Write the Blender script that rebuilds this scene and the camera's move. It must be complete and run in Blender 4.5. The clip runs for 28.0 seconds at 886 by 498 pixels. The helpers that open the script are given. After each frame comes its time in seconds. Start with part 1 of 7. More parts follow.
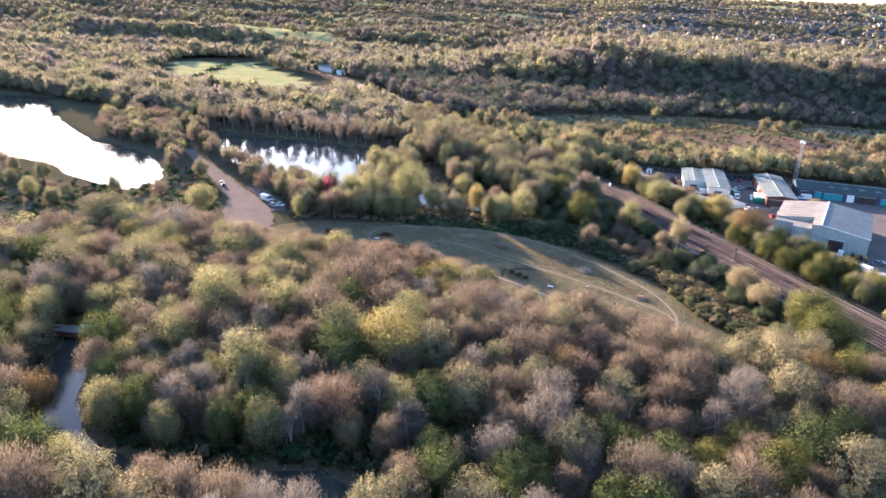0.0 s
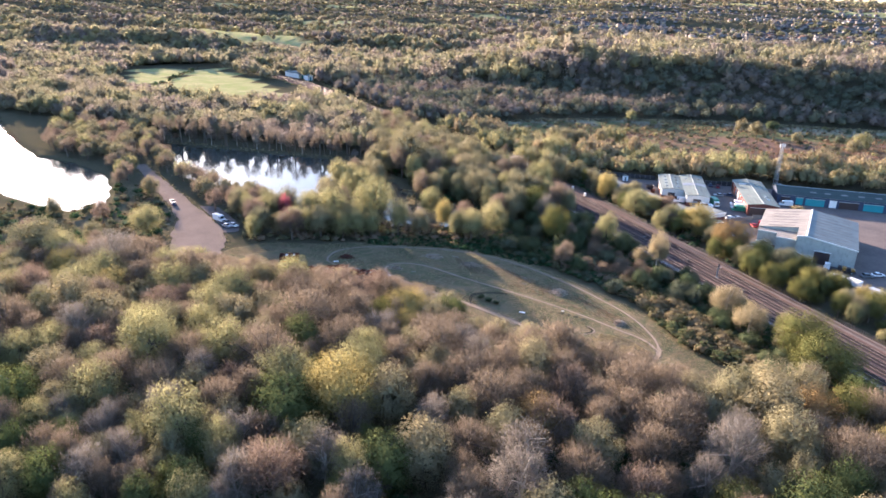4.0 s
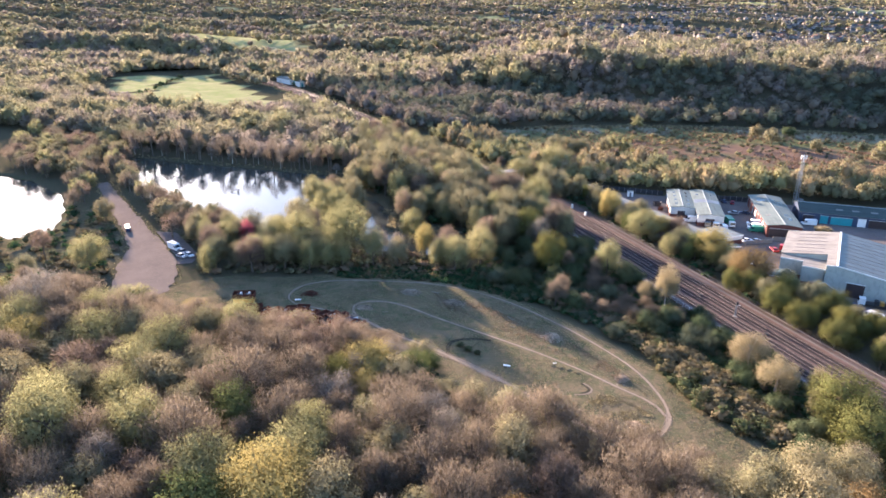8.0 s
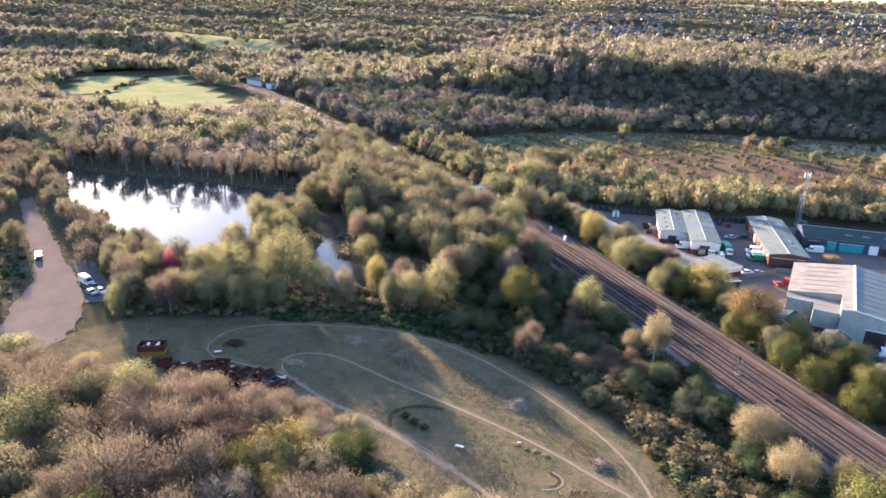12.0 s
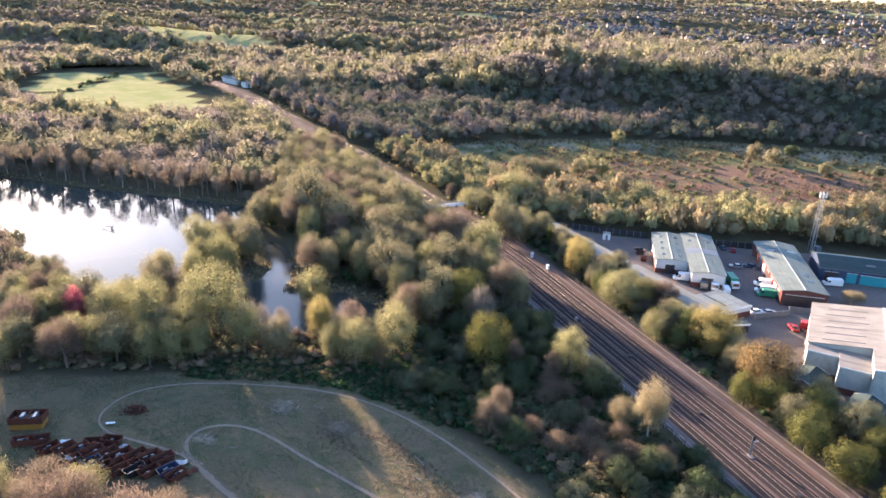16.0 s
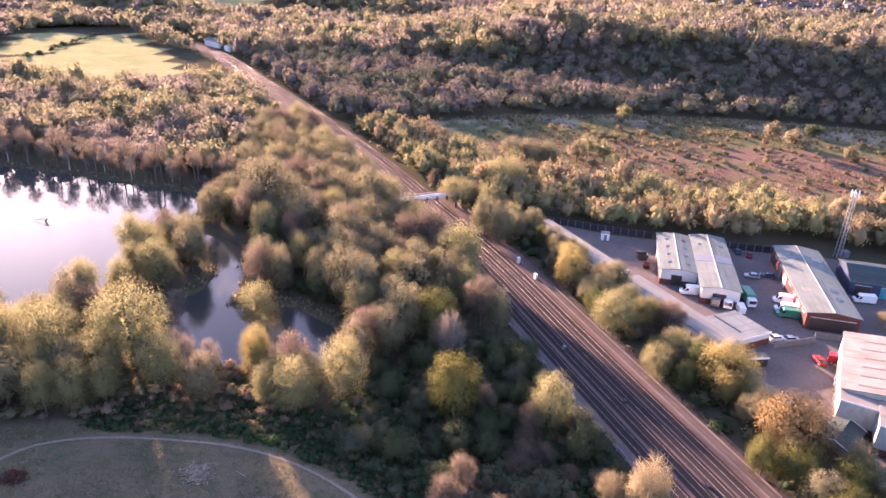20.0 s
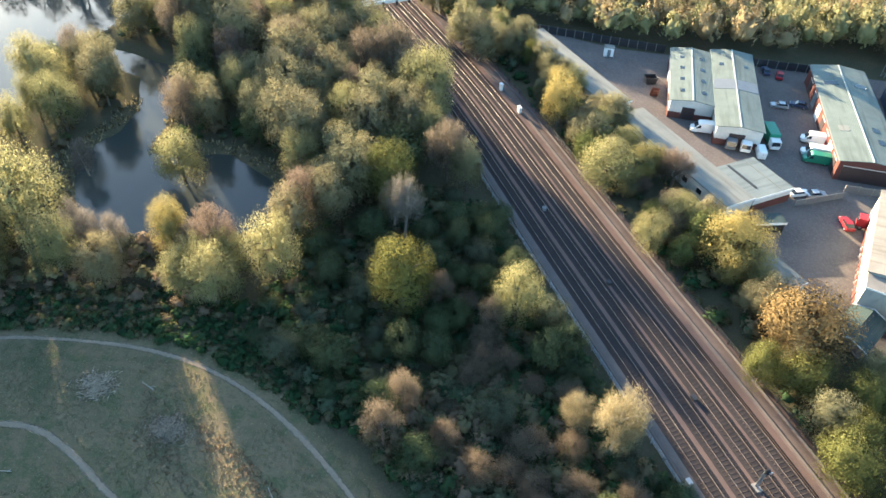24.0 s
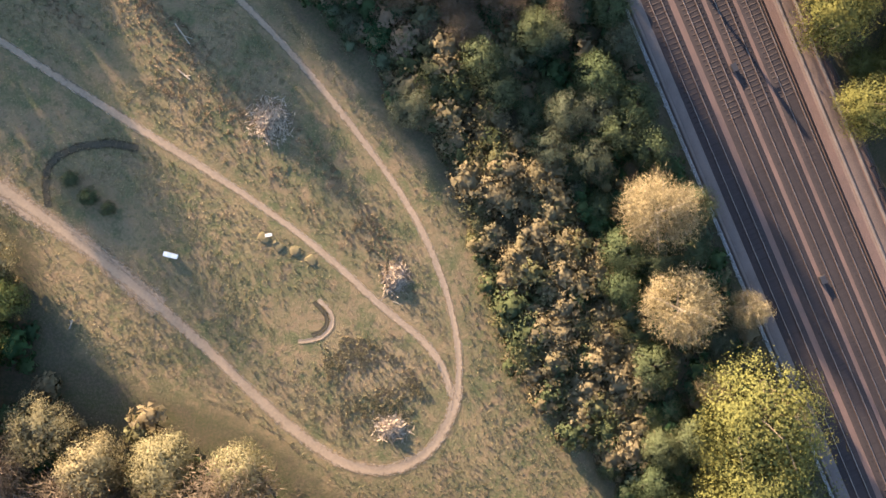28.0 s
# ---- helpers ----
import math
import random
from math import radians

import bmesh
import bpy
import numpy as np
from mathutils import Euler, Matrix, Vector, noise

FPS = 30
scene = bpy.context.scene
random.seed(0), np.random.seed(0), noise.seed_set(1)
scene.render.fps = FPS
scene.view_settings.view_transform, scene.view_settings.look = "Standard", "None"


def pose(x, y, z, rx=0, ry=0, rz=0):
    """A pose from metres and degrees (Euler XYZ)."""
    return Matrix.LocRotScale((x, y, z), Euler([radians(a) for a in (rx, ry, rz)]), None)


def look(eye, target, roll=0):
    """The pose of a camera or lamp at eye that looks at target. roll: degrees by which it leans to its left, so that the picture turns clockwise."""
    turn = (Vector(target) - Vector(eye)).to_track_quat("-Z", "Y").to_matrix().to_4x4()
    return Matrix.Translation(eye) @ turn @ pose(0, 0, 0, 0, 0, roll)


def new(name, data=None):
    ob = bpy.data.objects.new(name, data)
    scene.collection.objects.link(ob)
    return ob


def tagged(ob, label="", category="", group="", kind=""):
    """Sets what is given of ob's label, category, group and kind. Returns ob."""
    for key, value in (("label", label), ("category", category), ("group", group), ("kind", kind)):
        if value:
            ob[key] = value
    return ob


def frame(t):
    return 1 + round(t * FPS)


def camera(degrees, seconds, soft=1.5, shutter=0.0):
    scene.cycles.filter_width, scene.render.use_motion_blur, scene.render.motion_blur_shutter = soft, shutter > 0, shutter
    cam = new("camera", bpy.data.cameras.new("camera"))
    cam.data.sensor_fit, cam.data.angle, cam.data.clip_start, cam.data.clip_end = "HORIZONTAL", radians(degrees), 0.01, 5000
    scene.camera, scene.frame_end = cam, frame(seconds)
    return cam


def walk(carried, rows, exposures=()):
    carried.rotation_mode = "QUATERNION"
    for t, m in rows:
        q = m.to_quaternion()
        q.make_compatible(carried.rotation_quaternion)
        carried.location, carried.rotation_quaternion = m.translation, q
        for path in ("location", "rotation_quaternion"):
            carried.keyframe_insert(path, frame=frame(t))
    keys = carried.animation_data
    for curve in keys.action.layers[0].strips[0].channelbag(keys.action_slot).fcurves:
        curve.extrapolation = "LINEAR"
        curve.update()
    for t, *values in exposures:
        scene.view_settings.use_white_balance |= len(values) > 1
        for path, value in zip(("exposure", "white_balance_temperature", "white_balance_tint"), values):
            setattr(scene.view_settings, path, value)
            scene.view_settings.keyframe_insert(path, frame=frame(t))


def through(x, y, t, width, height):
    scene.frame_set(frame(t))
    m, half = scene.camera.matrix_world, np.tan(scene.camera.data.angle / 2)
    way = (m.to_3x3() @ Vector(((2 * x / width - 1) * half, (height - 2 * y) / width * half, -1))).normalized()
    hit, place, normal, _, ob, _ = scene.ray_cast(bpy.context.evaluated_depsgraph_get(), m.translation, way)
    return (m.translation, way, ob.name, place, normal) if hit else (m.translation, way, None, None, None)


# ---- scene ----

import collections

cam = camera(65.8, 28.0, soft=1.6)
PATH = [
    (0, (-1.643, -38.619, 86.993), (-2.124, -36.81, 86.287), 2.3),
    (0.5, (-1.624, -36.81, 86.2), (-2.088, -34.995, 85.498), 2.4),
    (1, (-1.539, -34.377, 85.943), (-1.99, -32.559, 85.243), 2.4),
    (1.5, (-1.263, -32.087, 86.164), (-1.705, -30.266, 85.464), 2.2),
    (2, (-1.289, -29.887, 86.773), (-1.724, -28.066, 86.072), 2.1),
    (2.5, (-1.308, -27.923, 87.333), (-1.737, -26.101, 86.631), 1.9),
    (3, (-1.596, -25.24, 87.892), (-2.021, -23.416, 87.19), 1.8),
    (3.5, (-1.684, -22.435, 87.928), (-2.107, -20.611, 87.226), 1.7),
    (5.5, (-1.03, -8.646, 87.525), (-1.46, -6.822, 86.826), 1.4),
    (6, (-0.745, -4.557, 87.51), (-1.178, -2.734, 86.811), 1.3),
    (6.5, (-0.653, -0.061, 87.448), (-1.089, 1.761, 86.748), 1.3),
    (7, (-0.379, 4.454, 87.37), (-0.818, 6.275, 86.671), 1.2),
    (7.5, (-0.168, 8.867, 87.168), (-0.612, 10.687, 86.47), 1.1),
    (8, (0.178, 13.386, 87.169), (-0.269, 15.207, 86.472), 1.0),
    (8.5, (0.485, 17.673, 86.939), (0.037, 19.494, 86.243), 1.0),
    (9, (0.662, 22.125, 86.826), (0.214, 23.946, 86.129), 1.0),
    (9.5, (0.952, 26.713, 86.684), (0.506, 28.534, 85.987), 1.0),
    (10, (1.244, 31.034, 86.479), (0.803, 32.857, 85.783), 1.1),
    (10.5, (1.251, 35.257, 86.22), (0.818, 37.082, 85.526), 1.2),
    (11, (1.737, 39.844, 86.186), (1.309, 41.67, 85.491), 1.3),
    (11.5, (1.651, 44.547, 86.131), (1.23, 46.374, 85.436), 1.4),
    (12, (1.825, 49.317, 85.97), (1.408, 51.145, 85.274), 1.5),
    (12.5, (2.053, 53.86, 85.901), (1.639, 55.689, 85.206), 1.7),
    (14.5, (2.916, 71.747, 84.682), (2.512, 73.576, 83.983), 2.0),
    (15, (3.359, 76.32, 84.937), (2.954, 78.149, 84.235), 2.0),
    (15.5, (3.555, 80.82, 84.733), (3.15, 82.649, 84.03), 2.0),
    (16, (3.669, 84.949, 84.985), (3.265, 86.777, 84.281), 2.0),
    (16.5, (3.938, 89.574, 85.16), (3.533, 91.401, 84.456), 2.1),
    (17, (4.071, 94.037, 85.529), (3.664, 95.863, 84.823), 2.1),
    (17.5, (4.301, 98.385, 85.715), (3.891, 100.211, 85.01), 2.2),
    (18, (4.431, 102.508, 85.887), (4.02, 104.333, 85.179), 2.2),
    (18.5, (4.73, 106.391, 86.183), (4.317, 108.212, 85.465), 2.3),
    (19, (5.013, 110.27, 86.448), (4.601, 112.083, 85.712), 2.3),
    (19.5, (4.974, 114.404, 86.643), (4.567, 116.206, 85.878), 2.4),
    (20, (5.288, 118.536, 86.55), (4.883, 120.32, 85.742), 2.5),
    (20.5, (5.659, 122.665, 86.929), (5.258, 124.425, 86.066), 2.4),
    (21, (6.825, 126.711, 87.334), (6.422, 128.443, 86.418), 2.2),
    (21.5, (7.629, 131.095, 87.516), (7.227, 132.798, 86.549), 2.1),
    (23.5, (7.305, 148.134, 86.302), (6.947, 149.692, 85.1), 2.2),
    (24, (7.597, 152.305, 86.452), (7.272, 153.747, 85.105), 2.4),
    (24.5, (8.464, 156.033, 86.578), (8.178, 157.331, 85.083), 2.4),
    (25, (9.023, 159.667, 86.934), (8.801, 160.804, 85.303), 3.0),
    (25.5, (9.287, 162.898, 87.539), (9.133, 163.857, 85.791), 3.9),
    (26, (9.886, 165.442, 87.807), (9.791, 166.214, 85.964), 4.9),
    (26.5, (9.611, 167.425, 88.047), (9.577, 168.0, 86.132), 7.7),
    (27, (9.574, 168.565, 87.946), (9.588, 168.94, 85.982), 12.8),
    (27.5, (9.56, 169.13, 87.768), (9.62, 169.299, 85.776), 29.6),
    (28, (9.665, 169.33, 87.35), (9.758, 169.341, 85.352), 92.8),
]
EXPOSURES = [(0, 2.76, 5620, 23), (10, 2.74, 5680, 22), (15, 2.75, 5850, 22), (18.5, 2.8, 5850, 25), (20, 2.95, 6400, 52), (20.6, 3.3, 6600, 95), (21.0, 3.3, 6600, 112), (21.5, 2.9, 6300, 45), (23.5, 2.95, 6000, 2), (26, 3.05, 6350, 15), (28, 2.82, 6550, 18)]
walk(cam, [(t, look(eye, target, roll)) for t, eye, target, roll in PATH], EXPOSURES)

# ---- light ----
SUN_EL, SUN_AZ = radians(10.5), radians(-46)
world = bpy.data.worlds.new("world")
scene.world = world
world.use_nodes = True
wn = world.node_tree
sky = wn.nodes.new("ShaderNodeTexSky")
sky.sky_type = "NISHITA"
sky.sun_disc = False
sky.sun_elevation, sky.sun_rotation = SUN_EL, SUN_AZ
sky.air_density, sky.dust_density, sky.ozone_density = 1.0, 0.8, 2.0
wn.links.new(sky.outputs["Color"], wn.nodes["Background"].inputs["Color"])
wn.nodes["Background"].inputs["Strength"].default_value = 0.095
sun_dir = Vector((math.sin(SUN_AZ) * math.cos(SUN_EL), math.cos(SUN_AZ) * math.cos(SUN_EL), math.sin(SUN_EL)))
sun = new("sun", bpy.data.lights.new("sun", "SUN"))
sun.data.energy, sun.data.angle, sun.data.color = 5.0, radians(0.6), (1.0, 0.76, 0.50)
sun.matrix_world = look(sun_dir * 600, (0, 0, 0))


# ---- materials ----
def shader(name):
    m = bpy.data.materials.new(name)
    m.use_nodes = True
    t = m.node_tree
    return m, t, t.nodes["Principled BSDF"]


def node(t, kind, **values):
    n = t.nodes.new(kind)
    for key, value in values.items():
        n.inputs[key].default_value = value
    return n


def rgb(c):
    return (*c, 1.0)


def mix(t, fac, a, b, blend="MIX"):
    n = t.nodes.new("ShaderNodeMix")
    n.data_type, n.blend_type = "RGBA", blend
    for sock, v in ((n.inputs[0], fac), (n.inputs[6], a), (n.inputs[7], b)):
        if isinstance(v, bpy.types.NodeSocket):
            t.links.new(v, sock)
        elif isinstance(v, tuple):
            sock.default_value = rgb(v)
        else:
            sock.default_value = v
    return n.outputs[2]


def noise_at(t, scale, detail=4.0, rough=0.6):
    tc = t.nodes.new("ShaderNodeTexCoord")
    n = node(t, "ShaderNodeTexNoise", Scale=scale, Detail=detail, Roughness=rough)
    t.links.new(tc.outputs["Object"], n.inputs["Vector"])
    return n.outputs["Fac"]


def ramp(t, fac, lo, hi):
    n = node(t, "ShaderNodeMapRange")
    n.inputs["From Min"].default_value, n.inputs["From Max"].default_value = lo, hi
    t.links.new(fac, n.inputs["Value"])
    return n.outputs["Result"]


def bump(t, bsdf, height, dist=0.05, strength=0.6):
    b = node(t, "ShaderNodeBump", Strength=strength, Distance=dist)
    t.links.new(height, b.inputs["Height"])
    t.links.new(b.outputs["Normal"], bsdf.inputs["Normal"])


def surface(name, a, b, c=None, coarse=0.15, fine=4.0, rough=0.85, metal=0.0, relief=0.03, vary=0.0):
    """A worn surface: two tones in patches, a third in fine grain, with relief."""
    m, t, p = shader(name)
    big, small = noise_at(t, coarse, 5.0), noise_at(t, fine, 6.0, 0.7)
    col = mix(t, ramp(t, big, 0.35, 0.65), a, b)
    col = mix(t, ramp(t, small, 0.45, 0.75), col, c or tuple(v * 0.6 for v in a))
    if vary:
        info = t.nodes.new("ShaderNodeObjectInfo")
        hsv = node(t, "ShaderNodeHueSaturation")
        t.links.new(col, hsv.inputs["Color"])
        t.links.new(ramp_out(t, info.outputs["Random"], 1 - vary, 1 + vary), hsv.inputs["Value"])
        col = hsv.outputs["Color"]
    t.links.new(col, p.inputs["Base Color"])
    p.inputs["Roughness"].default_value, p.inputs["Metallic"].default_value = rough, metal
    p.inputs["Specular IOR Level"].default_value = 0.0 if rough > 0.7 else 0.4
    bump(t, p, small, relief)
    return m


def ramp_out(t, fac, lo, hi):
    n = node(t, "ShaderNodeMapRange")
    n.inputs["To Min"].default_value, n.inputs["To Max"].default_value = lo, hi
    t.links.new(fac, n.inputs["Value"])
    return n.outputs["Result"]


def foliage(name, a, b, through=0.35, spread=0.35):
    """Leaves or twigs: tone by plant and by leaf, light shining partly through."""
    m = bpy.data.materials.new(name)
    m.use_nodes = True
    t = m.node_tree
    t.nodes.remove(t.nodes["Principled BSDF"])
    info, geo = t.nodes.new("ShaderNodeObjectInfo"), t.nodes.new("ShaderNodeNewGeometry")
    col = mix(t, info.outputs["Random"], a, b)
    hsv = node(t, "ShaderNodeHueSaturation")
    t.links.new(col, hsv.inputs["Color"])
    t.links.new(ramp_out(t, geo.outputs["Random Per Island"], 1 - spread, 1 + spread), hsv.inputs["Value"])
    leaf_shader(t, hsv.outputs["Color"], through)
    return m


def leaf_shader(t, col, through):
    d, tr, mx = (t.nodes.new(k) for k in ("ShaderNodeBsdfDiffuse", "ShaderNodeBsdfTranslucent", "ShaderNodeMixShader"))
    t.links.new(col, d.inputs["Color"])
    t.links.new(col, tr.inputs["Color"])
    mx.inputs[0].default_value = through
    t.links.new(d.outputs[0], mx.inputs[1])
    t.links.new(tr.outputs[0], mx.inputs[2])
    t.links.new(mx.outputs[0], t.nodes["Material Output"].inputs["Surface"])


def mixed_wood(name, tones, through=0.3):
    """Far woods: the tone of each tree is read from its own mesh attribute."""
    m = bpy.data.materials.new(name)
    m.use_nodes = True
    t = m.node_tree
    t.nodes.remove(t.nodes["Principled BSDF"])
    at = t.nodes.new("ShaderNodeAttribute")
    at.attribute_name = "tone"
    cr = t.nodes.new("ShaderNodeValToRGB")
    cr.color_ramp.interpolation = "CONSTANT"
    while len(cr.color_ramp.elements) < len(tones):
        cr.color_ramp.elements.new(0.5)
    for n, c in enumerate(tones):
        cr.color_ramp.elements[n].position = n / len(tones)
        cr.color_ramp.elements[n].color = rgb(c)
    t.links.new(at.outputs["Fac"], cr.inputs["Fac"])
    geo = t.nodes.new("ShaderNodeNewGeometry")
    hsv = node(t, "ShaderNodeHueSaturation")
    t.links.new(cr.outputs["Color"], hsv.inputs["Color"])
    t.links.new(ramp_out(t, geo.outputs["Random Per Island"], 0.92, 1.08), hsv.inputs["Value"])
    leaf_shader(t, hsv.outputs["Color"], through)
    return m


BARK = surface("bark", (0.16, 0.13, 0.10), (0.10, 0.085, 0.07), fine=9.0, relief=0.04)
PALE_BARK = surface("pale_bark", (0.45, 0.40, 0.32), (0.32, 0.27, 0.21), fine=7.0)
LEAF = {
    "bare": foliage("mauve_twigs", (0.212, 0.172, 0.128), (0.232, 0.184, 0.134), 0.42, 0.2),
    "pale": foliage("pale_twigs", (0.330, 0.278, 0.165), (0.285, 0.238, 0.142), 0.4),
    "grey": foliage("grey_twigs", (0.245, 0.220, 0.188), (0.205, 0.180, 0.154), 0.4, 0.25),
    "pink": foliage("pink_twigs", (0.222, 0.168, 0.130), (0.200, 0.152, 0.120), 0.45, 0.25),
    "willow": foliage("willow_leaf", (0.315, 0.292, 0.145), (0.27, 0.258, 0.125), 0.5, 0.1),
    "lime": foliage("lime_leaf", (0.152, 0.146, 0.048), (0.128, 0.132, 0.046), 0.25, 0.1),
    "yellow": foliage("yellow_leaf", (0.36, 0.295, 0.115), (0.315, 0.265, 0.105), 0.45, 0.1),
    "orange": foliage("orange_leaf", (0.235, 0.155, 0.07), (0.20, 0.145, 0.068), 0.25, 0.1),
    "olive": foliage("olive_leaf", (0.225, 0.212, 0.122), (0.265, 0.23, 0.135), 0.4, 0.1),
    "dark": foliage("dark_leaf", (0.080, 0.106, 0.054), (0.108, 0.124, 0.066), 0.3, 0.25),
    "sage": foliage("sage_leaf", (0.132, 0.146, 0.096), (0.106, 0.122, 0.078), 0.35, 0.25),
    "green": foliage("shade_leaf", (0.10, 0.125, 0.045), (0.13, 0.145, 0.055), 0.3, 0.1),
    "red": foliage("red_leaf", (0.48, 0.15, 0.18), (0.42, 0.13, 0.15), 0.5),
}
WOOD_TONES = [(0.245, 0.205, 0.180), (0.290, 0.245, 0.205), (0.270, 0.232, 0.180), (0.245, 0.222, 0.150), (0.290, 0.262, 0.165),
              (0.320, 0.295, 0.165), (0.245, 0.240, 0.140), (0.165, 0.178, 0.120)]
FAR_WOOD = mixed_wood("far_wood_leaf", WOOD_TONES, 0.60)
# Darker tones than FAR_WOOD: the shade of the hill's slope is in the colour.
SHADED_SLOPE_WOOD = mixed_wood("shaded_slope_leaf", [(0.200, 0.168, 0.150), (0.165, 0.150, 0.118), (0.215, 0.185, 0.150), (0.150, 0.155, 0.105), (0.135, 0.145, 0.105), (0.105, 0.122, 0.085)], 0.34)
BELT_WOOD = mixed_wood("belt_leaf", [(0.35, 0.32, 0.16), (0.29, 0.275, 0.14), (0.345, 0.275, 0.16), (0.24, 0.222, 0.125)], 0.4)
BRUSH_GREY = foliage("dead_brush", (0.48, 0.39, 0.29), (0.34, 0.275, 0.205), 0.1)
UNDER = mixed_wood("undergrowth_leaf", [(0.045, 0.092, 0.040), (0.068, 0.108, 0.048), (0.14, 0.135, 0.073), (0.042, 0.075, 0.038), (0.18, 0.148, 0.09), (0.105, 0.135, 0.082)], 0.35)
GORSE_LEAF = mixed_wood("gorse_leaf", [(0.20, 0.17, 0.098), (0.215, 0.178, 0.106), (0.14, 0.138, 0.07), (0.225, 0.185, 0.108), (0.085, 0.102, 0.05)], 0.4)
MOOR_LEAF = mixed_wood("moor_leaf", [(0.21, 0.16, 0.11), (0.16, 0.15, 0.085), (0.24, 0.18, 0.12), (0.12, 0.125, 0.07), (0.20, 0.185, 0.10)], 0.3)
BRACKEN = foliage("brown_bracken", (0.33, 0.24, 0.165), (0.29, 0.215, 0.14), 0.35, 0.45)
GRASS = foliage("dry_grass", (0.34, 0.285, 0.165), (0.27, 0.24, 0.13), 0.35, 0.5)
HEATHER = foliage("rust_heath", (0.24, 0.135, 0.085), (0.20, 0.13, 0.075), 0.25, 0.5)
REED = foliage("pale_reed", (0.36, 0.30, 0.17), (0.30, 0.25, 0.14), 0.3, 0.4)

RUST_BALLAST = surface("rust_ballast", (0.142, 0.097, 0.083), (0.104, 0.077, 0.069), (0.182, 0.126, 0.106), coarse=0.25, fine=9.0, relief=0.05)
DARK_BALLAST = surface("oily_ballast", (0.043, 0.037, 0.038), (0.036, 0.032, 0.033), (0.056, 0.047, 0.046), coarse=0.3, fine=9.0, relief=0.05)
CESS = surface("cess_grit", (0.130, 0.112, 0.104), (0.104, 0.090, 0.084), (0.165, 0.142, 0.132), coarse=0.3, fine=8.0)
EAST_CESS = surface("pink_grit", (0.145, 0.109, 0.094), (0.108, 0.085, 0.075), (0.188, 0.143, 0.123), coarse=0.3, fine=8.0)
CONCRETE = surface("weathered_concrete", (0.28, 0.255, 0.232), (0.21, 0.193, 0.174), (0.34, 0.315, 0.285), coarse=0.5, fine=5.0)
SLEEPER = surface("sleeper_concrete", (0.042, 0.036, 0.037), (0.037, 0.033, 0.033), (0.054, 0.046, 0.045), coarse=1.0, fine=8.0, vary=0.15)
RAIL = surface("rusty_rail", (0.065, 0.045, 0.038), (0.05, 0.038, 0.034), (0.09, 0.06, 0.05), rough=0.75, metal=0.0, relief=0.005)
RAIL_HEAD = surface("worn_rail_head", (0.34, 0.30, 0.27), (0.27, 0.235, 0.21), rough=0.55, metal=1.0, relief=0.002)
def trodden(name, a, b, c):
    """Bare earth that breaks up into the turf along its edges."""
    m = surface(name, a, b, c, coarse=0.3, fine=3.0)
    t = m.node_tree
    at = t.nodes.new("ShaderNodeAttribute")
    at.attribute_name = "edge"
    frayed = t.nodes.new("ShaderNodeMath")
    frayed.operation = "MULTIPLY_ADD"
    t.links.new(noise_at(t, 1.6, 6.0, 0.75), frayed.inputs[0])
    frayed.inputs[1].default_value = 1.3
    t.links.new(at.outputs["Fac"], frayed.inputs[2])
    clear, mx = t.nodes.new("ShaderNodeBsdfTransparent"), t.nodes.new("ShaderNodeMixShader")
    t.links.new(ramp(t, frayed.outputs[0], 1.02, 1.45), mx.inputs[0])
    t.links.new(t.nodes["Principled BSDF"].outputs[0], mx.inputs[1])
    t.links.new(clear.outputs[0], mx.inputs[2])
    t.links.new(mx.outputs[0], t.nodes["Material Output"].inputs["Surface"])
    return m


PATH_DIRT = trodden("trodden_dirt", (0.250, 0.195, 0.142), (0.200, 0.158, 0.115), (0.295, 0.232, 0.172))
GRAVEL = surface("tan_gravel", (0.19, 0.15, 0.125), (0.15, 0.12, 0.10), (0.24, 0.195, 0.165), coarse=0.12, fine=3.0)
ASPHALT = surface("worn_asphalt", (0.155, 0.13, 0.118), (0.115, 0.098, 0.09), (0.20, 0.17, 0.155), coarse=0.1, fine=2.5, relief=0.01)
# Dark brown earth with the shade of the meadow's hollows put into its colour.
SHADED_EARTH = trodden("shaded_earth", (0.060, 0.055, 0.040), (0.045, 0.042, 0.032), (0.08, 0.07, 0.05))
BRICK = surface("red_brick", (0.150, 0.064, 0.052), (0.120, 0.054, 0.045), (0.092, 0.048, 0.042), coarse=0.4, fine=5.0)
STEEL = surface("galvanised_steel", (0.46, 0.47, 0.47), (0.36, 0.37, 0.38), coarse=0.4, fine=3.0, rough=0.45, metal=0.7, relief=0.003)
WHITE_PAINT = surface("white_paint", (0.80, 0.80, 0.78), (0.72, 0.72, 0.70), (0.66, 0.65, 0.62), coarse=0.8, fine=4.0, rough=0.35, relief=0.002)
BLACK_RUBBER = surface("black_rubber", (0.03, 0.03, 0.03), (0.022, 0.022, 0.022), rough=0.8, relief=0.003)
DARK_METAL = surface("dark_steel", (0.05, 0.05, 0.055), (0.035, 0.035, 0.04), rough=0.5, metal=0.4, relief=0.003)
RUST = surface("rust_iron", (0.13, 0.050, 0.036), (0.085, 0.040, 0.032), (0.19, 0.09, 0.055), coarse=0.6, fine=4.0, relief=0.01, vary=0.3)


def plain(name, c, rough=0.4, metal=0.0):
    return surface(name, c, tuple(v * 0.85 for v in c), tuple(v * 0.75 for v in c), coarse=0.6, fine=3.0, rough=rough, metal=metal, relief=0.002)


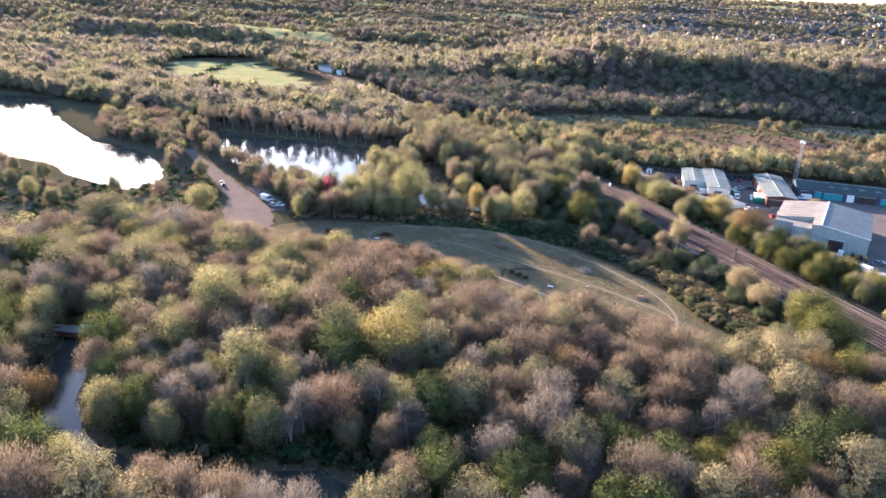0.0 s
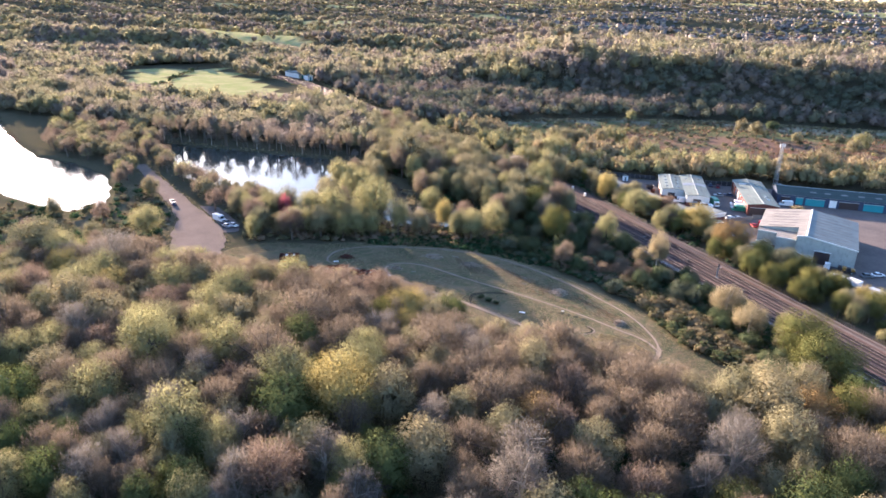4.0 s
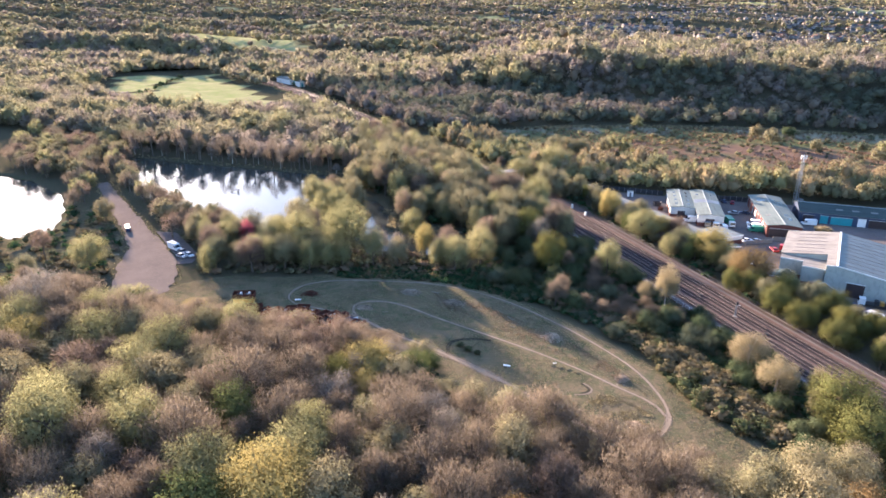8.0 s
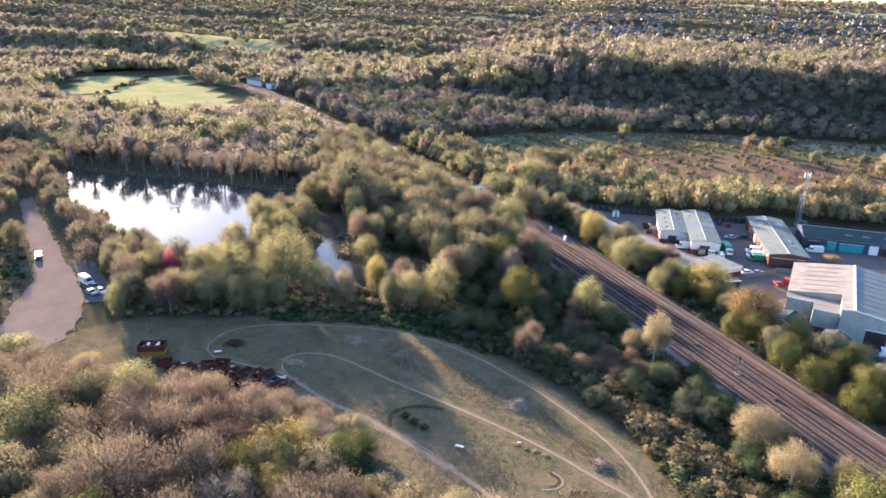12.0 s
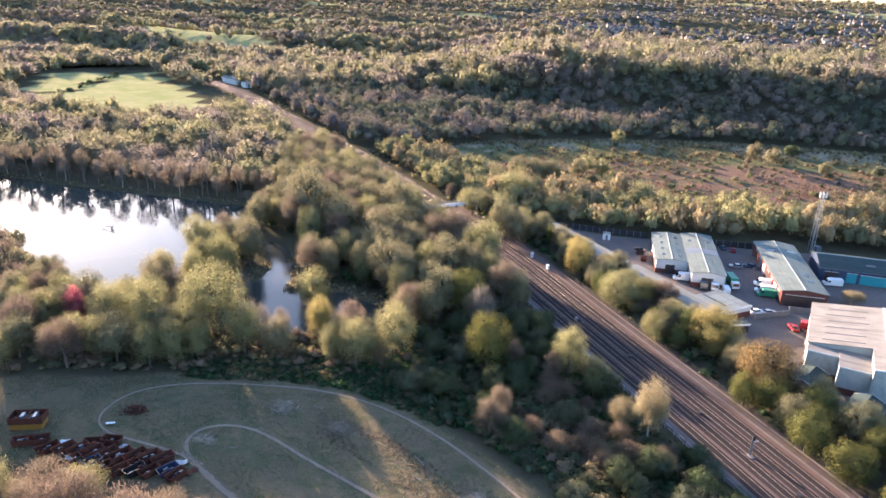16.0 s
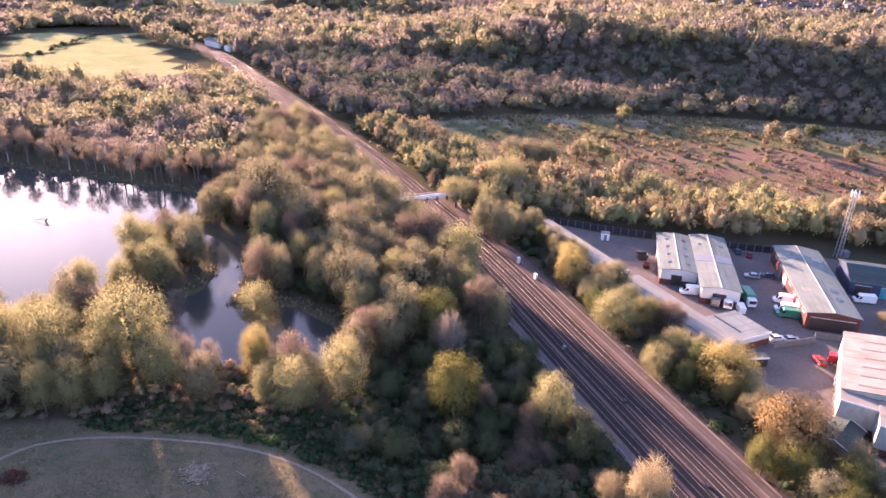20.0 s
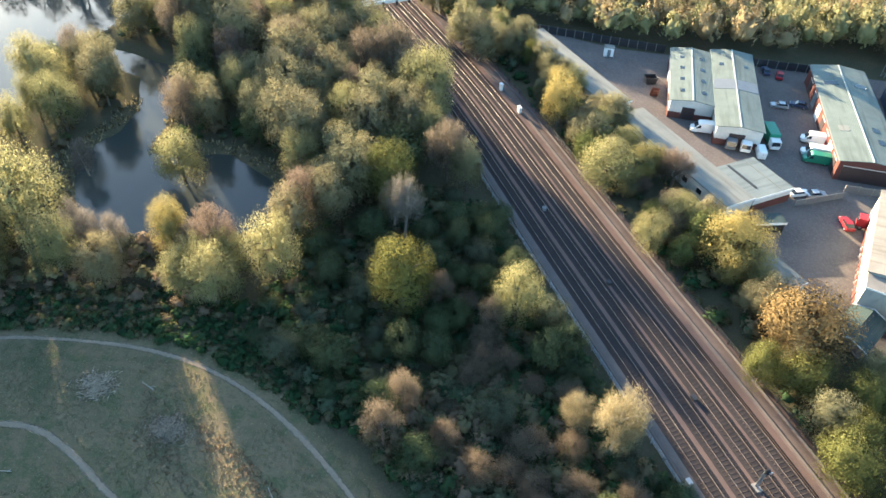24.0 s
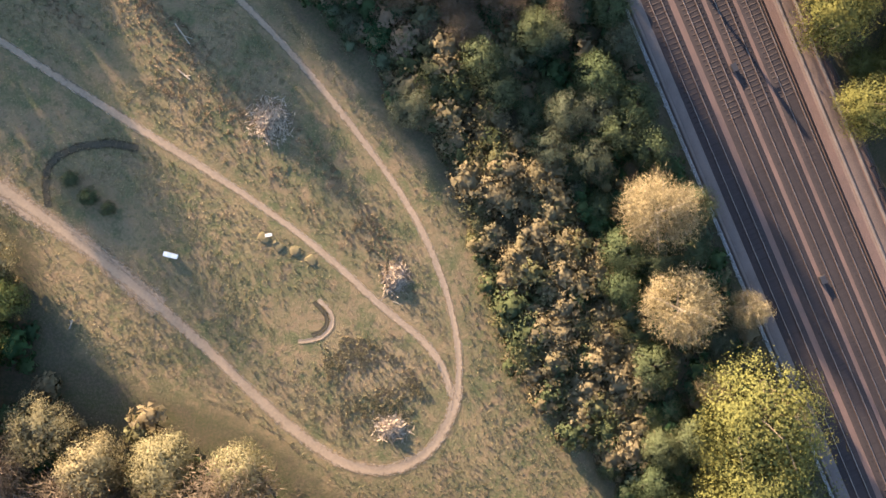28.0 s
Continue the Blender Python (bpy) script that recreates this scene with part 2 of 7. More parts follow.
RED_PAINT, GREEN_PAINT, BLUE_PAINT = plain("red_paint", (0.34, 0.022, 0.03)), plain("green_paint", (0.03, 0.22, 0.13)), plain("navy_paint", (0.04, 0.06, 0.11))
SILVER_PAINT, GREY_PAINT, YELLOW_PAINT = plain("silver_paint", (0.45, 0.46, 0.47), 0.3, 0.4), plain("grey_paint", (0.16, 0.17, 0.18)), plain("yellow_paint", (0.40, 0.21, 0.045))
TEAL_PAINT, DARK_DOORWAY, CREAM = plain("teal_paint", (0.03, 0.28, 0.32)), plain("dark_doorway", (0.05, 0.035, 0.035)), plain("cream_cladding", (0.62, 0.60, 0.55))


def glass_mat():
    m, t, p = shader("dark_glass")
    p.inputs["Base Color"].default_value = (0.02, 0.025, 0.03, 1)
    p.inputs["Roughness"].default_value = 0.06
    return m


GLASS = glass_mat()


def sheet_roof(name, a, b, dirt, pitch=0.9, along="X"):
    """Corrugated roofing: ribs as fine relief, with lichen, streaks and stained sheets."""
    m, t, p = shader(name)
    tc = t.nodes.new("ShaderNodeTexCoord")
    wave = node(t, "ShaderNodeTexWave", Scale=pitch, Distortion=0.2)
    wave.bands_direction = along
    t.links.new(tc.outputs["Object"], wave.inputs["Vector"])
    stretch = t.nodes.new("ShaderNodeMapping")
    stretch.inputs["Scale"].default_value = (0.08, 0.9, 0.5) if along == "Y" else (0.9, 0.08, 0.5)
    t.links.new(tc.outputs["Object"], stretch.inputs["Vector"])
    streak = node(t, "ShaderNodeTexNoise", Scale=1.0, Detail=5.0)
    t.links.new(stretch.outputs["Vector"], streak.inputs["Vector"])
    col = mix(t, ramp(t, noise_at(t, 0.25, 5.0), 0.35, 0.65), a, b)
    col = mix(t, ramp(t, streak.outputs["Fac"], 0.5, 0.75), col, dirt)
    t.links.new(col, p.inputs["Base Color"])
    p.inputs["Roughness"].default_value = 0.75
    p.inputs["Specular IOR Level"].default_value = 0.2
    bump(t, p, wave.outputs["Fac"], 0.04, 0.5)
    return m


ROOF_GREEN = sheet_roof("grey_green_roof", (0.165, 0.195, 0.175), (0.130, 0.155, 0.140), (0.095, 0.112, 0.100))
ROOF_TAN = sheet_roof("stained_roof", (0.255, 0.232, 0.205), (0.205, 0.186, 0.162), (0.145, 0.128, 0.106), along="Y")
ROOF_PALE = sheet_roof("pale_roof", (0.195, 0.220, 0.210), (0.160, 0.182, 0.176), (0.120, 0.135, 0.130), along="Y")
ROOF_WHITE = sheet_roof("white_felt_roof", (0.205, 0.210, 0.192), (0.170, 0.175, 0.160), (0.128, 0.128, 0.115))
ROOF_SLATE = sheet_roof("slate_blue_roof", (0.038, 0.060, 0.058), (0.032, 0.050, 0.050), (0.055, 0.074, 0.070))
CLAD_PALE = sheet_roof("pale_cladding", (0.37, 0.39, 0.355), (0.32, 0.338, 0.310), (0.25, 0.275, 0.26))
RIDGE = plain("pale_ridge", (0.34, 0.36, 0.34), 0.75)
TILE_RED = plain("red_roof_tile", (0.19, 0.125, 0.105), 0.8)
TILE_GREY = plain("grey_roof_tile", (0.17, 0.165, 0.165), 0.8)


def water_mat():
    m, t, p = shader("still_water")
    p.inputs["Base Color"].default_value = (0.050, 0.055, 0.048, 1)
    p.inputs["Roughness"].default_value = 0.02
    p.inputs["IOR"].default_value = 1.33
    bump(t, p, noise_at(t, 0.8, 3.0), 0.02, 0.08)
    return m


WATER = water_mat()


def ground_mat():
    """Leaf litter, grass, heath and field, each where the ground's own cover says."""
    m, t, p = shader("open_ground")
    big, mid, fine = noise_at(t, 0.05, 5.0), noise_at(t, 0.4, 5.0, 0.7), noise_at(t, 3.0, 6.0, 0.75)

    def cover(name, soft=0.25):
        at = t.nodes.new("ShaderNodeAttribute")
        at.attribute_name = name
        add = t.nodes.new("ShaderNodeMath")
        add.operation = "MULTIPLY_ADD"
        t.links.new(mid, add.inputs[0])
        add.inputs[1].default_value = 0.9
        sub = t.nodes.new("ShaderNodeMath")
        sub.operation = "ADD"
        t.links.new(at.outputs["Fac"], sub.inputs[0])
        sub.inputs[1].default_value = -0.45
        t.links.new(sub.outputs[0], add.inputs[2])
        return ramp(t, add.outputs[0], 0.5 - soft, 0.5 + soft)

    litter = mix(t, ramp(t, mid, 0.35, 0.65), (0.075, 0.065, 0.045), (0.055, 0.062, 0.032))
    litter = mix(t, ramp(t, fine, 0.45, 0.7), litter, (0.115, 0.090, 0.062))
    grass = mix(t, ramp(t, big, 0.42, 0.60), (0.110, 0.100, 0.055), (0.172, 0.134, 0.082))
    grass = mix(t, ramp(t, noise_at(t, 0.16, 6.0, 0.7), 0.47, 0.58), grass, (0.082, 0.090, 0.046))
    grass = mix(t, ramp(t, noise_at(t, 0.11, 6.0, 0.65), 0.54, 0.66), grass, (0.185, 0.145, 0.082))
    grass = mix(t, ramp(t, mid, 0.46, 0.64), grass, (0.175, 0.128, 0.080))
    grass = mix(t, ramp(t, noise_at(t, 1.3, 5.0, 0.7), 0.50, 0.68), grass, (0.082, 0.086, 0.046))
    grass = mix(t, ramp(t, fine, 0.50, 0.70), grass, (0.20, 0.162, 0.102))
    heath = mix(t, ramp(t, big, 0.42, 0.58), (0.18, 0.112, 0.08), (0.12, 0.115, 0.06))
    heath = mix(t, ramp(t, mid, 0.50, 0.70), heath, (0.095, 0.085, 0.055))
    field = mix(t, ramp(t, big, 0.40, 0.60), (0.25, 0.27, 0.105), (0.36, 0.335, 0.165))
    field = mix(t, ramp(t, noise_at(t, 0.14, 5.0, 0.65), 0.46, 0.64), field, (0.30, 0.275, 0.14))
    col = mix(t, cover("grass"), litter, grass)
    col = mix(t, cover("heath"), col, heath)
    rust = mix(t, ramp(t, mid, 0.40, 0.62), (0.185, 0.115, 0.085), (0.135, 0.10, 0.068))
    marsh = mix(t, ramp(t, mid, 0.40, 0.65), (0.085, 0.105, 0.050), (0.14, 0.125, 0.065))
    reed = mix(t, ramp(t, mid, 0.42, 0.62), (0.25, 0.22, 0.15), (0.19, 0.18, 0.11))
    col = mix(t, cover("marsh"), col, marsh)
    col = mix(t, cover("rust"), col, rust)
    col = mix(t, cover("reed"), col, reed)
    col = mix(t, cover("field", 0.12), col, field)
    t.links.new(col, p.inputs["Base Color"])
    p.inputs["Roughness"].default_value = 0.95
    p.inputs["Specular IOR Level"].default_value = 0.0
    bump(t, p, fine, 0.12, 0.8)
    return m


GROUND = ground_mat()


# ---- mesh helpers ----
def raw_mesh(name, verts, faces, mats, smooth=False, tone=None, normals=None):
    """A mesh from arrays; all faces have the same number of corners."""
    verts, faces = np.asarray(verts, np.float32), np.asarray(faces, np.int32)
    me = bpy.data.meshes.new(name)
    n, k = faces.shape
    me.vertices.add(len(verts))
    me.vertices.foreach_set("co", verts.ravel())
    me.loops.add(n * k)
    me.loops.foreach_set("vertex_index", faces.ravel())
    me.polygons.add(n)
    me.polygons.foreach_set("loop_start", np.arange(0, n * k, k, dtype=np.int32))
    if smooth:
        me.polygons.foreach_set("use_smooth", np.ones(n, bool))
    for m in mats if isinstance(mats, (list, tuple)) else [mats]:
        me.materials.append(m)
    if normals is not None:
        a = me.attributes.new("custom_normal", "FLOAT_VECTOR", "POINT")
        a.data.foreach_set("vector", np.asarray(normals, np.float32).ravel())
    if tone is not None:
        a = me.attributes.new("tone", "FLOAT", "POINT")
        a.data.foreach_set("value", np.asarray(tone, np.float32))
    me.update(calc_edges=True)
    return me


def part(name, bm, material, parent, label="", smooth=False):
    """One bmesh as one mesh object under a thing or a part."""
    me = bpy.data.meshes.new(name)
    bm.normal_update()
    bm.to_mesh(me)
    bm.free()
    me.materials.append(material)
    if smooth:
        me.polygons.foreach_set("use_smooth", np.ones(len(me.polygons), bool))
    ob = new(name, me)
    ob.parent = parent
    return tagged(ob, label)


def piece(name, me, parent, m=None):
    ob = new(name, me)
    ob.parent = parent
    if m is not None:
        ob.matrix_basis = m
    return ob


def thing(name, m, label, category, group="", kind=""):
    ob = new(name)
    ob.matrix_basis = m
    return tagged(ob, label, category, group, kind)


def box(x0, x1, y0, y1, z0, z1, bevel=0.0, bm=None):
    bm = bm or bmesh.new()
    made = bmesh.ops.create_cube(bm, size=1.0, matrix=Matrix.Translation(((x0 + x1) / 2, (y0 + y1) / 2, (z0 + z1) / 2)) @ Matrix.Diagonal((x1 - x0, y1 - y0, z1 - z0, 1)))
    if bevel:
        edges = list({e for v in made["verts"] for e in v.link_edges})
        bmesh.ops.bevel(bm, geom=edges, offset=bevel, segments=2, affect="EDGES")
    return bm


def extrude(profile, y0, y1, bevel=0.0):
    """A solid with the given outline in x and z, from y0 to y1."""
    bm = bmesh.new()
    a = [bm.verts.new((x, y0, z)) for x, z in profile]
    b = [bm.verts.new((x, y1, z)) for x, z in profile]
    bm.faces.new(a)
    bm.faces.new(b[::-1])
    for n in range(len(a)):
        k = (n + 1) % len(a)
        bm.faces.new((a[k], a[n], b[n], b[k]))
    bmesh.ops.recalc_face_normals(bm, faces=bm.faces)
    if bevel:
        bmesh.ops.bevel(bm, geom=list(bm.edges), offset=bevel, segments=2, affect="EDGES")
    return bm


def rod(a, b, r, n=8, bm=None):
    bm = bm or bmesh.new()
    a, b = Vector(a), Vector(b)
    m = Matrix.Translation((a + b) / 2) @ (b - a).to_track_quat("Z", "Y").to_matrix().to_4x4()
    bmesh.ops.create_cone(bm, cap_ends=True, segments=n, radius1=r, radius2=r, depth=(b - a).length, matrix=m)
    return bm


# ---- the plan ----
LAKE = [(-262, 337), (-228, 334), (-190, 334), (-150, 332), (-127, 331), (-124, 318), (-130, 300), (-129, 282), (-122, 266), (-118, 248), (-117, 234), (-125, 228),
        (-150, 244), (-174, 260), (-198, 269), (-230, 301)]
LAKE_WEST = [(-470, 392), (-440, 396), (-356, 322), (-298, 283), (-270, 278), (-240, 263), (-221, 243), (-206, 220), (-212, 207), (-235, 212), (-256, 218), (-276, 231), (-320, 236), (-420, 250), (-520, 330)]
POND = [(-97, 251), (-95, 264), (-95, 280), (-88, 278), (-83, 258), (-66, 263), (-53, 257), (-48, 247), (-49, 240), (-66, 234), (-82, 231), (-88, 240)]
INLET = [(-124, 300), (-100, 296), (-92, 284), (-90, 274), (-97, 276), (-104, 288), (-124, 292)]
RIVER = [(-139, 92), (-127, 92), (-118, 76), (-112, 66), (-102, 57), (-92, 54), (-84, 51), (-70, 53), (-60, 58), (-50, 61), (-40, 58), (-36, 48), (-50, 44), (-70, 42), (-90, 42), (-106, 50), (-122, 66)]
MEADOW = [(-130, 172), (-128, 187), (-117, 197), (-100, 201), (-85, 207), (-71, 214), (-54, 216), (-43, 215), (-27, 207), (-9, 195), (5, 184), (14, 177), (19, 170), (23, 162),
          (27, 155), (34, 151), (40, 140), (40, 126), (24, 131), (12, 135), (3, 138), (-2, 142), (-10, 145), (-20, 146), (-28, 149), (-33, 155), (-37, 162), (-46, 166), (-65, 171), (-84, 171), (-111, 170)]
GRAVEL_PATCH = [(-128, 172), (-128.5, 182), (-133, 193), (-142, 206), (-168, 228), (-202, 257), (-232, 284), (-235, 280), (-207, 252), (-176, 223), (-163, 208), (-157, 195), (-149, 183), (-143, 173), (-137, 168)]
YARD = [(-16, 346), (12, 339), (57, 341), (130, 344), (150, 300), (120, 200), (92, 186), (74, 210), (57, 240), (50, 252), (40, 262), (46, 270), (16, 308)]
FIELD = [(-405, 505), (-404, 540), (-450, 680), (-437, 696), (-344, 613), (-283, 545), (-252, 505), (-275, 478), (-345, 482)]
FIELD_WEST = [(-480, 600), (-440, 545), (-410, 535), (-457, 680), (-480, 690), (-510, 670)]
MOOR = [(-100, 455), (-62, 428), (-35, 404), (-6, 388), (40, 388), (84, 389), (122, 400), (420, 435), (460, 560), (172, 548), (86, 545), (18, 530), (-48, 502), (-92, 468)]
SCRUB_WEST = [(-320, 225), (-250, 206), (-214, 206), (-204, 220), (-220, 246), (-208, 251), (-177, 223), (-164, 208), (-157, 196), (-150, 165), (-200, 150), (-330, 150)]


GORSE = [(4, 192), (10, 184), (16, 177), (19, 168), (25, 158), (33, 149), (42, 146), (42, 158), (34, 170), (28, 180), (18, 188), (10, 196)]


def inside(poly, x, y):
    """Signed distance to a polygon's edge, positive inside."""
    x, y = np.asarray(x, float), np.asarray(y, float)
    far, odd = np.full(x.shape, 1e9), np.zeros(x.shape, bool)
    for (ax, ay), (bx, by) in zip(poly, poly[1:] + poly[:1]):
        dx, dy = bx - ax, by - ay
        k = np.clip(((x - ax) * dx + (y - ay) * dy) / (dx * dx + dy * dy), 0, 1)
        far = np.minimum(far, np.hypot(x - ax - k * dx, y - ay - k * dy))
        if ay != by:
            odd ^= ((ay > y) != (by > y)) & (x < (bx - ax) * (y - ay) / (by - ay) + ax)
    return np.where(odd, far, -far)


def step(a, b, v):
    k = np.clip((v - a) / (b - a), 0, 1)
    return k * k * (3 - 2 * k)


def wobble(x, y, size):
    x, y = np.asarray(x, float) / size, np.asarray(y, float) / size
    return (np.sin(x * 1.7 + np.sin(y * 1.3) * 1.9) + np.sin(y * 2.1 + np.sin(x * 1.1 + 2) * 1.7) + np.sin((x + y) * 3.3 + 1) * 0.5) / 2.5


def ground_z(x, y):
    x, y = np.asarray(x, float), np.asarray(y, float)
    dist = np.hypot(x, y)
    foot = np.interp(x, [-230, -60, 60, 420], [640, 618, 572, 566]) + 8 * wobble(x, 0, 60)
    z = 26 * step(0, 88, y - foot) * step(-230, -30, x) + 56 * step(900, 4600, dist) + wobble(x, y, 160) * 5 * step(600, 1500, dist)
    roll = y * 0.95 + x * 0.30 + 60 * wobble(x, y, 330)
    z = z + (11 * np.sin(roll / 44) + 6 * np.sin(roll / 19 + 1.5 * wobble(x, y, 200))) * step(840, 1050, dist)
    z = z + wobble(x, y, 9) * 0.12
    for poly in (LAKE, LAKE_WEST, POND, INLET, RIVER):
        z = z - 3.2 * step(-3.0, 5.0, inside(poly, x, y) + wobble(x, y, 5) * 0.8)
    return z


RAIL_Y = np.array([-400, 0, 60, 110, 156.7, 173.8, 197.4, 221.7, 243.3, 272.8, 303.8, 343.6, 372, 398, 450, 494, 539, 598, 640, 700, 760])
RAIL_X = np.array([480, 178, 137, 104, 74.2, 63.0, 47.7, 32.2, 17.4, -2.0, -22.0, -53.0, -75.0, -96, -140.6, -180.9, -222.8, -274, -318, -392, -480])
RY = np.arange(-400, 761, 1.0)
RX = np.interp(RY, RAIL_Y, RAIL_X)
for _ in range(3):
    RX[20:-20] = np.convolve(RX, np.ones(25) / 25, "same")[20:-20]
RS = np.r_[0, np.cumsum(np.hypot(np.diff(RX), np.diff(RY)))]


def rail_at(s, off=0.0):
    """The place and heading at s metres along the railway, off metres to its east."""
    x, y = np.interp(s, RS, RX), np.interp(s, RS, RY)
    x2, y2 = np.interp(s + 0.5, RS, RX), np.interp(s + 0.5, RS, RY)
    l = np.hypot(x2 - x, y2 - y)
    tx, ty = (x2 - x) / l, (y2 - y) / l
    return x + ty * off, y - tx * off, tx, ty


def rail_off(x, y):
    """Metres east of the railway's middle."""
    x, y = np.asarray(x, float), np.asarray(y, float)
    cx = np.interp(y, RY, RX)
    slope = np.interp(y + 1, RY, RX) - cx
    return (x - cx) / np.sqrt(1 + slope**2)


def s_of(y):
    return float(np.interp(y, RY, RS))


# ---- ground and water ----
def spread(lo, hi, fine_lo, fine_hi, fine, grow=1.16):
    mid = np.arange(fine_lo, fine_hi + 0.1, fine)
    up, v, d = [], fine_hi, fine
    while v < hi:
        d = min(d * grow, 40)
        v += d
        up.append(v)
    down, v, d = [], fine_lo, fine
    while v > lo:
        d = min(d * grow, 40)
        v -= d
        down.append(v)
    return np.r_[down[::-1], mid, up]


def build_ground():
    xs, ys = spread(-3600, 3600, -330, 130, 2.0), spread(-500, 4880, 30, 420, 2.0)
    gx, gy = np.meshgrid(xs, ys)
    x, y = gx.ravel(), gy.ravel()
    verts = np.c_[x, y, ground_z(x, y)]
    nx, ny = len(xs), len(ys)
    i = (np.arange(ny - 1)[:, None] * nx + np.arange(nx - 1)).ravel()
    me = raw_mesh("ground", verts, np.c_[i, i + 1, i + nx + 1, i + nx], GROUND, smooth=True)
    bank = np.maximum.reduce([step(-6, 0, inside(p, x, y)) for p in (POND, RIVER)])
    covers = {
        "grass": np.maximum(step(-3, 3, inside(MEADOW, x, y)), np.maximum(0.6 * step(-6, 6, inside(SCRUB_WEST, x, y)), bank * 0.5)),
        "heath": step(-5, 10, inside(MOOR, x, y)),
        "field": np.maximum.reduce([step(-3, 3, inside(FIELD, x, y)), step(-3, 3, inside(FIELD_WEST, x, y)), step(0.60, 0.72, wobble(x, y, 230)) * step(1000, 1150, np.hypot(x, y))]),
    }
    edge = np.interp(x, [-92, -48, 18, 86, 172, 440], [468, 500, 527, 542, 546, 557])
    moor = step(-4, 6, inside(MOOR, x, y))
    covers["reed"] = moor * step(13, 8, edge - y) * step(-6, -1, edge - y) + 0.8 * moor * step(3, 1, np.abs(edge - y - 24 - 3 * wobble(x, y, 30)))
    covers["marsh"] = moor * step(70, 45, edge - y + 10 * wobble(x, y, 25))
    covers["rust"] = moor * step(0.2, 0.7, wobble(x, y, 22) * 0.35 + 1.15 - np.hypot((x - 95) / 52, (y - 462) / 26))
    for name, v in covers.items():
        a = me.attributes.new(name, "FLOAT", "POINT")
        a.data.foreach_set("value", v.astype(np.float32))
    tagged(new("ground", me), "uneven grassy ground with leaf litter, heath and fields", "ground", kind="structure")


build_ground()


def water(name, poly, label, level=-1.15):
    """A sheet that reaches a little under its banks."""
    p = np.array(poly, float)
    e = np.roll(p, -1, 0) - p
    n = np.c_[e[:, 1], -e[:, 0]] / np.linalg.norm(e, axis=1, keepdims=True)
    if np.sum(p[:, 0] * np.roll(p[:, 1], -1) - np.roll(p[:, 0], -1) * p[:, 1]) < 0:
        n = -n
    v = n + np.roll(n, 1, 0)
    p = p + 3.0 * v / np.maximum(np.linalg.norm(v, axis=1, keepdims=True), 0.3)
    bm = bmesh.new()
    top = bm.faces.new([bm.verts.new((x, y, level)) for x, y in p])
    bmesh.ops.triangulate(bm, faces=[top])
    bmesh.ops.recalc_face_normals(bm, faces=bm.faces)
    if sum(f.normal.z for f in bm.faces) < 0:
        bmesh.ops.reverse_faces(bm, faces=bm.faces)
    tagged(part(name, bm, WATER, None), label, "water", kind="structure")


water("water_lake", LAKE, "still lake mirroring the bright evening sky")
water("water_lake_west", LAKE_WEST, "wide lake glaring white under the low sun")
water("water_pond", POND, "dark woodland pond with tree reflections", -1.19)
water("water_inlet", INLET, "narrow inlet between lake and pond", -1.17)
water("water_river", RIVER, "slow brown river winding through the wood")


def ribbon(name, pts, width, z, mat, label, category="path", ragged=0.12, n=9, closed=False):
    """A trodden strip along a smoothed line, hollowed in the middle and fraying at its edges."""
    p = np.array(pts, float)
    for _ in range(3):
        q = np.empty((2 * len(p) - (0 if closed else 2), 2))
        a, b = (p, np.roll(p, -1, 0)) if closed else (p[:-1], p[1:])
        q[0::2], q[1::2] = 0.75 * a + 0.25 * b, 0.25 * a + 0.75 * b
        p = q if closed else np.r_[p[:1], q, p[-1:]]
    d = np.gradient(p, axis=0)
    d /= np.maximum(np.linalg.norm(d, axis=1, keepdims=True), 1e-6)
    side = np.c_[d[:, 1], -d[:, 0]]
    rng = np.random.default_rng(len(pts) * 7)
    verts, edges = [], []
    for k, off in enumerate(np.linspace(-1, 1, n)):
        w = width / 2 * (1 + ragged * rng.normal(size=len(p)) * (abs(off) > 0.9)) * (1 + 0.15 * wobble(p[:, 0], p[:, 1], 9))
        xy = p + side * (off * w)[:, None]
        verts.append(np.c_[xy, ground_z(xy[:, 0], xy[:, 1]) + z - 0.02 * (abs(off) < 0.5)])
        edges.append(np.full(len(p), abs(off)))
    verts = np.concatenate(verts)
    m, faces = len(p), []
    for k in range(n - 1):
        i = np.arange(m if closed else m - 1)
        j = (i + 1) % m
        faces.append(np.c_[k * m + i, (k + 1) * m + i, (k + 1) * m + j, k * m + j])
    me = raw_mesh(name, verts, np.concatenate(faces), mat, smooth=True)
    a = me.attributes.new("edge", "FLOAT", "POINT")
    a.data.foreach_set("value", np.concatenate(edges).astype(np.float32))
    tagged(new(name, me), label, category, kind="structure")


def slab(name, poly, z, mat, label, category, rounds=2):
    """A flat surface laid on the ground, with its edge dropping below it."""
    p = np.array(poly, float)
    for _ in range(rounds):
        q = np.empty((2 * len(p), 2))
        q[0::2], q[1::2] = 0.75 * p + 0.25 * np.roll(p, -1, 0), 0.25 * p + 0.75 * np.roll(p, -1, 0)
        p = q
    bm = bmesh.new()
    top = [bm.verts.new((x, y, z)) for x, y in p]
    low = [bm.verts.new((x, y, z - 0.5)) for x, y in p]
    bm.faces.new(top)
    for n in range(len(p)):
        bm.faces.new((top[n], low[n], low[(n + 1) % len(p)], top[(n + 1) % len(p)]))
    bmesh.ops.recalc_face_normals(bm, faces=bm.faces)
    tagged(part(name, bm, mat, None), label, category, kind="structure")


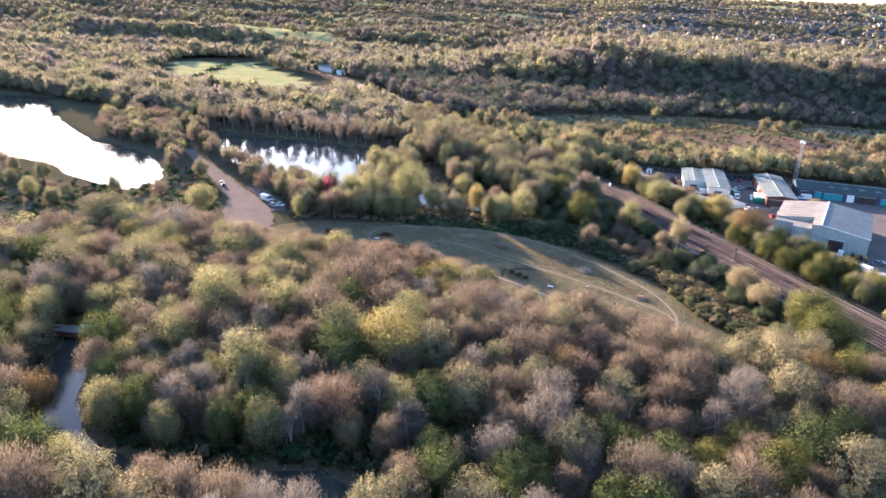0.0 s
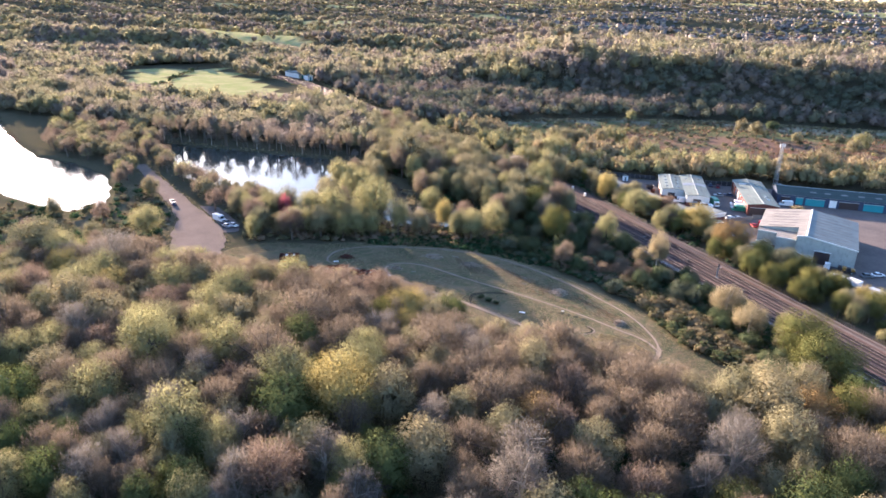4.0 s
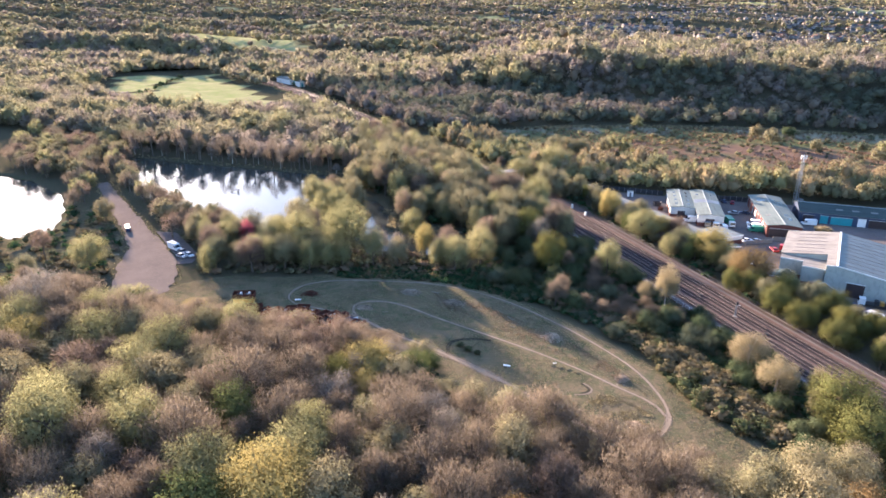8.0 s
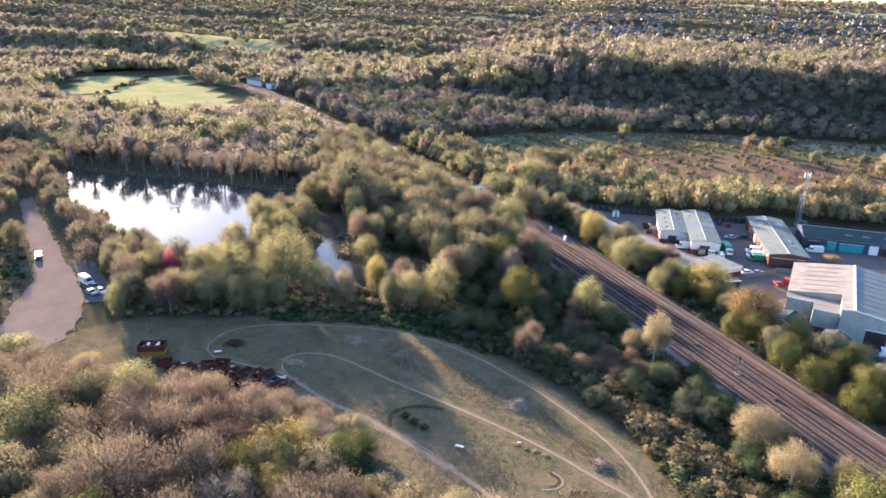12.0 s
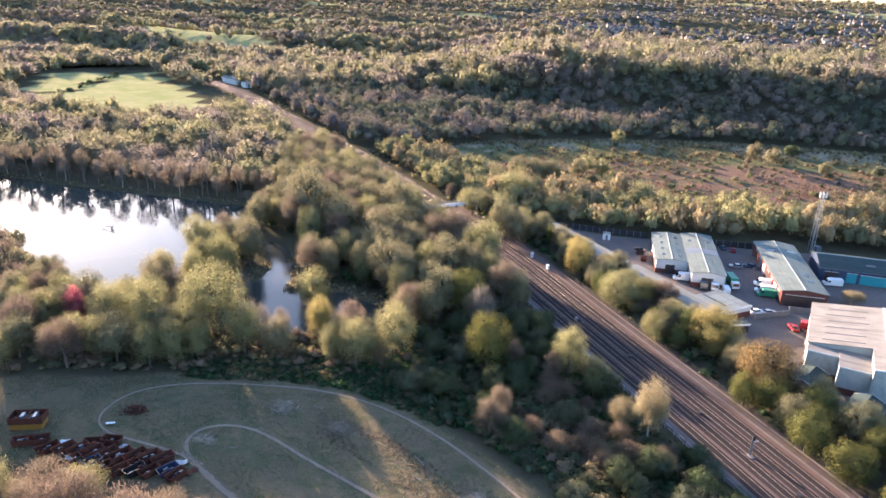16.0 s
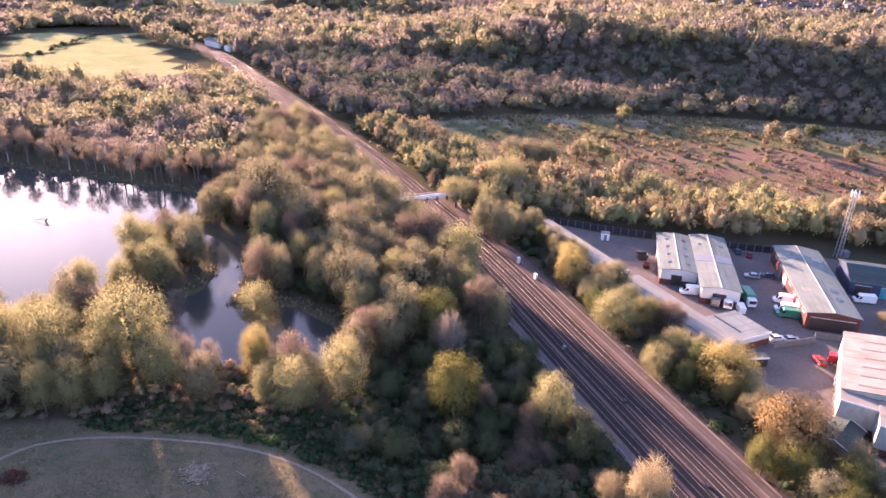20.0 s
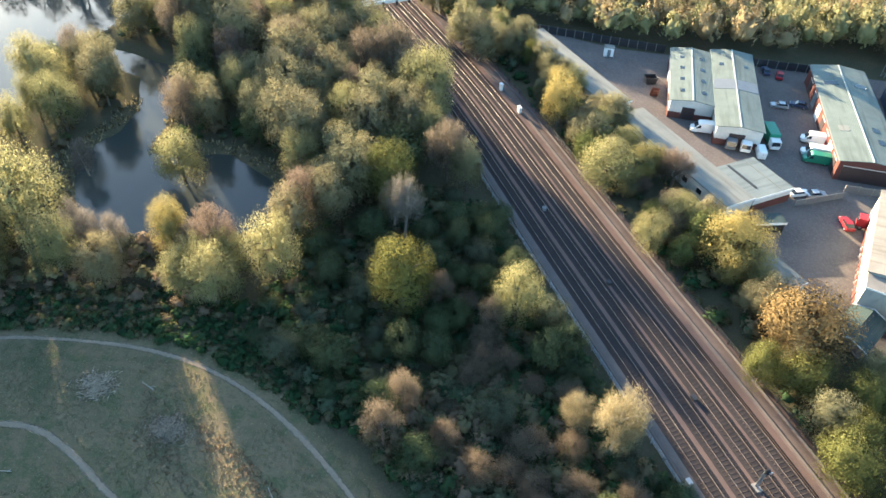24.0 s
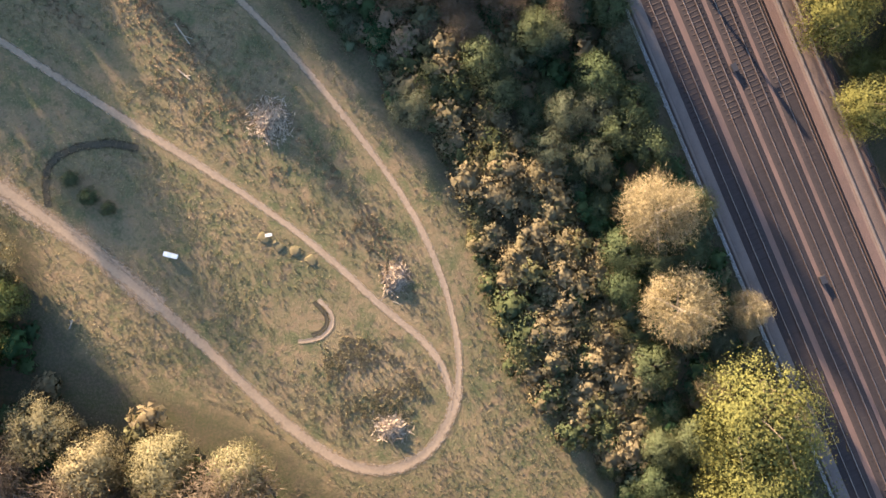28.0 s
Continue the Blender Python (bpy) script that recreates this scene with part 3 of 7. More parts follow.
ribbon("path_outer", [(-62, 179), (-69, 181), (-79, 182), (-87, 183), (-92, 188), (-90, 198), (-79, 204), (-63, 208), (-48, 209), (-37, 207), (-25, 202), (-10, 192), (4.5, 179), (11, 171.6), (15.6, 163.7), (18.4, 156), (18.6, 149.6)],
       1.35, 0.05, PATH_DIRT, "narrow trodden dirt path looping round the meadow")
ribbon("path_south", [(18.5, 153), (18.4, 149), (16.5, 144), (12, 140.7), (6.2, 140.6), (0.7, 143), (-6.5, 147.5), (-15.5, 154), (-27.3, 161), (-42, 168.6), (-52, 172), (-62, 178), (-68, 181.2)],
       2.3, 0.065, PATH_DIRT, "worn pale dirt track along the edge of the meadow")
ribbon("path_middle", [(-62, 178), (-67.5, 181.5), (-69.7, 187), (-66, 191), (-60, 192), (-53.6, 190.3), (-45, 186.2), (-33.7, 181.5), (-25.4, 178), (-15.5, 174), (-6.9, 170), (0.3, 166), (7.6, 161), (15, 157), (18.3, 151)],
       1.55, 0.057, PATH_DIRT, "worn pale dirt path across the meadow")
ribbon("path_crescent", [(-0.8, 160.9), (1.0, 159.7), (1.6, 158), (0.7, 156.4), (-0.8, 155.6), (-2.4, 155.2)], 0.9, 0.05, PATH_DIRT, "small crescent of bare earth in the grass")
# Nearly flat ribbon, coloured dark for the shade inside the crescent.
ribbon("crescent_hollow", [(-1.3, 160.5), (0.3, 159.4), (0.9, 158), (0.2, 156.9), (-0.9, 156.3)], 0.8, 0.045, SHADED_EARTH, "shade of the hollow inside the crescent, painted dark")
ribbon("path_wear", [(-42, 168.4), (-37.7, 165.9), (-34, 164.6), (-29.5, 162.4), (-25, 159.7), (-20, 156.7)], 4.2, 0.045, PATH_DIRT, "broad worn patch along the dirt track")
# The curved hollow hardly dips; its dark colour paints the shade in it.
ribbon("ditch_curve", [(-35.6, 166.8), (-36.7, 170.4), (-35.9, 173.0), (-33, 175), (-29.3, 176), (-25.9, 175.9)], 1.5, 0.05, SHADED_EARTH, "curved hollow worn in the turf, its shade painted dark")
def ragged(poly, reach, every=1.6):
    """The same outline with a worn, uneven edge."""
    out = []
    for (ax, ay), (bx, by) in zip(poly, poly[1:] + poly[:1]):
        n = max(1, int(math.hypot(bx - ax, by - ay) / every))
        for k in range(n):
            x, y = ax + (bx - ax) * k / n, ay + (by - ay) * k / n
            out.append((x + reach * float(wobble(x, y, 2.3)), y + reach * float(wobble(y, x, 1.7))))
    return out


slab("parking_strip", ragged([(-166, 228), (-143, 207.4), (-138, 200.5), (-134, 203.5), (-137.5, 211.5), (-146, 219), (-158, 229)], 0.35), 0.16, ASPHALT, "dark worn asphalt under the parked vans", "parking strip")
slab("gravel_lot", ragged(GRAVEL_PATCH, 0.9), 0.18, GRAVEL, "pale gravel parking strip beside the lakes", "gravel lot")
slab("yard_surface", YARD, 0.16, ASPHALT, "worn grey asphalt of the industrial yard", "yard", 0)


# ---- railway ----
S0, S1 = s_of(-200), s_of(690)
NEAR0, NEAR1 = s_of(150), s_of(225)


def along(offs, s0, s1, gap, base=0.0):
    """A strip lofted along the railway through pairs of offset and height."""
    s = np.arange(s0, s1 + gap, gap)
    rows = []
    for off, z in offs:
        x, y, _, _ = rail_at(s, off)
        rows.append(np.c_[x, y, np.full(len(s), z + base)])
    n, m = len(offs), len(s)
    verts = np.concatenate(rows)
    i = np.arange(m - 1)
    faces = [np.c_[k * m + i, (k + 1) * m + i, (k + 1) * m + i + 1, k * m + i + 1] for k in range(n - 1)]
    return verts, np.concatenate(faces)


def strip(name, offs, s0, s1, gap, mat, label, category, parent=None, kind="structure", smooth=False):
    ob = new(name, raw_mesh(name, *along(offs, s0, s1, gap), mat, smooth=smooth))
    ob.parent = parent
    return tagged(ob, label, category if parent is None else "", kind=kind if parent is None else "")


SLIM = s_of(352)
strip("ballast_bed", [(-10.2, -0.4), (-8.3, 0.50), (-7.6, 0.54), (0, 0.58), (7.8, 0.54), (8.6, 0.5), (11.6, 0.46), (12.4, 0.42), (13.4, -0.4)], S0, SLIM, 3.0, RUST_BALLAST, "rust-brown stone ballast of the railway", "ballast")
strip("ballast_bed_far", [(-9.4, -0.4), (-8.0, 0.50), (0, 0.57), (7.8, 0.50), (9.2, -0.4)], SLIM, S1, 3.0, RUST_BALLAST, "rust-brown stone ballast between woods", "ballast")
strip("cess_path", [(-9.4, 0.30), (-9.1, 0.58), (-7.6, 0.585), (-7.2, 0.50)], S0, SLIM, 3.0, CESS, "pale grit walkway beside the tracks", "walkway")
strip("cess_path_east", [(8.4, 0.45), (8.7, 0.58), (10.7, 0.57), (10.9, 0.40)], S0, SLIM, 3.0, EAST_CESS, "pinkish grit walkway along the boundary", "walkway")


def box_line(off, half, z0, z1):
    return [(off - half, z0), (off - half, z1), (off + half, z1), (off + half, z0)]


def cable_trough(off, label):
    t = thing("cable_trough", Matrix(), label, "cable trough", "cable troughs")
    strip("trough", box_line(off, 0.16, 0.35, 0.72), S0, SLIM, 4.0, CESS, "", "", t)
    strip("trough_lid", box_line(off, 0.19, 0.72, 0.78), S0, SLIM, 4.0, CESS, "worn grey concrete lid", "", t)


cable_trough(-9.2, "low concrete cable trough beside the rails")
cable_trough(9.0, "weathered concrete cable trough on the walkway")
cable_trough(11.2, "second concrete cable trough by the boundary fence")

sleeper_bm = box(-1.3, 1.3, -0.13, 0.13, 0.0, 0.12)
for v in sleeper_bm.verts:
    if v.co.z > 0.1:
        v.co.y *= 0.8
        v.co.z -= 0.03 if abs(v.co.x) < 0.6 else 0.0
SLEEPER_ME = bpy.data.meshes.new("sleeper")
sleeper_bm.to_mesh(SLEEPER_ME)
sleeper_bm.free()
SLEEPER_ME.materials.append(SLEEPER)
SL_V = np.array([v.co for v in SLEEPER_ME.vertices])
SL_F = np.array([list(p.vertices) for p in SLEEPER_ME.polygons])


def railway_track(off, label):
    t = thing("railway_track", Matrix(), label, "railway track", "railway tracks")
    strip("trackbed", [(off - 1.75, 0.50), (off - 1.4, 0.714), (off + 1.4, 0.714), (off + 1.75, 0.50)], S0, S1, 3.0, DARK_BALLAST, "dark oily ballast", "", t)
    for side in (-0.75, 0.75):
        r = strip("rail", box_line(off + side, 0.055, 0.70, 0.885), S0, S1, 3.0, RAIL, "rusty steel rail", "", t)
        strip("rail_head", box_line(off + side, 0.04, 0.885, 0.905), S0, S1, 3.0, RAIL_HEAD, "worn bright rail head", "", r)
    if off > 2:
        strip("conductor_rail", box_line(off + 1.15, 0.05, 0.80, 0.92), S0, S1, 3.0, RAIL, "rusty conductor rail", "", t)
    gap = 0.7
    s = np.arange(S0, s_of(420), gap)
    far = []
    picks = 0
    for v in s:
        x, y, tx, ty = rail_at(v, off)
        turn = math.atan2(ty, tx) - math.pi / 2
        if NEAR0 < v < NEAR1 and picks < 74:
            picks += 1
            piece("sleeper", SLEEPER_ME, t, Matrix.Translation((x, y, 0.6)) @ Matrix.Rotation(turn, 4, "Z"))
        else:
            c, n = math.cos(turn), math.sin(turn)
            far.append(SL_V @ np.array([[c, n, 0], [-n, c, 0], [0, 0, 1]]) + (x, y, 0.6))
    k = len(SL_V)
    rest = new("sleeper_run", raw_mesh("sleeper_run", np.concatenate(far), np.concatenate([SL_F + k * n for n in range(len(far))]), SLEEPER))
    rest.parent = t
    tagged(rest, "long run of concrete sleepers", kind="stuff")


for off, label in ((-6.0, "western railway track with dark sleepers"), (-1.9, "railway track on rust-stained ballast"), (1.9, "railway track in dark oily ballast"), (5.7, "eastern railway track with conductor rail")):
    railway_track(off, label)


def lineside_fence(off, s0, s1, gap, height, label, mat):
    f = thing("lineside_fence", Matrix(), label, "fence", "lineside fences")
    bm = box(-0.06, 0.06, -0.06, 0.06, -0.3, height)
    post = bpy.data.meshes.new("post")
    bm.to_mesh(post)
    bm.free()
    post.materials.append(mat)
    for v in np.arange(s0, s1, gap):
        x, y, tx, ty = rail_at(v, off)
        piece("post", post, f, Matrix.Translation((x, y, 0.4)) @ Matrix.Rotation(math.atan2(ty, tx), 4, "Z"))
    for z in (0.35, 0.75, 1.1):
        strip("fence_rail", box_line(off, 0.035, 0.4 + height * z / 1.2 - 0.05, 0.4 + height * z / 1.2), s0, s1, 4.0, mat, "", "", f)


lineside_fence(12.0, s_of(120), s_of(345), 3.0, 1.3, "dark steel post and rail fence along the railway", DARK_METAL)
lineside_fence(-10.0, s_of(120), s_of(300), 3.0, 1.2, "grey post and rail fence below the embankment", STEEL)


def signal_post(x, y, h, turn, label):
    t = thing("railway_signal", pose(x, y, 0.5, 0, 0, turn), label, "railway signal", "railway signals")
    part("base_slab", box(-0.8, 0.8, -0.7, 0.7, 0, 0.2, 0.03), CONCRETE, t, "pale concrete slab")
    part("post", rod((0, 0, 0.1), (0, 0, h), 0.09), STEEL, t)
    part("arm", box(-0.1, 1.2, -0.08, 0.08, h - 1.2, h - 1.05), STEEL, t)
    head = part("signal_head", box(-0.28, 0.28, -0.12, 0.12, h - 0.9, h + 0.3, 0.04), DARK_METAL, t, "black signal head")
    part("hood", box(-0.2, 0.2, -0.4, -0.12, h - 0.1, h - 0.04), DARK_METAL, head)
    part("hood", box(-0.2, 0.2, -0.4, -0.12, h - 0.5, h - 0.44), DARK_METAL, head)
    part("ladder", box(-0.2, 0.2, 0.25, 0.29, 0.1, h - 0.3), STEEL, t)


signal_post(40.1, 209.3, 4.6, 30, "slim grey railway signal on a concrete slab")


def signal_gantry():
    s = s_of(340)
    x, y, tx, ty = rail_at(s, 0)
    g = thing("signal_gantry", Matrix.Translation((x, y, 0.4)) @ Matrix.Rotation(math.atan2(ty, tx) - math.pi / 2, 4, "Z"), "pale steel gantry spanning the railway tracks", "gantry")
    for sx in (-11.5, 11.5):
        for sy in (-0.6, 0.6):
            part("leg", box(sx - 0.14, sx + 0.14, sy - 0.14, sy + 0.14, 0, 5.4), WHITE_PAINT, g)
    part("deck", box(-12, 12, -1.0, 1.0, 5.3, 5.5), CONCRETE, g, "pale walkway deck")
    for sy in (-0.95, 0.95):
        part("beam", box(-12, 12, sy - 0.1, sy + 0.1, 5.0, 5.9), WHITE_PAINT, g)
        part("handrail", box(-12, 12, sy - 0.04, sy + 0.04, 6.45, 6.55), STEEL, g)
        for px in np.linspace(-11.8, 11.8, 11):
            part("baluster", box(px - 0.03, px + 0.03, sy - 0.03, sy + 0.03, 5.9, 6.5), STEEL, g)
    for px in (-6, -1.9, 1.9, 5.7):
        part("signal_head", box(px - 0.3, px + 0.3, -1.4, -1.1, 4.2, 5.6, 0.04), DARK_METAL, g, "black signal head")


signal_gantry()


def trackside_box(s, off, w, h, mat, label):
    x, y, tx, ty = rail_at(s, off)
    t = thing("equipment_cabinet", Matrix.Translation((x, y, 0.5)) @ Matrix.Rotation(math.atan2(ty, tx), 4, "Z"), label, "cabinet", "trackside cabinets")
    part("body", box(-w / 2, w / 2, -0.3, 0.3, 0.06, h, 0.03), mat, t)
    part("roof", box(-w / 2 - 0.08, w / 2 + 0.08, -0.38, 0.38, h, h + 0.08), mat, t)
    part("plinth", box(-w / 2 - 0.1, w / 2 + 0.1, -0.4, 0.4, -0.2, 0.06), CONCRETE, t)


for yy, off, w, h, m, lab in ((301, 8.4, 1.0, 1.7, WHITE_PAINT, "white trackside equipment cabinet"), (292, 8.3, 1.2, 1.5, WHITE_PAINT, "white trackside equipment cabinet"), (199, 0.1, 0.9, 0.6, DARK_METAL, "low black junction box between tracks"),
                              (174, 0.1, 0.9, 0.6, DARK_METAL, "low black junction box between tracks"), (222, 0.1, 0.9, 0.6, DARK_METAL, "low black junction box between tracks"), (243.5, 0.1, 0.8, 0.6, DARK_METAL, "low black junction box between tracks"),
                              (262, -2, 0.7, 0.9, GREY_PAINT, "small grey trackside box"), (212, -9.0, 0.8, 1.2, STEEL, "galvanised steel trackside box")):
    trackside_box(s_of(yy), off, w, h, m, lab)


# ---- trees ----
def tube(pts, radii, n=5):
    pts, out, faces = [Vector(p) for p in pts], [], []
    for k, (p, r) in enumerate(zip(pts, radii)):
        d = (pts[min(k + 1, len(pts) - 1)] - pts[max(k - 1, 0)]).normalized()
        a = d.orthogonal().normalized()
        b = d.cross(a)
        out += [p + (a * math.cos(v) + b * math.sin(v)) * r for v in (2 * math.pi * i / n for i in range(n))]
        if k:
            o = (k - 1) * n
            faces += [(o + i, o + (i + 1) % n, o + n + (i + 1) % n, o + n + i) for i in range(n)]
    return [tuple(v) for v in out], faces


def unit(v):
    return v / np.maximum(np.linalg.norm(v, axis=-1, keepdims=True), 1e-9)


def lobes(rng, count, low=-0.5, major=9, depth=0.30):
    """Directions and reaches of a crown's clumps: a lobed, uneven dome."""
    d = unit(rng.normal(size=(count * 4, 3)))
    d = d[d[:, 2] > low][:count]
    m = unit(rng.normal(size=(major, 3)) + (0, 0, 0.35))
    near = np.clip((d @ m.T).max(1), 0, 1)
    return d, 1.0 - depth + depth * step(0.45, 1.0, near) + rng.uniform(-0.05, 0.05, len(d))


def trunk_mesh(rng, tips, h, r, thick):
    verts, faces = [], []

    def add(pts, radii, n):
        v, f = tube(pts, radii, n)
        o = len(verts)
        verts.extend(v)
        faces.extend(tuple(i + o for i in q) for q in f)

    lean = rng.normal(size=2) * 0.04 * h
    top = np.array([lean[0], lean[1], h * 0.66])
    add([(0, 0, -0.4), (lean[0] * 0.3, lean[1] * 0.3, h * 0.25), tuple(top)], [thick * 1.25, thick * 0.85, thick * 0.35], 6)
    for tip in tips[:9]:
        k = rng.uniform(0.35, 0.85)
        start = top * k
        mid = (start + tip) / 2 + np.array([0, 0, 0.06 * h]) + rng.normal(size=3) * 0.04 * h
        add([tuple(start), tuple(mid), tuple(tip)], [thick * 0.42, thick * 0.26, thick * 0.08], 4)
    return verts, faces


def wind(v, n):
    """Turns each triangle so that it faces the way its foliage does."""
    q = v.reshape(-1, 3, 3)
    back = (np.cross(q[:, 1] - q[:, 0], q[:, 2] - q[:, 0]) * n).sum(1) < 0
    q[back] = q[back][:, [1, 0, 2]]
    return q.reshape(-1, 3), np.repeat(n, 3, 0)


def twig_crown(rng, h, r, count, width=0.07, upward=0.45, mess=0.5):
    """Bare crown: a soft dome of thin, mostly rising twigs at the ends of the limbs."""
    c = np.array([0, 0, h * 0.50])
    size = np.array([r, r, h * 0.50])
    d, reach = lobes(rng, 90, -0.55, 12, 0.22)
    tips = c + d * reach[:, None] * size * 0.84
    which = rng.integers(0, len(tips), count)
    p = c + (tips[which] - c) * (rng.uniform(0.15, 1.0, count) ** 0.5)[:, None] + rng.normal(size=(count, 3)) * 0.11 * r
    way = unit(d[which] * 0.55 + rng.normal(size=(count, 3)) * mess + (0, 0, upward))
    ln = rng.uniform(0.08, 0.18, count)[:, None] * r * min(1.0, 0.9 / mess)
    side = unit(np.cross(way, rng.normal(size=(count, 3)))) * width * rng.uniform(0.6, 1.4, count)[:, None]
    v = np.stack([p - side, p + side, p + way * ln], 1).reshape(-1, 3)
    v[:, 2] = np.maximum(v[:, 2], 0.02 * h)
    v, nor = wind(v, unit(0.75 * unit((p - c) / size) + 0.3 * unit(p - tips[which]) + (0, 0, 0.25) + rng.normal(size=(count, 3)) * 0.5))
    return v, np.arange(count * 3).reshape(-1, 3), tips, nor


def leaf_crown(rng, h, r, count, leaf=0.3, low=-0.5, drop=0.0, clumps=90, puff=0.23, ruffle=0.5):
    """Leafy crown: a lobed dome of many small clumps of leaves."""
    c = np.array([0, 0, h * 0.50])
    size = np.array([r, r, h * 0.50])
    d, reach = lobes(rng, clumps, low)
    tips = c + d * reach[:, None] * size * 0.88
    which = rng.integers(0, len(tips), count)
    off = unit(rng.normal(size=(count, 3))) * (rng.uniform(0, 1, count) ** 0.4)[:, None]
    p = tips[which] + off * puff * r * rng.uniform(0.6, 1.35, len(tips))[which][:, None]
    inner = rng.uniform(0, 1, count) < 0.30
    p[inner] = c + (p[inner] - c) * rng.uniform(0.45, 0.86, inner.sum())[:, None]
    p[:, 2] = np.maximum(p[:, 2], 0.03 * h)
    face = unit(unit((p - c) / size) * 0.9 + rng.normal(size=(count, 3)) * ruffle)
    a = unit(np.cross(face, rng.normal(size=(count, 3))) - (0, 0, 2 * drop))
    b = unit(np.cross(face, a))
    s = leaf * rng.uniform(0.55, 1.25, count)[:, None] * np.where(inner, 2.1, 1.0)[:, None]
    v = np.stack([p - a * s - b * s * 0.5, p + b * s * 0.9, p + a * s - b * s * 0.3], 1).reshape(-1, 3)
    v, nor = wind(v, unit(unit((p - c) / size) + 0.5 * off + rng.normal(size=(count, 3)) * 0.25))
    return v, np.arange(count * 3).reshape(-1, 3), tips, nor


# kind: trunk share, twig or leaf crown, height over radius, words
KINDS = {
    "alder": ("alder tree", "slim leafless alder on the lake shore", "shore alders"),
    "bare": ("leafless tree", "leafless mauve-brown tree with fine upright twigs", "bare trees"),
    "grey": ("bare ash tree", "grey leafless tree with a pale forked trunk", "bare trees"),
    "pale": ("pale bare tree", "pale bare tree with sunlit spreading twigs", "pale bare trees"),
    "pink": ("budding tree", "pinkish-brown budding tree with dense twigs", "budding trees"),
    "willow": ("willow tree", "yellow-green willow with soft drooping foliage", "willows"),
    "lime": ("green tree", "bright green leafy tree with a rounded crown", "green trees"),
    "yellow": ("golden tree", "golden-yellow leafy tree with a lobed crown", "yellow trees"),
    "orange": ("oak tree", "orange-brown oak with a broad lobed crown", "oaks"),
    "olive": ("budding oak tree", "olive-brown tree coming into leaf", "olive trees"),
    "dark": ("shrub", "dark green evergreen shrub in shade", "dark shrubs"),
    "sage": ("shrub", "grey-green rounded shrub on rough ground", "grey-green shrubs"),
    "green": ("green tree", "deep green leafy tree with a dense crown", "deep green trees"),
    "red": ("maple tree", "crimson-leaved small tree by the water", "red trees"),
}
STOCK, STOCK_TALL = {}, {}


def stock(kind, fine, n):
    """Meshes for a tree of unit radius: trunk and crown."""
    key = (kind, fine, n)
    if key in STOCK:
        return STOCK[key]
    rng = np.random.default_rng(sum(map(ord, kind)) * 31 + n * 7 + fine)
    R = 5.0
    tall = {"bare": 2.3, "grey": 2.6, "pale": 2.3, "pink": 2.3, "alder": 3.2, "willow": 2.0, "lime": 2.0, "yellow": 2.0, "orange": 1.8, "olive": 2.1, "dark": 1.5, "sage": 1.4, "red": 2.4, "green": 2.1}[kind] * rng.uniform(0.92, 1.1)
    H = R * tall
    if kind == "alder":
        v, f, tips, nor = twig_crown(rng, H, R, 1500, 0.06, 0.8)
        v = v * (1, 1, 0.72) + (0, 0, 0.28 * H)
        tips = tips * (1, 1, 0.72) + (0, 0, 0.28 * H)
    elif kind in ("bare", "grey", "pink", "pale"):
        v, f, tips, nor = twig_crown(rng, H, R, (1800, 14000 if kind == "pale" else 8000)[fine], (0.075, 0.028)[fine] * (1.1 if kind == "pink" else 1.0), 0.95 if kind == "bare" else 0.55, 0.95 if kind == "pale" else 0.5)
    else:
        full = {"orange": 1.8, "lime": 1.8, "yellow": 1.8, "willow": 1.5, "pale": 1.6}.get(kind, 1.3) if fine else 1.0
        count = int((1900, 9000)[fine] * full)
        leaf = (0.28, 0.135)[fine] * {"willow": 0.85, "dark": 0.95, "sage": 0.8, "pale": 0.7}.get(kind, 1.0) / full**0.75
        v, f, tips, nor = leaf_crown(rng, H, R, count, leaf, -0.85 if kind in ("dark", "sage", "orange") else -0.7, 0.5 if kind == "willow" else 0.0, int((80, 140)[fine] * full))
    crown = raw_mesh("crown", v, f, LEAF["bare" if kind == "alder" else kind], smooth=True, normals=nor)
    tv, tf = trunk_mesh(rng, tips, H, R, 0.028 * H)
    trunk = raw_mesh("trunk", tv, tf, PALE_BARK if kind in ("grey", "pale") else BARK, smooth=True)
    STOCK[key] = trunk, crown
    STOCK_TALL[key] = H
    return STOCK[key]


PLACED = []
TREE_COUNT = collections.Counter()


def tree(kind, x, y, r, fine=True, tall=1.0, label=""):
    n = TREE_COUNT[kind] % (5 if fine else 4)
    TREE_COUNT[kind] += 1
    rng = random.Random(int(x * 13 + y * 7919))
    trunk, crown = stock(kind, int(fine), n)
    name, words, group = KINDS[kind]
    low = r < 2.6
    k = r / 5.0
    high = (1.7 * r if low else 5.3 + 1.05 * r) * {"grey": 1.1, "alder": 1.45, "dark": 0.72, "sage": 0.68, "orange": 0.95}.get(kind, 1.0)
    if y < 126:
        high *= 1.22
    if y < 176 and -135 < x < -28:
        high = min(high, 3.6 + 0.62 * max(0.0, -float(inside(MEADOW, x, y))))
    tall *= high / (k * STOCK_TALL[(kind, int(fine), n)])
    m = Matrix.Translation((x, y, float(ground_z(x, y)) - 0.05)) @ Matrix.Rotation(rng.uniform(0, 6.28), 4, "Z") @ Matrix.Diagonal((k, k, k * tall * rng.uniform(0.92, 1.08), 1))
    ob = thing("bush" if low else name.replace(" ", "_"), m, label or (words.replace("tree", "bush") if low else words), "bush" if low or "shrub" in name else "tree", ("low " if low else "") + group)
    piece("trunk", trunk, ob)
    piece("crown", crown, ob)
    PLACED.append((x, y, r))


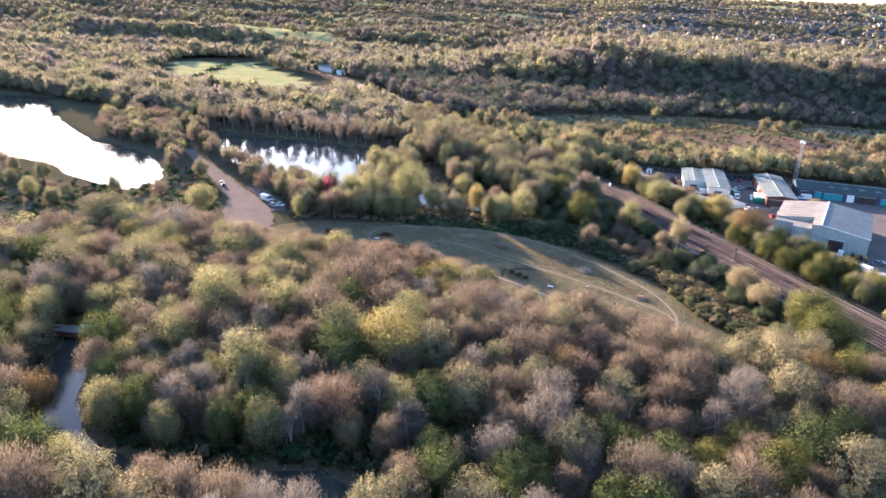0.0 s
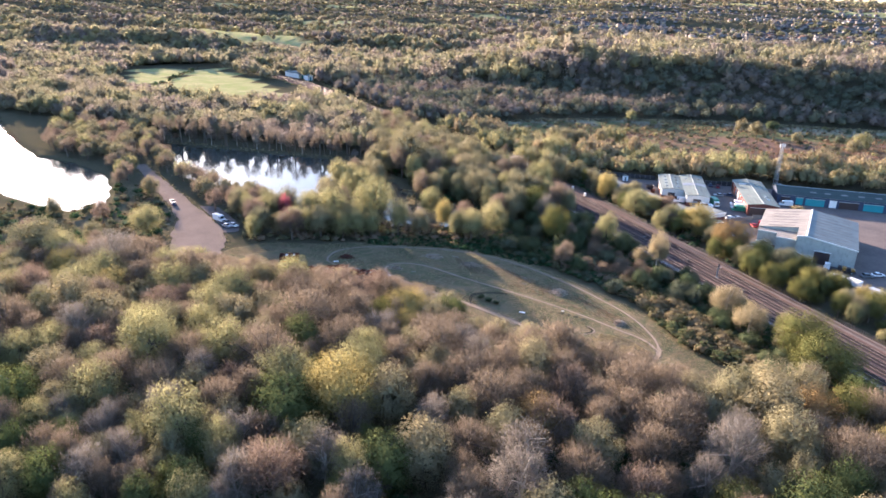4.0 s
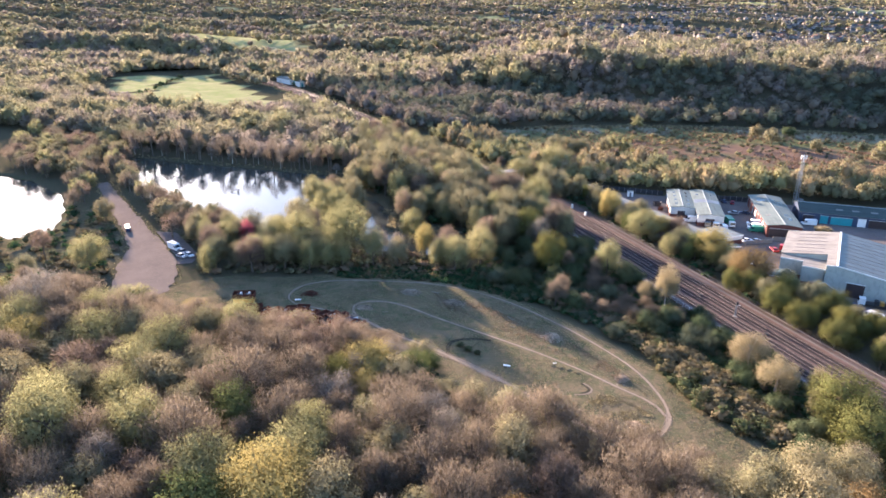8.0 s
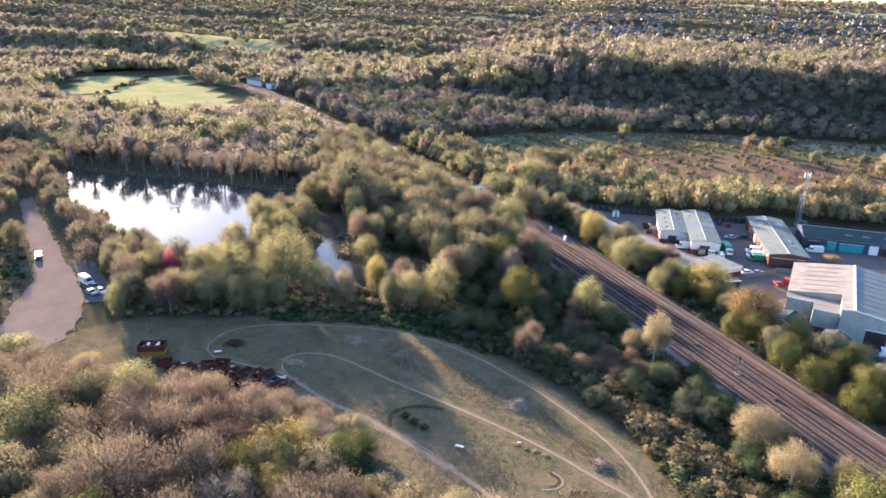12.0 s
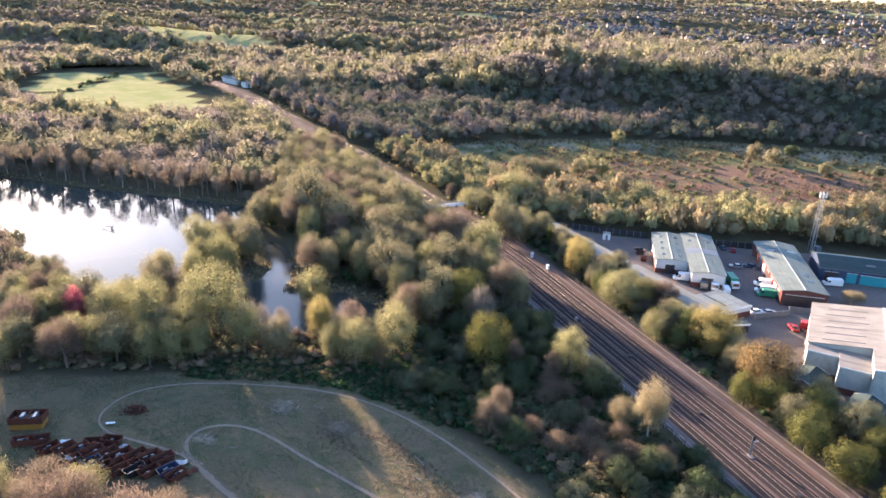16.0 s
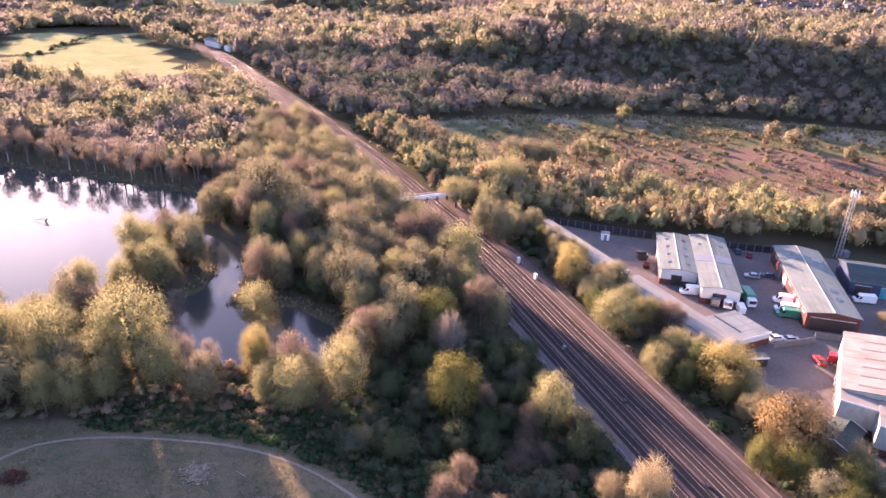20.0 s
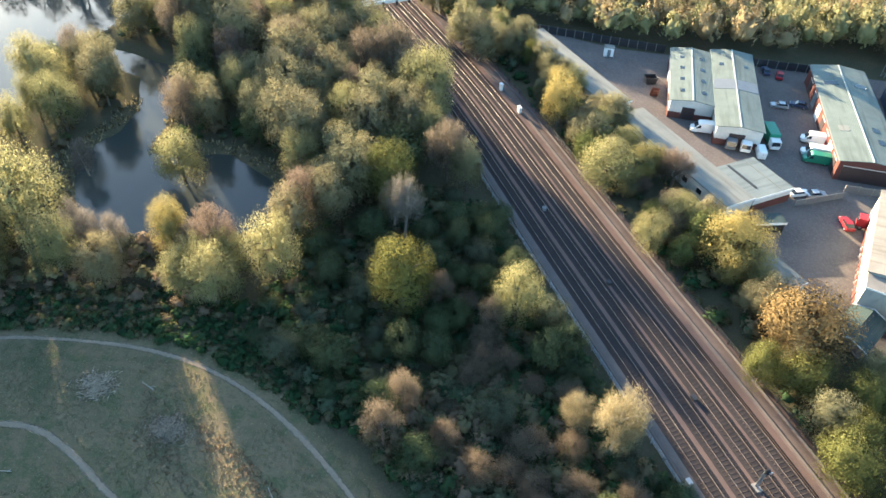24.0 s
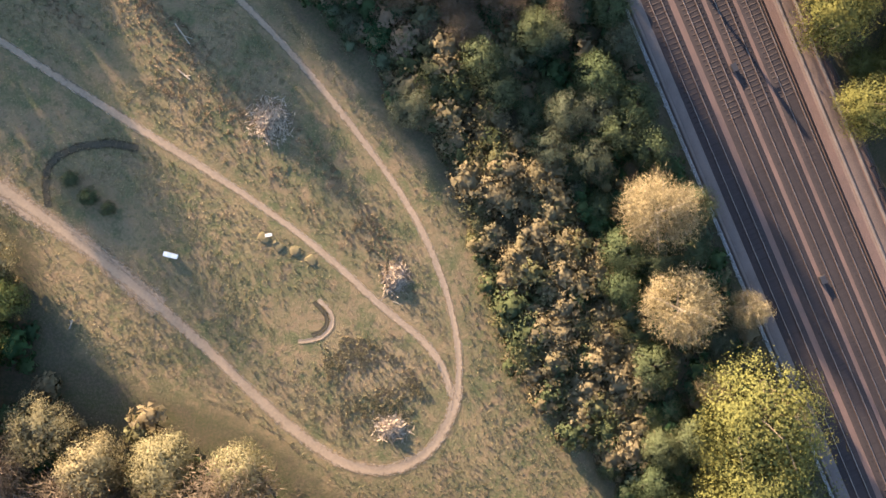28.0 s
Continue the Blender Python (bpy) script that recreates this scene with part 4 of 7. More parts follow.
# Trees that stand out, one row each: place and crown radius.
for kind, rows in {
    "yellow": [(-49.2, 95.8, 9.0), (-49.4, 146.6, 7.5), (37.9, 253.4, 7.2), (1.8, 294.3, 5.0), (-59.5, 230, 3.8), (-111.4, 169.5, 4.2)],
    "lime": [(54, 156, 8.5), (32.8, 76.8, 5.7), (27.1, 85.4, 5.0), (20.1, 75.9, 4.7), (-16, 228, 6.0), (-27, 255, 6.0), (41.5, 228, 3.6), (51, 213.5, 5.0), (56.5, 206, 4.8), (57, 146.5, 9.0), (63, 196, 4.5), (-40, 87, 3.2), (-60, 108, 3.0)],
    "orange": [(47.8, 236.5, 8.4), (-114.2, 57.7, 4.7), (-8, 99, 6.0), (47, 118, 6.0)],
    "willow": [(-88.5, 39.7, 5.0), (-96.3, 57.3, 5.1), (-76.2, 78.2, 7.5), (-70.5, 251.5, 5.6), (-87, 226, 8.8), (-101.5, 220, 7.0), (-112, 219, 5.5), (-28.3, 289, 7.6), (14.4, 271, 6.5), (-39.7, 229, 5.6), (-99.6, 83.6, 6.7), (-138.8, 85.3, 5.7), (-163.3, 189.5, 6.8),
               (-112.1, 261.7, 3.8), (-109, 252, 4.0), (-42.4, 346.3, 7.0), (-28.8, 367.9, 9.0), (24, 255.2, 4.2), (-131.5, 168.1, 8.5), (2.9, 229.8, 4.6), (-75, 219.5, 5.0)],
    "green": [(-40, 149, 4.8), (-38, 155, 3.6)],
    "olive": [(-23, 138, 4.6), (-14.5, 139, 4.4), (-6, 139.5, 3.8), (-30, 141, 4.4), (-28.1, 83, 6.6), (39.5, 104, 7.3), (-181, 158, 10), (-98, 312, 10.5), (-97, 361, 10), (-67.4, 322.8, 8.6), (-80, 299, 8.6), (-63.8, 293, 7.6), (-31, 409, 6.8), (-23, 407, 7.2), (-16, 410, 6.2), (-25, 414, 6.6), (-27.6, 323, 5.4), (-21.9, 319, 5.4), (33, 122, 6.0), (41, 129, 6.5), (49, 132, 6.0), (23, 120, 5.0), (-55, 268, 6)],
    "bare": [(-71.6, 106.4, 8.6), (-72.4, 129, 10), (-6.2, 133.8, 8.5), (-14, 129, 8.0), (4, 128, 7.5), (-35.1, 123.2, 8.4), (-18.3, 103.9, 7.0), (16.1, 102.9, 8.5), (10, 118, 7.5), (-40, 301, 7.0), (-58, 118, 7.5), (-26, 112, 7)],
    "grey": [(-51.7, 143.4, 4.4), (-45, 77, 5.3), (-18.1, 66.6, 5.6), (-21, 246, 4.0), (-36, 70, 5.0), (28, 97, 6.5)],
    "pink": [(-73.2, 40.9, 4.2), (-52.2, 70.3, 6.8), (-74, 158, 7.5), (-5.8, 97.8, 6.5), (-51.5, 230.6, 4.6), (-40.3, 244.5, 4.4), (-62, 157, 6.0)],
    "pale": [(38.7, 178.6, 5.4), (43.1, 167.7, 5.4), (52, 168.6, 2.7), (55.7, 155.5, 5.6), (50.2, 158.6, 3.0), (-24, 249, 3.4)],
    "sage": [(3.8, 210.7, 3.6), (26, 189, 3.2), (22, 198, 3.0), (30, 184, 3.0)],
    "dark": [(9, 222, 3.6), (12, 226, 3.4), (28.8, 193.8, 3.6), (33, 188, 3.2), (20.3, 197.8, 3.2)],
    "red": [(-121.5, 219, 3.2)],
}.items():
    for x, y, r in rows:
        tree(kind, x, y, r, tall=1.4 if 214 < y < 330 and x < 10 else 1.0)


tree("pale", 20.2, 209.5, 3.9, tall=1.8, label="tall golden birch beside the railway fence")
tree("pale", 15.0, 212.4, 3.0, tall=0.95)
# Bare stems standing at the pond's edge.
for x, y, r in ((-73.9, 226.4, 2.9), (-77.6, 227.6, 2.8), (-55.4, 229.2, 2.8), (-90.4, 247.5, 2.9), (-68.6, 226.8, 2.7)):
    tree("grey", x, y, r, tall=1.15)


def far_tree(rng, twigs, count, leaf):
    """A small crown seen from far off: loose leaves round a dense dark heart."""
    if twigs:
        v, _, _, nor = twig_crown(rng, 2.1, 1.0, count, leaf * 0.42, 0.5)
    else:
        v, _, _, nor = leaf_crown(rng, 2.0, 1.0, count, leaf, -0.45, 0.0, 46, 0.16, 0.4)
    nor = unit(0.6 * nor + unit(v - (0, 0, 0.8)))
    bm = bmesh.new()
    bmesh.ops.create_icosphere(bm, subdivisions=2 if count > 200 else 1, radius=1.0)
    d = unit(np.array([q.co for q in bm.verts]))
    f = np.array([[q.index for q in p.verts] for p in bm.faces])
    bm.free()
    m = unit(rng.normal(size=(9, 3)) + (0, 0, 0.4))
    reach = (0.28 if twigs else 0.36) + (0.20 if count < 100 else 0.06 if count < 200 else 0) + 0.18 * step(0.6, 1.0, (d @ m.T).max(1)) + rng.uniform(-0.05, 0.05, len(d))
    body = d * reach[:, None] + (0, 0, 0.92)
    body[:, 2] = np.maximum(body[:, 2], 0.08)
    return np.r_[body, v], np.r_[f, np.arange(len(v)).reshape(-1, 3) + len(d)], np.r_[d, nor]


def stuff_wood(name, x, y, r, tones, seed, count, leaf, mat, label, tall=1.0, category="wood"):
    rng = np.random.default_rng(seed)
    base = [far_tree(np.random.default_rng(seed + k), k < 3, count, leaf) for k in range(9)]
    z = ground_z(x, y)
    stand = 1 + (0.22 * wobble(x, y, 26) if category == "wood" else 0 * x)
    out, tone, faces, normals, o = [], [], [], [], 0
    for i in range(len(x)):
        b, f, nor = base[rng.integers(9)]
        a, k = rng.uniform(0, 6.28), rng.uniform(0.8, 1.2)
        c, s = math.cos(a), math.sin(a)
        turn = np.array([[c, s, 0], [-s, c, 0], [0, 0, 1]])
        out.append(b @ turn * (r[i], r[i] * rng.uniform(0.8, 1.2), r[i] * tall * k * stand[i]) + (x[i], y[i], z[i] - 0.3))
        normals.append(nor @ turn)
        tone.append(np.full(len(b), tones[i]))
        faces.append(f + o)
        o += len(b)
    ob = new(name, raw_mesh(name, np.concatenate(out), np.concatenate(faces), mat, smooth=True, tone=np.concatenate(tone), normals=np.concatenate(normals)))
    tagged(ob, label, category, kind="stuff")


def free(x, y, r, others, gap=0.75):
    if len(others):
        a = np.array(others)
        if (np.hypot(a[:, 0] - x, a[:, 1] - y) < (a[:, 2] + r) * gap).any():
            return False
    return True


# A gap in the trees through which the low sun reaches the meadow.
GLADE = [(-48.4, 207.4), (-44.9, 210), (-108, 275), (-110.8, 272.3)]
GLADE_THIN = [(-58.2, 205.2), (-56.6, 206.6), (-118, 268), (-119.6, 266.6)]
GLADE_WEST = [(-70.2, 206.4), (-67.8, 208.4), (-124, 264), (-126, 262)]
STORE = [(-114, 163), (-62, 166), (-62, 184), (-114, 184)]
LOT = [(-160, 202), (-140, 198), (-136, 188), (-127, 194), (-139, 214), (-152, 222)]
MAPLE_GAP = [(-127, 204), (-113, 204), (-115, 216), (-127, 216)]
RED_HOUSES = [(98, 688), (138, 688), (138, 728), (98, 728)]
CLEAR = [(p, d) for p, d in ((LAKE, -1.5), (LAKE_WEST, -1), (POND, 1.5), (INLET, 3.5), (RIVER, 0.5), (MEADOW, 1), (GRAVEL_PATCH, 2), (YARD, 0.5), (GORSE, 0), (GLADE, 0), (GLADE_THIN, 0.4), (GLADE_WEST, 0.4), (STORE, -1), (LOT, 0), (MAPLE_GAP, -1), (RED_HOUSES, -3), (FIELD, 3), (FIELD_WEST, 3), (MOOR, 2))]


def room(x, y, r, rail=14.0, skip=()):
    ok = np.abs(rail_off(x, y)) > np.where(np.asarray(y) > 365, 9.4 + 0.25 * r, rail + 0.45 * r)
    for p, d in CLEAR:
        if p not in skip:
            ok &= inside(p, x, y) < -(d + (0.15 if p in (LAKE, LAKE_WEST) else 0.8 if p is POND else 0.35) * r)
    return ok


def plant(poly, count, sizes, weights, seed, gap=0.75, fine=True, skip=(), rail=12.6, tall=1.0):
    """Fills a stretch with trees, as close as gap allows."""
    rng = np.random.default_rng(seed)
    xs, ys = [p[0] for p in poly], [p[1] for p in poly]
    n = count * 14
    x, y, r = rng.uniform(min(xs), max(xs), n), rng.uniform(min(ys), max(ys), n), rng.uniform(*sizes, n)
    ok = (inside(poly, x, y) > 0) & room(x, y, r, rail, skip)
    kinds, w = list(weights), np.array(list(weights.values()), float)
    done = 0
    for i in np.flatnonzero(ok):
        if done >= count:
            break
        if free(x[i], y[i], r[i], PLACED, gap):
            tree(str(rng.choice(kinds, p=w / w.sum())), float(x[i]), float(y[i]), float(r[i]), fine, tall)
            done += 1


def undergrowth(name, poly, count, sizes, seed, label, rail=12.6, skip=(), mat=None, tones=(0.0, 1.0), leaves=130):
    """Low scrub too thick to count, in one mesh."""
    mat = mat or UNDER
    rng = np.random.default_rng(seed)
    xs, ys = [p[0] for p in poly], [p[1] for p in poly]
    n = count * 6
    x, y, r = rng.uniform(min(xs), max(xs), n), rng.uniform(min(ys), max(ys), n), rng.uniform(*sizes, n)
    ok = (inside(poly, x, y) > 0) & room(x, y, r, rail, skip)
    x, y, r = x[ok][:count], y[ok][:count], r[ok][:count]
    tone = np.clip(rng.uniform(*tones, len(x)) + 0.2 * wobble(x, y, 12), 0, 0.999)
    stuff_wood(name, x, y, r, tone, seed, leaves, 1.7 / leaves**0.5, mat, label, 0.62, "scrub")


SOUTH_WEST = [(-190, 60), (-100, 30), (-60, 28), (-40, 170), (-128, 168), (-150, 165), (-190, 140)]
SOUTH_EAST = [(-60, 28), (60, 30), (95, 70), (60, 140), (36, 140), (36, 122), (20, 128), (0, 135), (-40, 160), (-60, 168)]
plant([(-44, 26), (44, 26), (78, 52), (84, 84), (50, 92), (26, 84), (-36, 68)], 62, (3.4, 5.8), {"green": 6, "grey": 2.6, "olive": 1.6, "dark": 1.2}, 10, 0.5)
plant([(-112, 66), (-98, 60), (-80, 54), (-66, 58), (-50, 64), (-40, 62), (-34, 74), (-60, 86), (-104, 82)], 46, (3.2, 5.4), {"bare": 3, "olive": 3, "green": 2, "willow": 2, "grey": 2}, 38, 0.46)
plant(SOUTH_WEST, 230, (4.6, 8.4), {"bare": 4.4, "willow": 2.4, "olive": 2.8, "pink": 1.4, "grey": 0.8, "yellow": 0.3, "green": 0.5}, 11, 0.53)
plant(SOUTH_EAST, 200, (4.2, 8.0), {"bare": 4.6, "olive": 2.6, "grey": 2.0, "pink": 1.3, "lime": 0.3, "yellow": 0.4, "green": 0.8}, 12, 0.53)
undergrowth("river_bank_scrub", [(-116, 70), (-104, 58), (-92, 54), (-70, 53), (-60, 58), (-50, 61), (-38, 58), (-30, 62), (-34, 72), (-60, 74), (-86, 66), (-104, 70)], 420, (0.9, 2.2), 39, "dark green bank plants beside the river", leaves=200, tones=(0.0, 0.7))
undergrowth("undergrowth", SOUTH_WEST, 650, (1.4, 3.0), 13, "dense dark undergrowth below bare trees")
undergrowth("undergrowth", SOUTH_EAST, 600, (1.4, 3.0), 14, "dense green undergrowth below bare trees")
# Shrubs between the meadow and the railway.
RAIL_SHRUBS = [(-44, 217), (-26, 209), (-8, 198), (6, 186), (15, 179), (21, 170), (26, 158), (36, 150), (44, 140), (62, 140), (60, 158), (40, 190), (20, 222), (0, 252), (-20, 262), (-34, 240)]
plant([(-2, 201), (8, 193), (22, 194), (24, 204), (10, 224), (-2, 226), (-10, 212)], 26, (1.9, 3.3), {"bare": 4, "dark": 2.0, "sage": 0.6}, 40, 0.5, rail=11.2, tall=0.62)
plant([(-44, 217), (-26, 209), (-8, 198), (4, 192), (40, 192), (20, 222), (0, 252), (-20, 262), (-34, 240)], 70, (1.9, 3.8), {"dark": 5, "bare": 0.9, "sage": 1.2}, 15, 0.55, rail=11.2, tall=1.05)
plant([(6, 186), (15, 179), (21, 170), (26, 158), (36, 150), (44, 140), (62, 140), (60, 158), (40, 192), (4, 192)], 50, (1.6, 3.4), {"dark": 5, "sage": 1.4}, 37, 0.55, rail=11.2, tall=0.85)
for x, y, r in ((-33.2, 170.6, 1.2), (-30.6, 168.8, 1.4), (-28.2, 167.8, 1.1)):
    tree("dark", x, y, r)
undergrowth("bramble_scrub", RAIL_SHRUBS, 2100, (0.8, 2.1), 16, "tangled dark bramble scrub beside the railway", 10.8, leaves=230)
undergrowth("brown_scrub", [(-6, 199), (6, 190), (20, 192), (18, 206), (8, 220), (-4, 218), (-14, 207)], 330, (0.9, 2.3), 41, "tangled brown thorn scrub between meadow and railway", 10.8, mat=MOOR_LEAF, leaves=260)
undergrowth("gorse_scrub", GORSE, 400, (1.0, 3.0), 17, "tawny gorse and dry scrub by the path", 11, (MEADOW, GORSE), GORSE_LEAF, leaves=420)
undergrowth("path_brush", [(-84, 205), (-62, 210), (-46, 211), (-34, 208), (-22, 203), (-14, 204), (-28, 220), (-46, 222), (-64, 220), (-86, 212)], 900, (0.5, 1.3), 34, "dark green brush between the path and the pond", skip=(MEADOW, GLADE, GLADE_THIN, GLADE_WEST), tones=(0.0, 0.75))
undergrowth("lot_scrub", [(-170, 200), (-160, 180), (-146, 174), (-134, 172), (-131, 178), (-146, 184), (-156, 196), (-164, 208), (-205, 254), (-214, 250)], 160, (0.6, 1.6), 35, "rough brown scrub along the gravel lot", skip=(MEADOW, SCRUB_WEST, LOT), mat=MOOR_LEAF)
# Fringe between the meadow and the lake.
FRINGE = [(-135, 190), (-118, 198), (-100, 202), (-85, 208), (-71, 215), (-54, 218), (-44, 218), (-46, 232), (-66, 232), (-84, 230), (-112, 232), (-128, 226), (-150, 242), (-150, 212)]
plant(FRINGE, 64, (3.2, 6.0), {"willow": 5, "olive": 3, "pink": 1.4, "bare": 1.4}, 18, 0.48, tall=1.16)
undergrowth("lakeside_scrub", FRINGE, 420, (1.0, 2.2), 19, "shaded brown scrub at the foot of the willows", skip=(GLADE, GLADE_THIN, GLADE_WEST), mat=MOOR_LEAF, leaves=240)
SPIT = [(-150, 212), (-152, 240), (-175, 258), (-200, 267), (-232, 300), (-262, 340), (-300, 360), (-300, 320), (-250, 290), (-236, 288), (-205, 258), (-165, 228)]
plant(SPIT, 60, (3.0, 5.5), {"bare": 3, "olive": 3, "willow": 1.4, "pink": 1.5}, 20, 0.5, fine=False)
# The wood between lake and railway.
NORTH_WOOD = [(-126, 228), (-98, 232), (-88, 250), (-82, 262), (-60, 266), (-46, 252), (-44, 232), (-34, 236), (-6, 258), (-26, 290), (-56, 330), (-100, 378), (-140, 430), (-150, 400), (-120, 334), (-122, 300)]
plant(NORTH_WOOD, 205, (3.9, 6.6), {"olive": 6, "bare": 1.6, "willow": 2, "dark": 0.6, "pink": 0.4}, 21, 0.52, tall=1.36)
undergrowth("woodland_scrub", NORTH_WOOD, 420, (1.4, 3.0), 22, "dark scrub under the lakeside wood")
# Strips east of the railway.
EAST_STRIP = [(100, 110), (74, 178), (60, 200), (50, 224), (44, 250), (38, 264), (12, 300), (-16, 334), (-36, 352), (-60, 372), (-50, 346), (0, 290), (40, 232), (80, 168), (96, 120)]
plant(EAST_STRIP, 190, (2.4, 4.8), {"olive": 4, "willow": 3, "pink": 0.8, "lime": 1.2, "yellow": 0.8, "bare": 0.8, "green": 1}, 23, 0.32, skip=(YARD,), rail=12.8)
plant([(48, 216), (60, 192), (78, 166), (96, 138), (112, 140), (92, 182), (74, 212), (58, 236)], 55, (2.2, 4.2), {"lime": 4, "willow": 3, "olive": 2, "yellow": 1}, 33, 0.45, skip=(YARD,), rail=12.8)
for way in (-1, 1):
    verge = [rail_at(s_of(v), way * 8.8)[:2] for v in range(350, 651, 20)] + [rail_at(s_of(v), way * 14.5)[:2] for v in range(650, 349, -20)]
    undergrowth("verge_scrub", [(float(a), float(b)) for a, b in verge], 420, (0.8, 2.2), 80 + way, "olive scrub crowding the railway's edge", 9.0, mat=BELT_WOOD, leaves=160)
undergrowth("lineside_scrub", EAST_STRIP, 700, (1.0, 2.4), 24, "leafy scrub on the railway bank", 12.2)
BELT = [(-60, 372), (-34, 352), (-14, 347), (30, 344), (80, 350), (140, 352), (220, 360), (230, 400), (122, 396), (84, 385), (40, 384), (-6, 384), (-36, 400), (-62, 424), (-100, 450), (-120, 440)]
MOOR_LOW = [(-60, 432), (0, 405), (110, 418), (300, 440), (300, 535), (90, 538), (20, 520), (-50, 495)]
plant(MOOR_LOW, 60, (1.2, 2.6), {"willow": 2, "olive": 3, "sage": 1}, 26, 1.5, fine=False, skip=(MOOR,))
for kind, x, y, r in (("willow", 16, 514, 5.2), ("olive", 93, 505, 5.0), ("olive", 98.7, 483, 5.6), ("dark", 116, 520, 5.0), ("olive", 122, 472, 4.0), ("sage", 150, 480, 3.6), ("willow", 0, 432, 5.0), ("willow", 8, 428, 4.5), ("olive", -4, 424, 5), ("willow", 160, 470, 6), ("olive", 150, 450, 5)):
    tree(kind, x, y, r, False)
tree("pale", 84, 297.5, 3.8, tall=0.6, label="low pale rounded tree beside the hall")
undergrowth("rough_scrub", SCRUB_WEST, 700, (0.9, 2.8), 27, "brown thorny scrub on the flats by the lake", skip=(SCRUB_WEST,), tones=(0.2, 0.9))
plant(SCRUB_WEST, 26, (2.6, 4.6), {"olive": 4, "pink": 1.5, "willow": 1, "bare": 1}, 29, 1.1)
TRACK_SIDE = [(-205, 252), (-236, 282), (-250, 300), (-300, 350), (-330, 330), (-300, 290), (-270, 282), (-240, 268), (-222, 250)]
plant(TRACK_SIDE, 50, (3.2, 5.6), {"bare": 3, "olive": 3, "pink": 2, "willow": 1}, 30, 0.5, fine=False)
SHORE_WEST = [(-330, 335), (-300, 356), (-470, 430), (-640, 460), (-640, 330), (-530, 335), (-470, 398), (-440, 400)]
plant(SHORE_WEST, 70, (4.5, 7.0), {"bare": 3, "olive": 4, "willow": 1}, 31, 0.5, fine=False)
plant([(-330, 60), (-190, 60), (-190, 150), (-330, 150)], 60, (4, 7), {"willow": 3, "olive": 4, "bare": 3}, 28, 0.75, fine=False)


# Woods too far and too many to count: one mesh each.
def scatter(poly, step_m, sizes, seed, rail=14.0, skip=()):
    """Jittered rows of places in a stretch, thinned by what must stay clear."""
    rng = np.random.default_rng(seed)
    xs, ys = [p[0] for p in poly], [p[1] for p in poly]
    gx, gy = np.meshgrid(np.arange(min(xs), max(xs), step_m), np.arange(min(ys), max(ys), step_m))
    x = gx.ravel() + rng.uniform(-0.5, 0.5, gx.size) * step_m
    y = gy.ravel() + rng.uniform(-0.5, 0.5, gx.size) * step_m
    r = rng.uniform(*sizes, len(x))
    ok = (inside(poly, x, y) > 0) & room(x, y, r, rail, skip)
    tone = np.clip(0.5 + 0.36 * wobble(x, y, 34) + rng.normal(size=len(x)) * 0.11, 0, 0.999)
    return x[ok], y[ok], r[ok], tone[ok]


for k in range(46):
    kx = -264 + k * 3.05 + 1.2 * math.sin(k * 2.7)
    tree(("alder", "alder", "grey", "alder", "bare")[k % 5], kx, float(np.interp(kx, [-262, -190, -127], [338.5, 336.0, 333.5])) + 1.8 + 1.8 * math.sin(k * 1.9), 3.2 + 0.7 * math.sin(k * 1.3), tall=1.2)
FAR_BANK = [(-560, 420), (-470, 398), (-300, 362), (-262, 352), (-190, 350), (-128, 346), (-130, 358), (-154, 404), (-160, 445), (-205, 498), (-238, 520), (-246, 500), (-262, 472), (-300, 468), (-345, 474), (-405, 496), (-440, 540), (-560, 560)]
stuff_wood("lakeside_wood", *scatter(FAR_BANK, 6.6, (4.0, 7.0), 41), 42, 460, 0.075, FAR_WOOD, "budding brown and olive wood along the far lake shore", 1.1)
HILLSIDE = [(-130, 452), (-96, 470), (-50, 508), (16, 536), (86, 550), (172, 553), (470, 566), (520, 640), (120, 655), (-60, 650), (-230, 655), (-260, 600), (-235, 560)]
# The slope turned from the sun gets the wood tones darkened for shade.
stuff_wood("woodland_ridge", *scatter(HILLSIDE, 7.8, (3.6, 7.0), 43), 44, 400, 0.078, SHADED_SLOPE_WOOD, "dense mixed wood at the foot of the hill beyond the moor", 1.0)
HILLTOP = [(-230, 655), (-60, 650), (120, 655), (520, 640), (620, 760), (500, 900), (-240, 900), (-420, 900), (-330, 690), (-285, 620), (-260, 600)]
stuff_wood("hilltop_wood", *scatter(HILLTOP, 9.0, (5.0, 8.2), 49), 50, 220, 0.10, FAR_WOOD, "sunlit mixed wood on top of the hill", 1.3)
FIELD_SIDE = [(-1000, 420), (-560, 420), (-560, 560), (-470, 560), (-520, 700), (-440, 705), (-340, 620), (-300, 640), (-420, 900), (-1000, 900)]
stuff_wood("field_wood", *scatter(FIELD_SIDE, 11, (6, 9), 45), 46, 150, 0.11, FAR_WOOD, "hazy wood round the pasture")
stuff_wood("yard_belt_trees", *scatter(BELT, 5.4, (3.0, 4.9), 25, 12.6), 26, 620, 0.066, BELT_WOOD, "yellow-olive tree belt behind the industrial yard", 1.35)
undergrowth("moor_scrub", MOOR_LOW, 520, (0.7, 2.6), 36, "low brown scrub dotted over the moor", skip=(MOOR,), mat=MOOR_LEAF)
EAST_FAR = [(180, 220), (330, 330), (470, 440), (470, 560), (310, 450), (230, 412), (232, 355), (150, 350)]
stuff_wood("belt_wood", *scatter(EAST_FAR, 9, (4.5, 6.5), 47), 48, 130, 0.12, BELT_WOOD, "yellow-olive tree belt behind the yard")


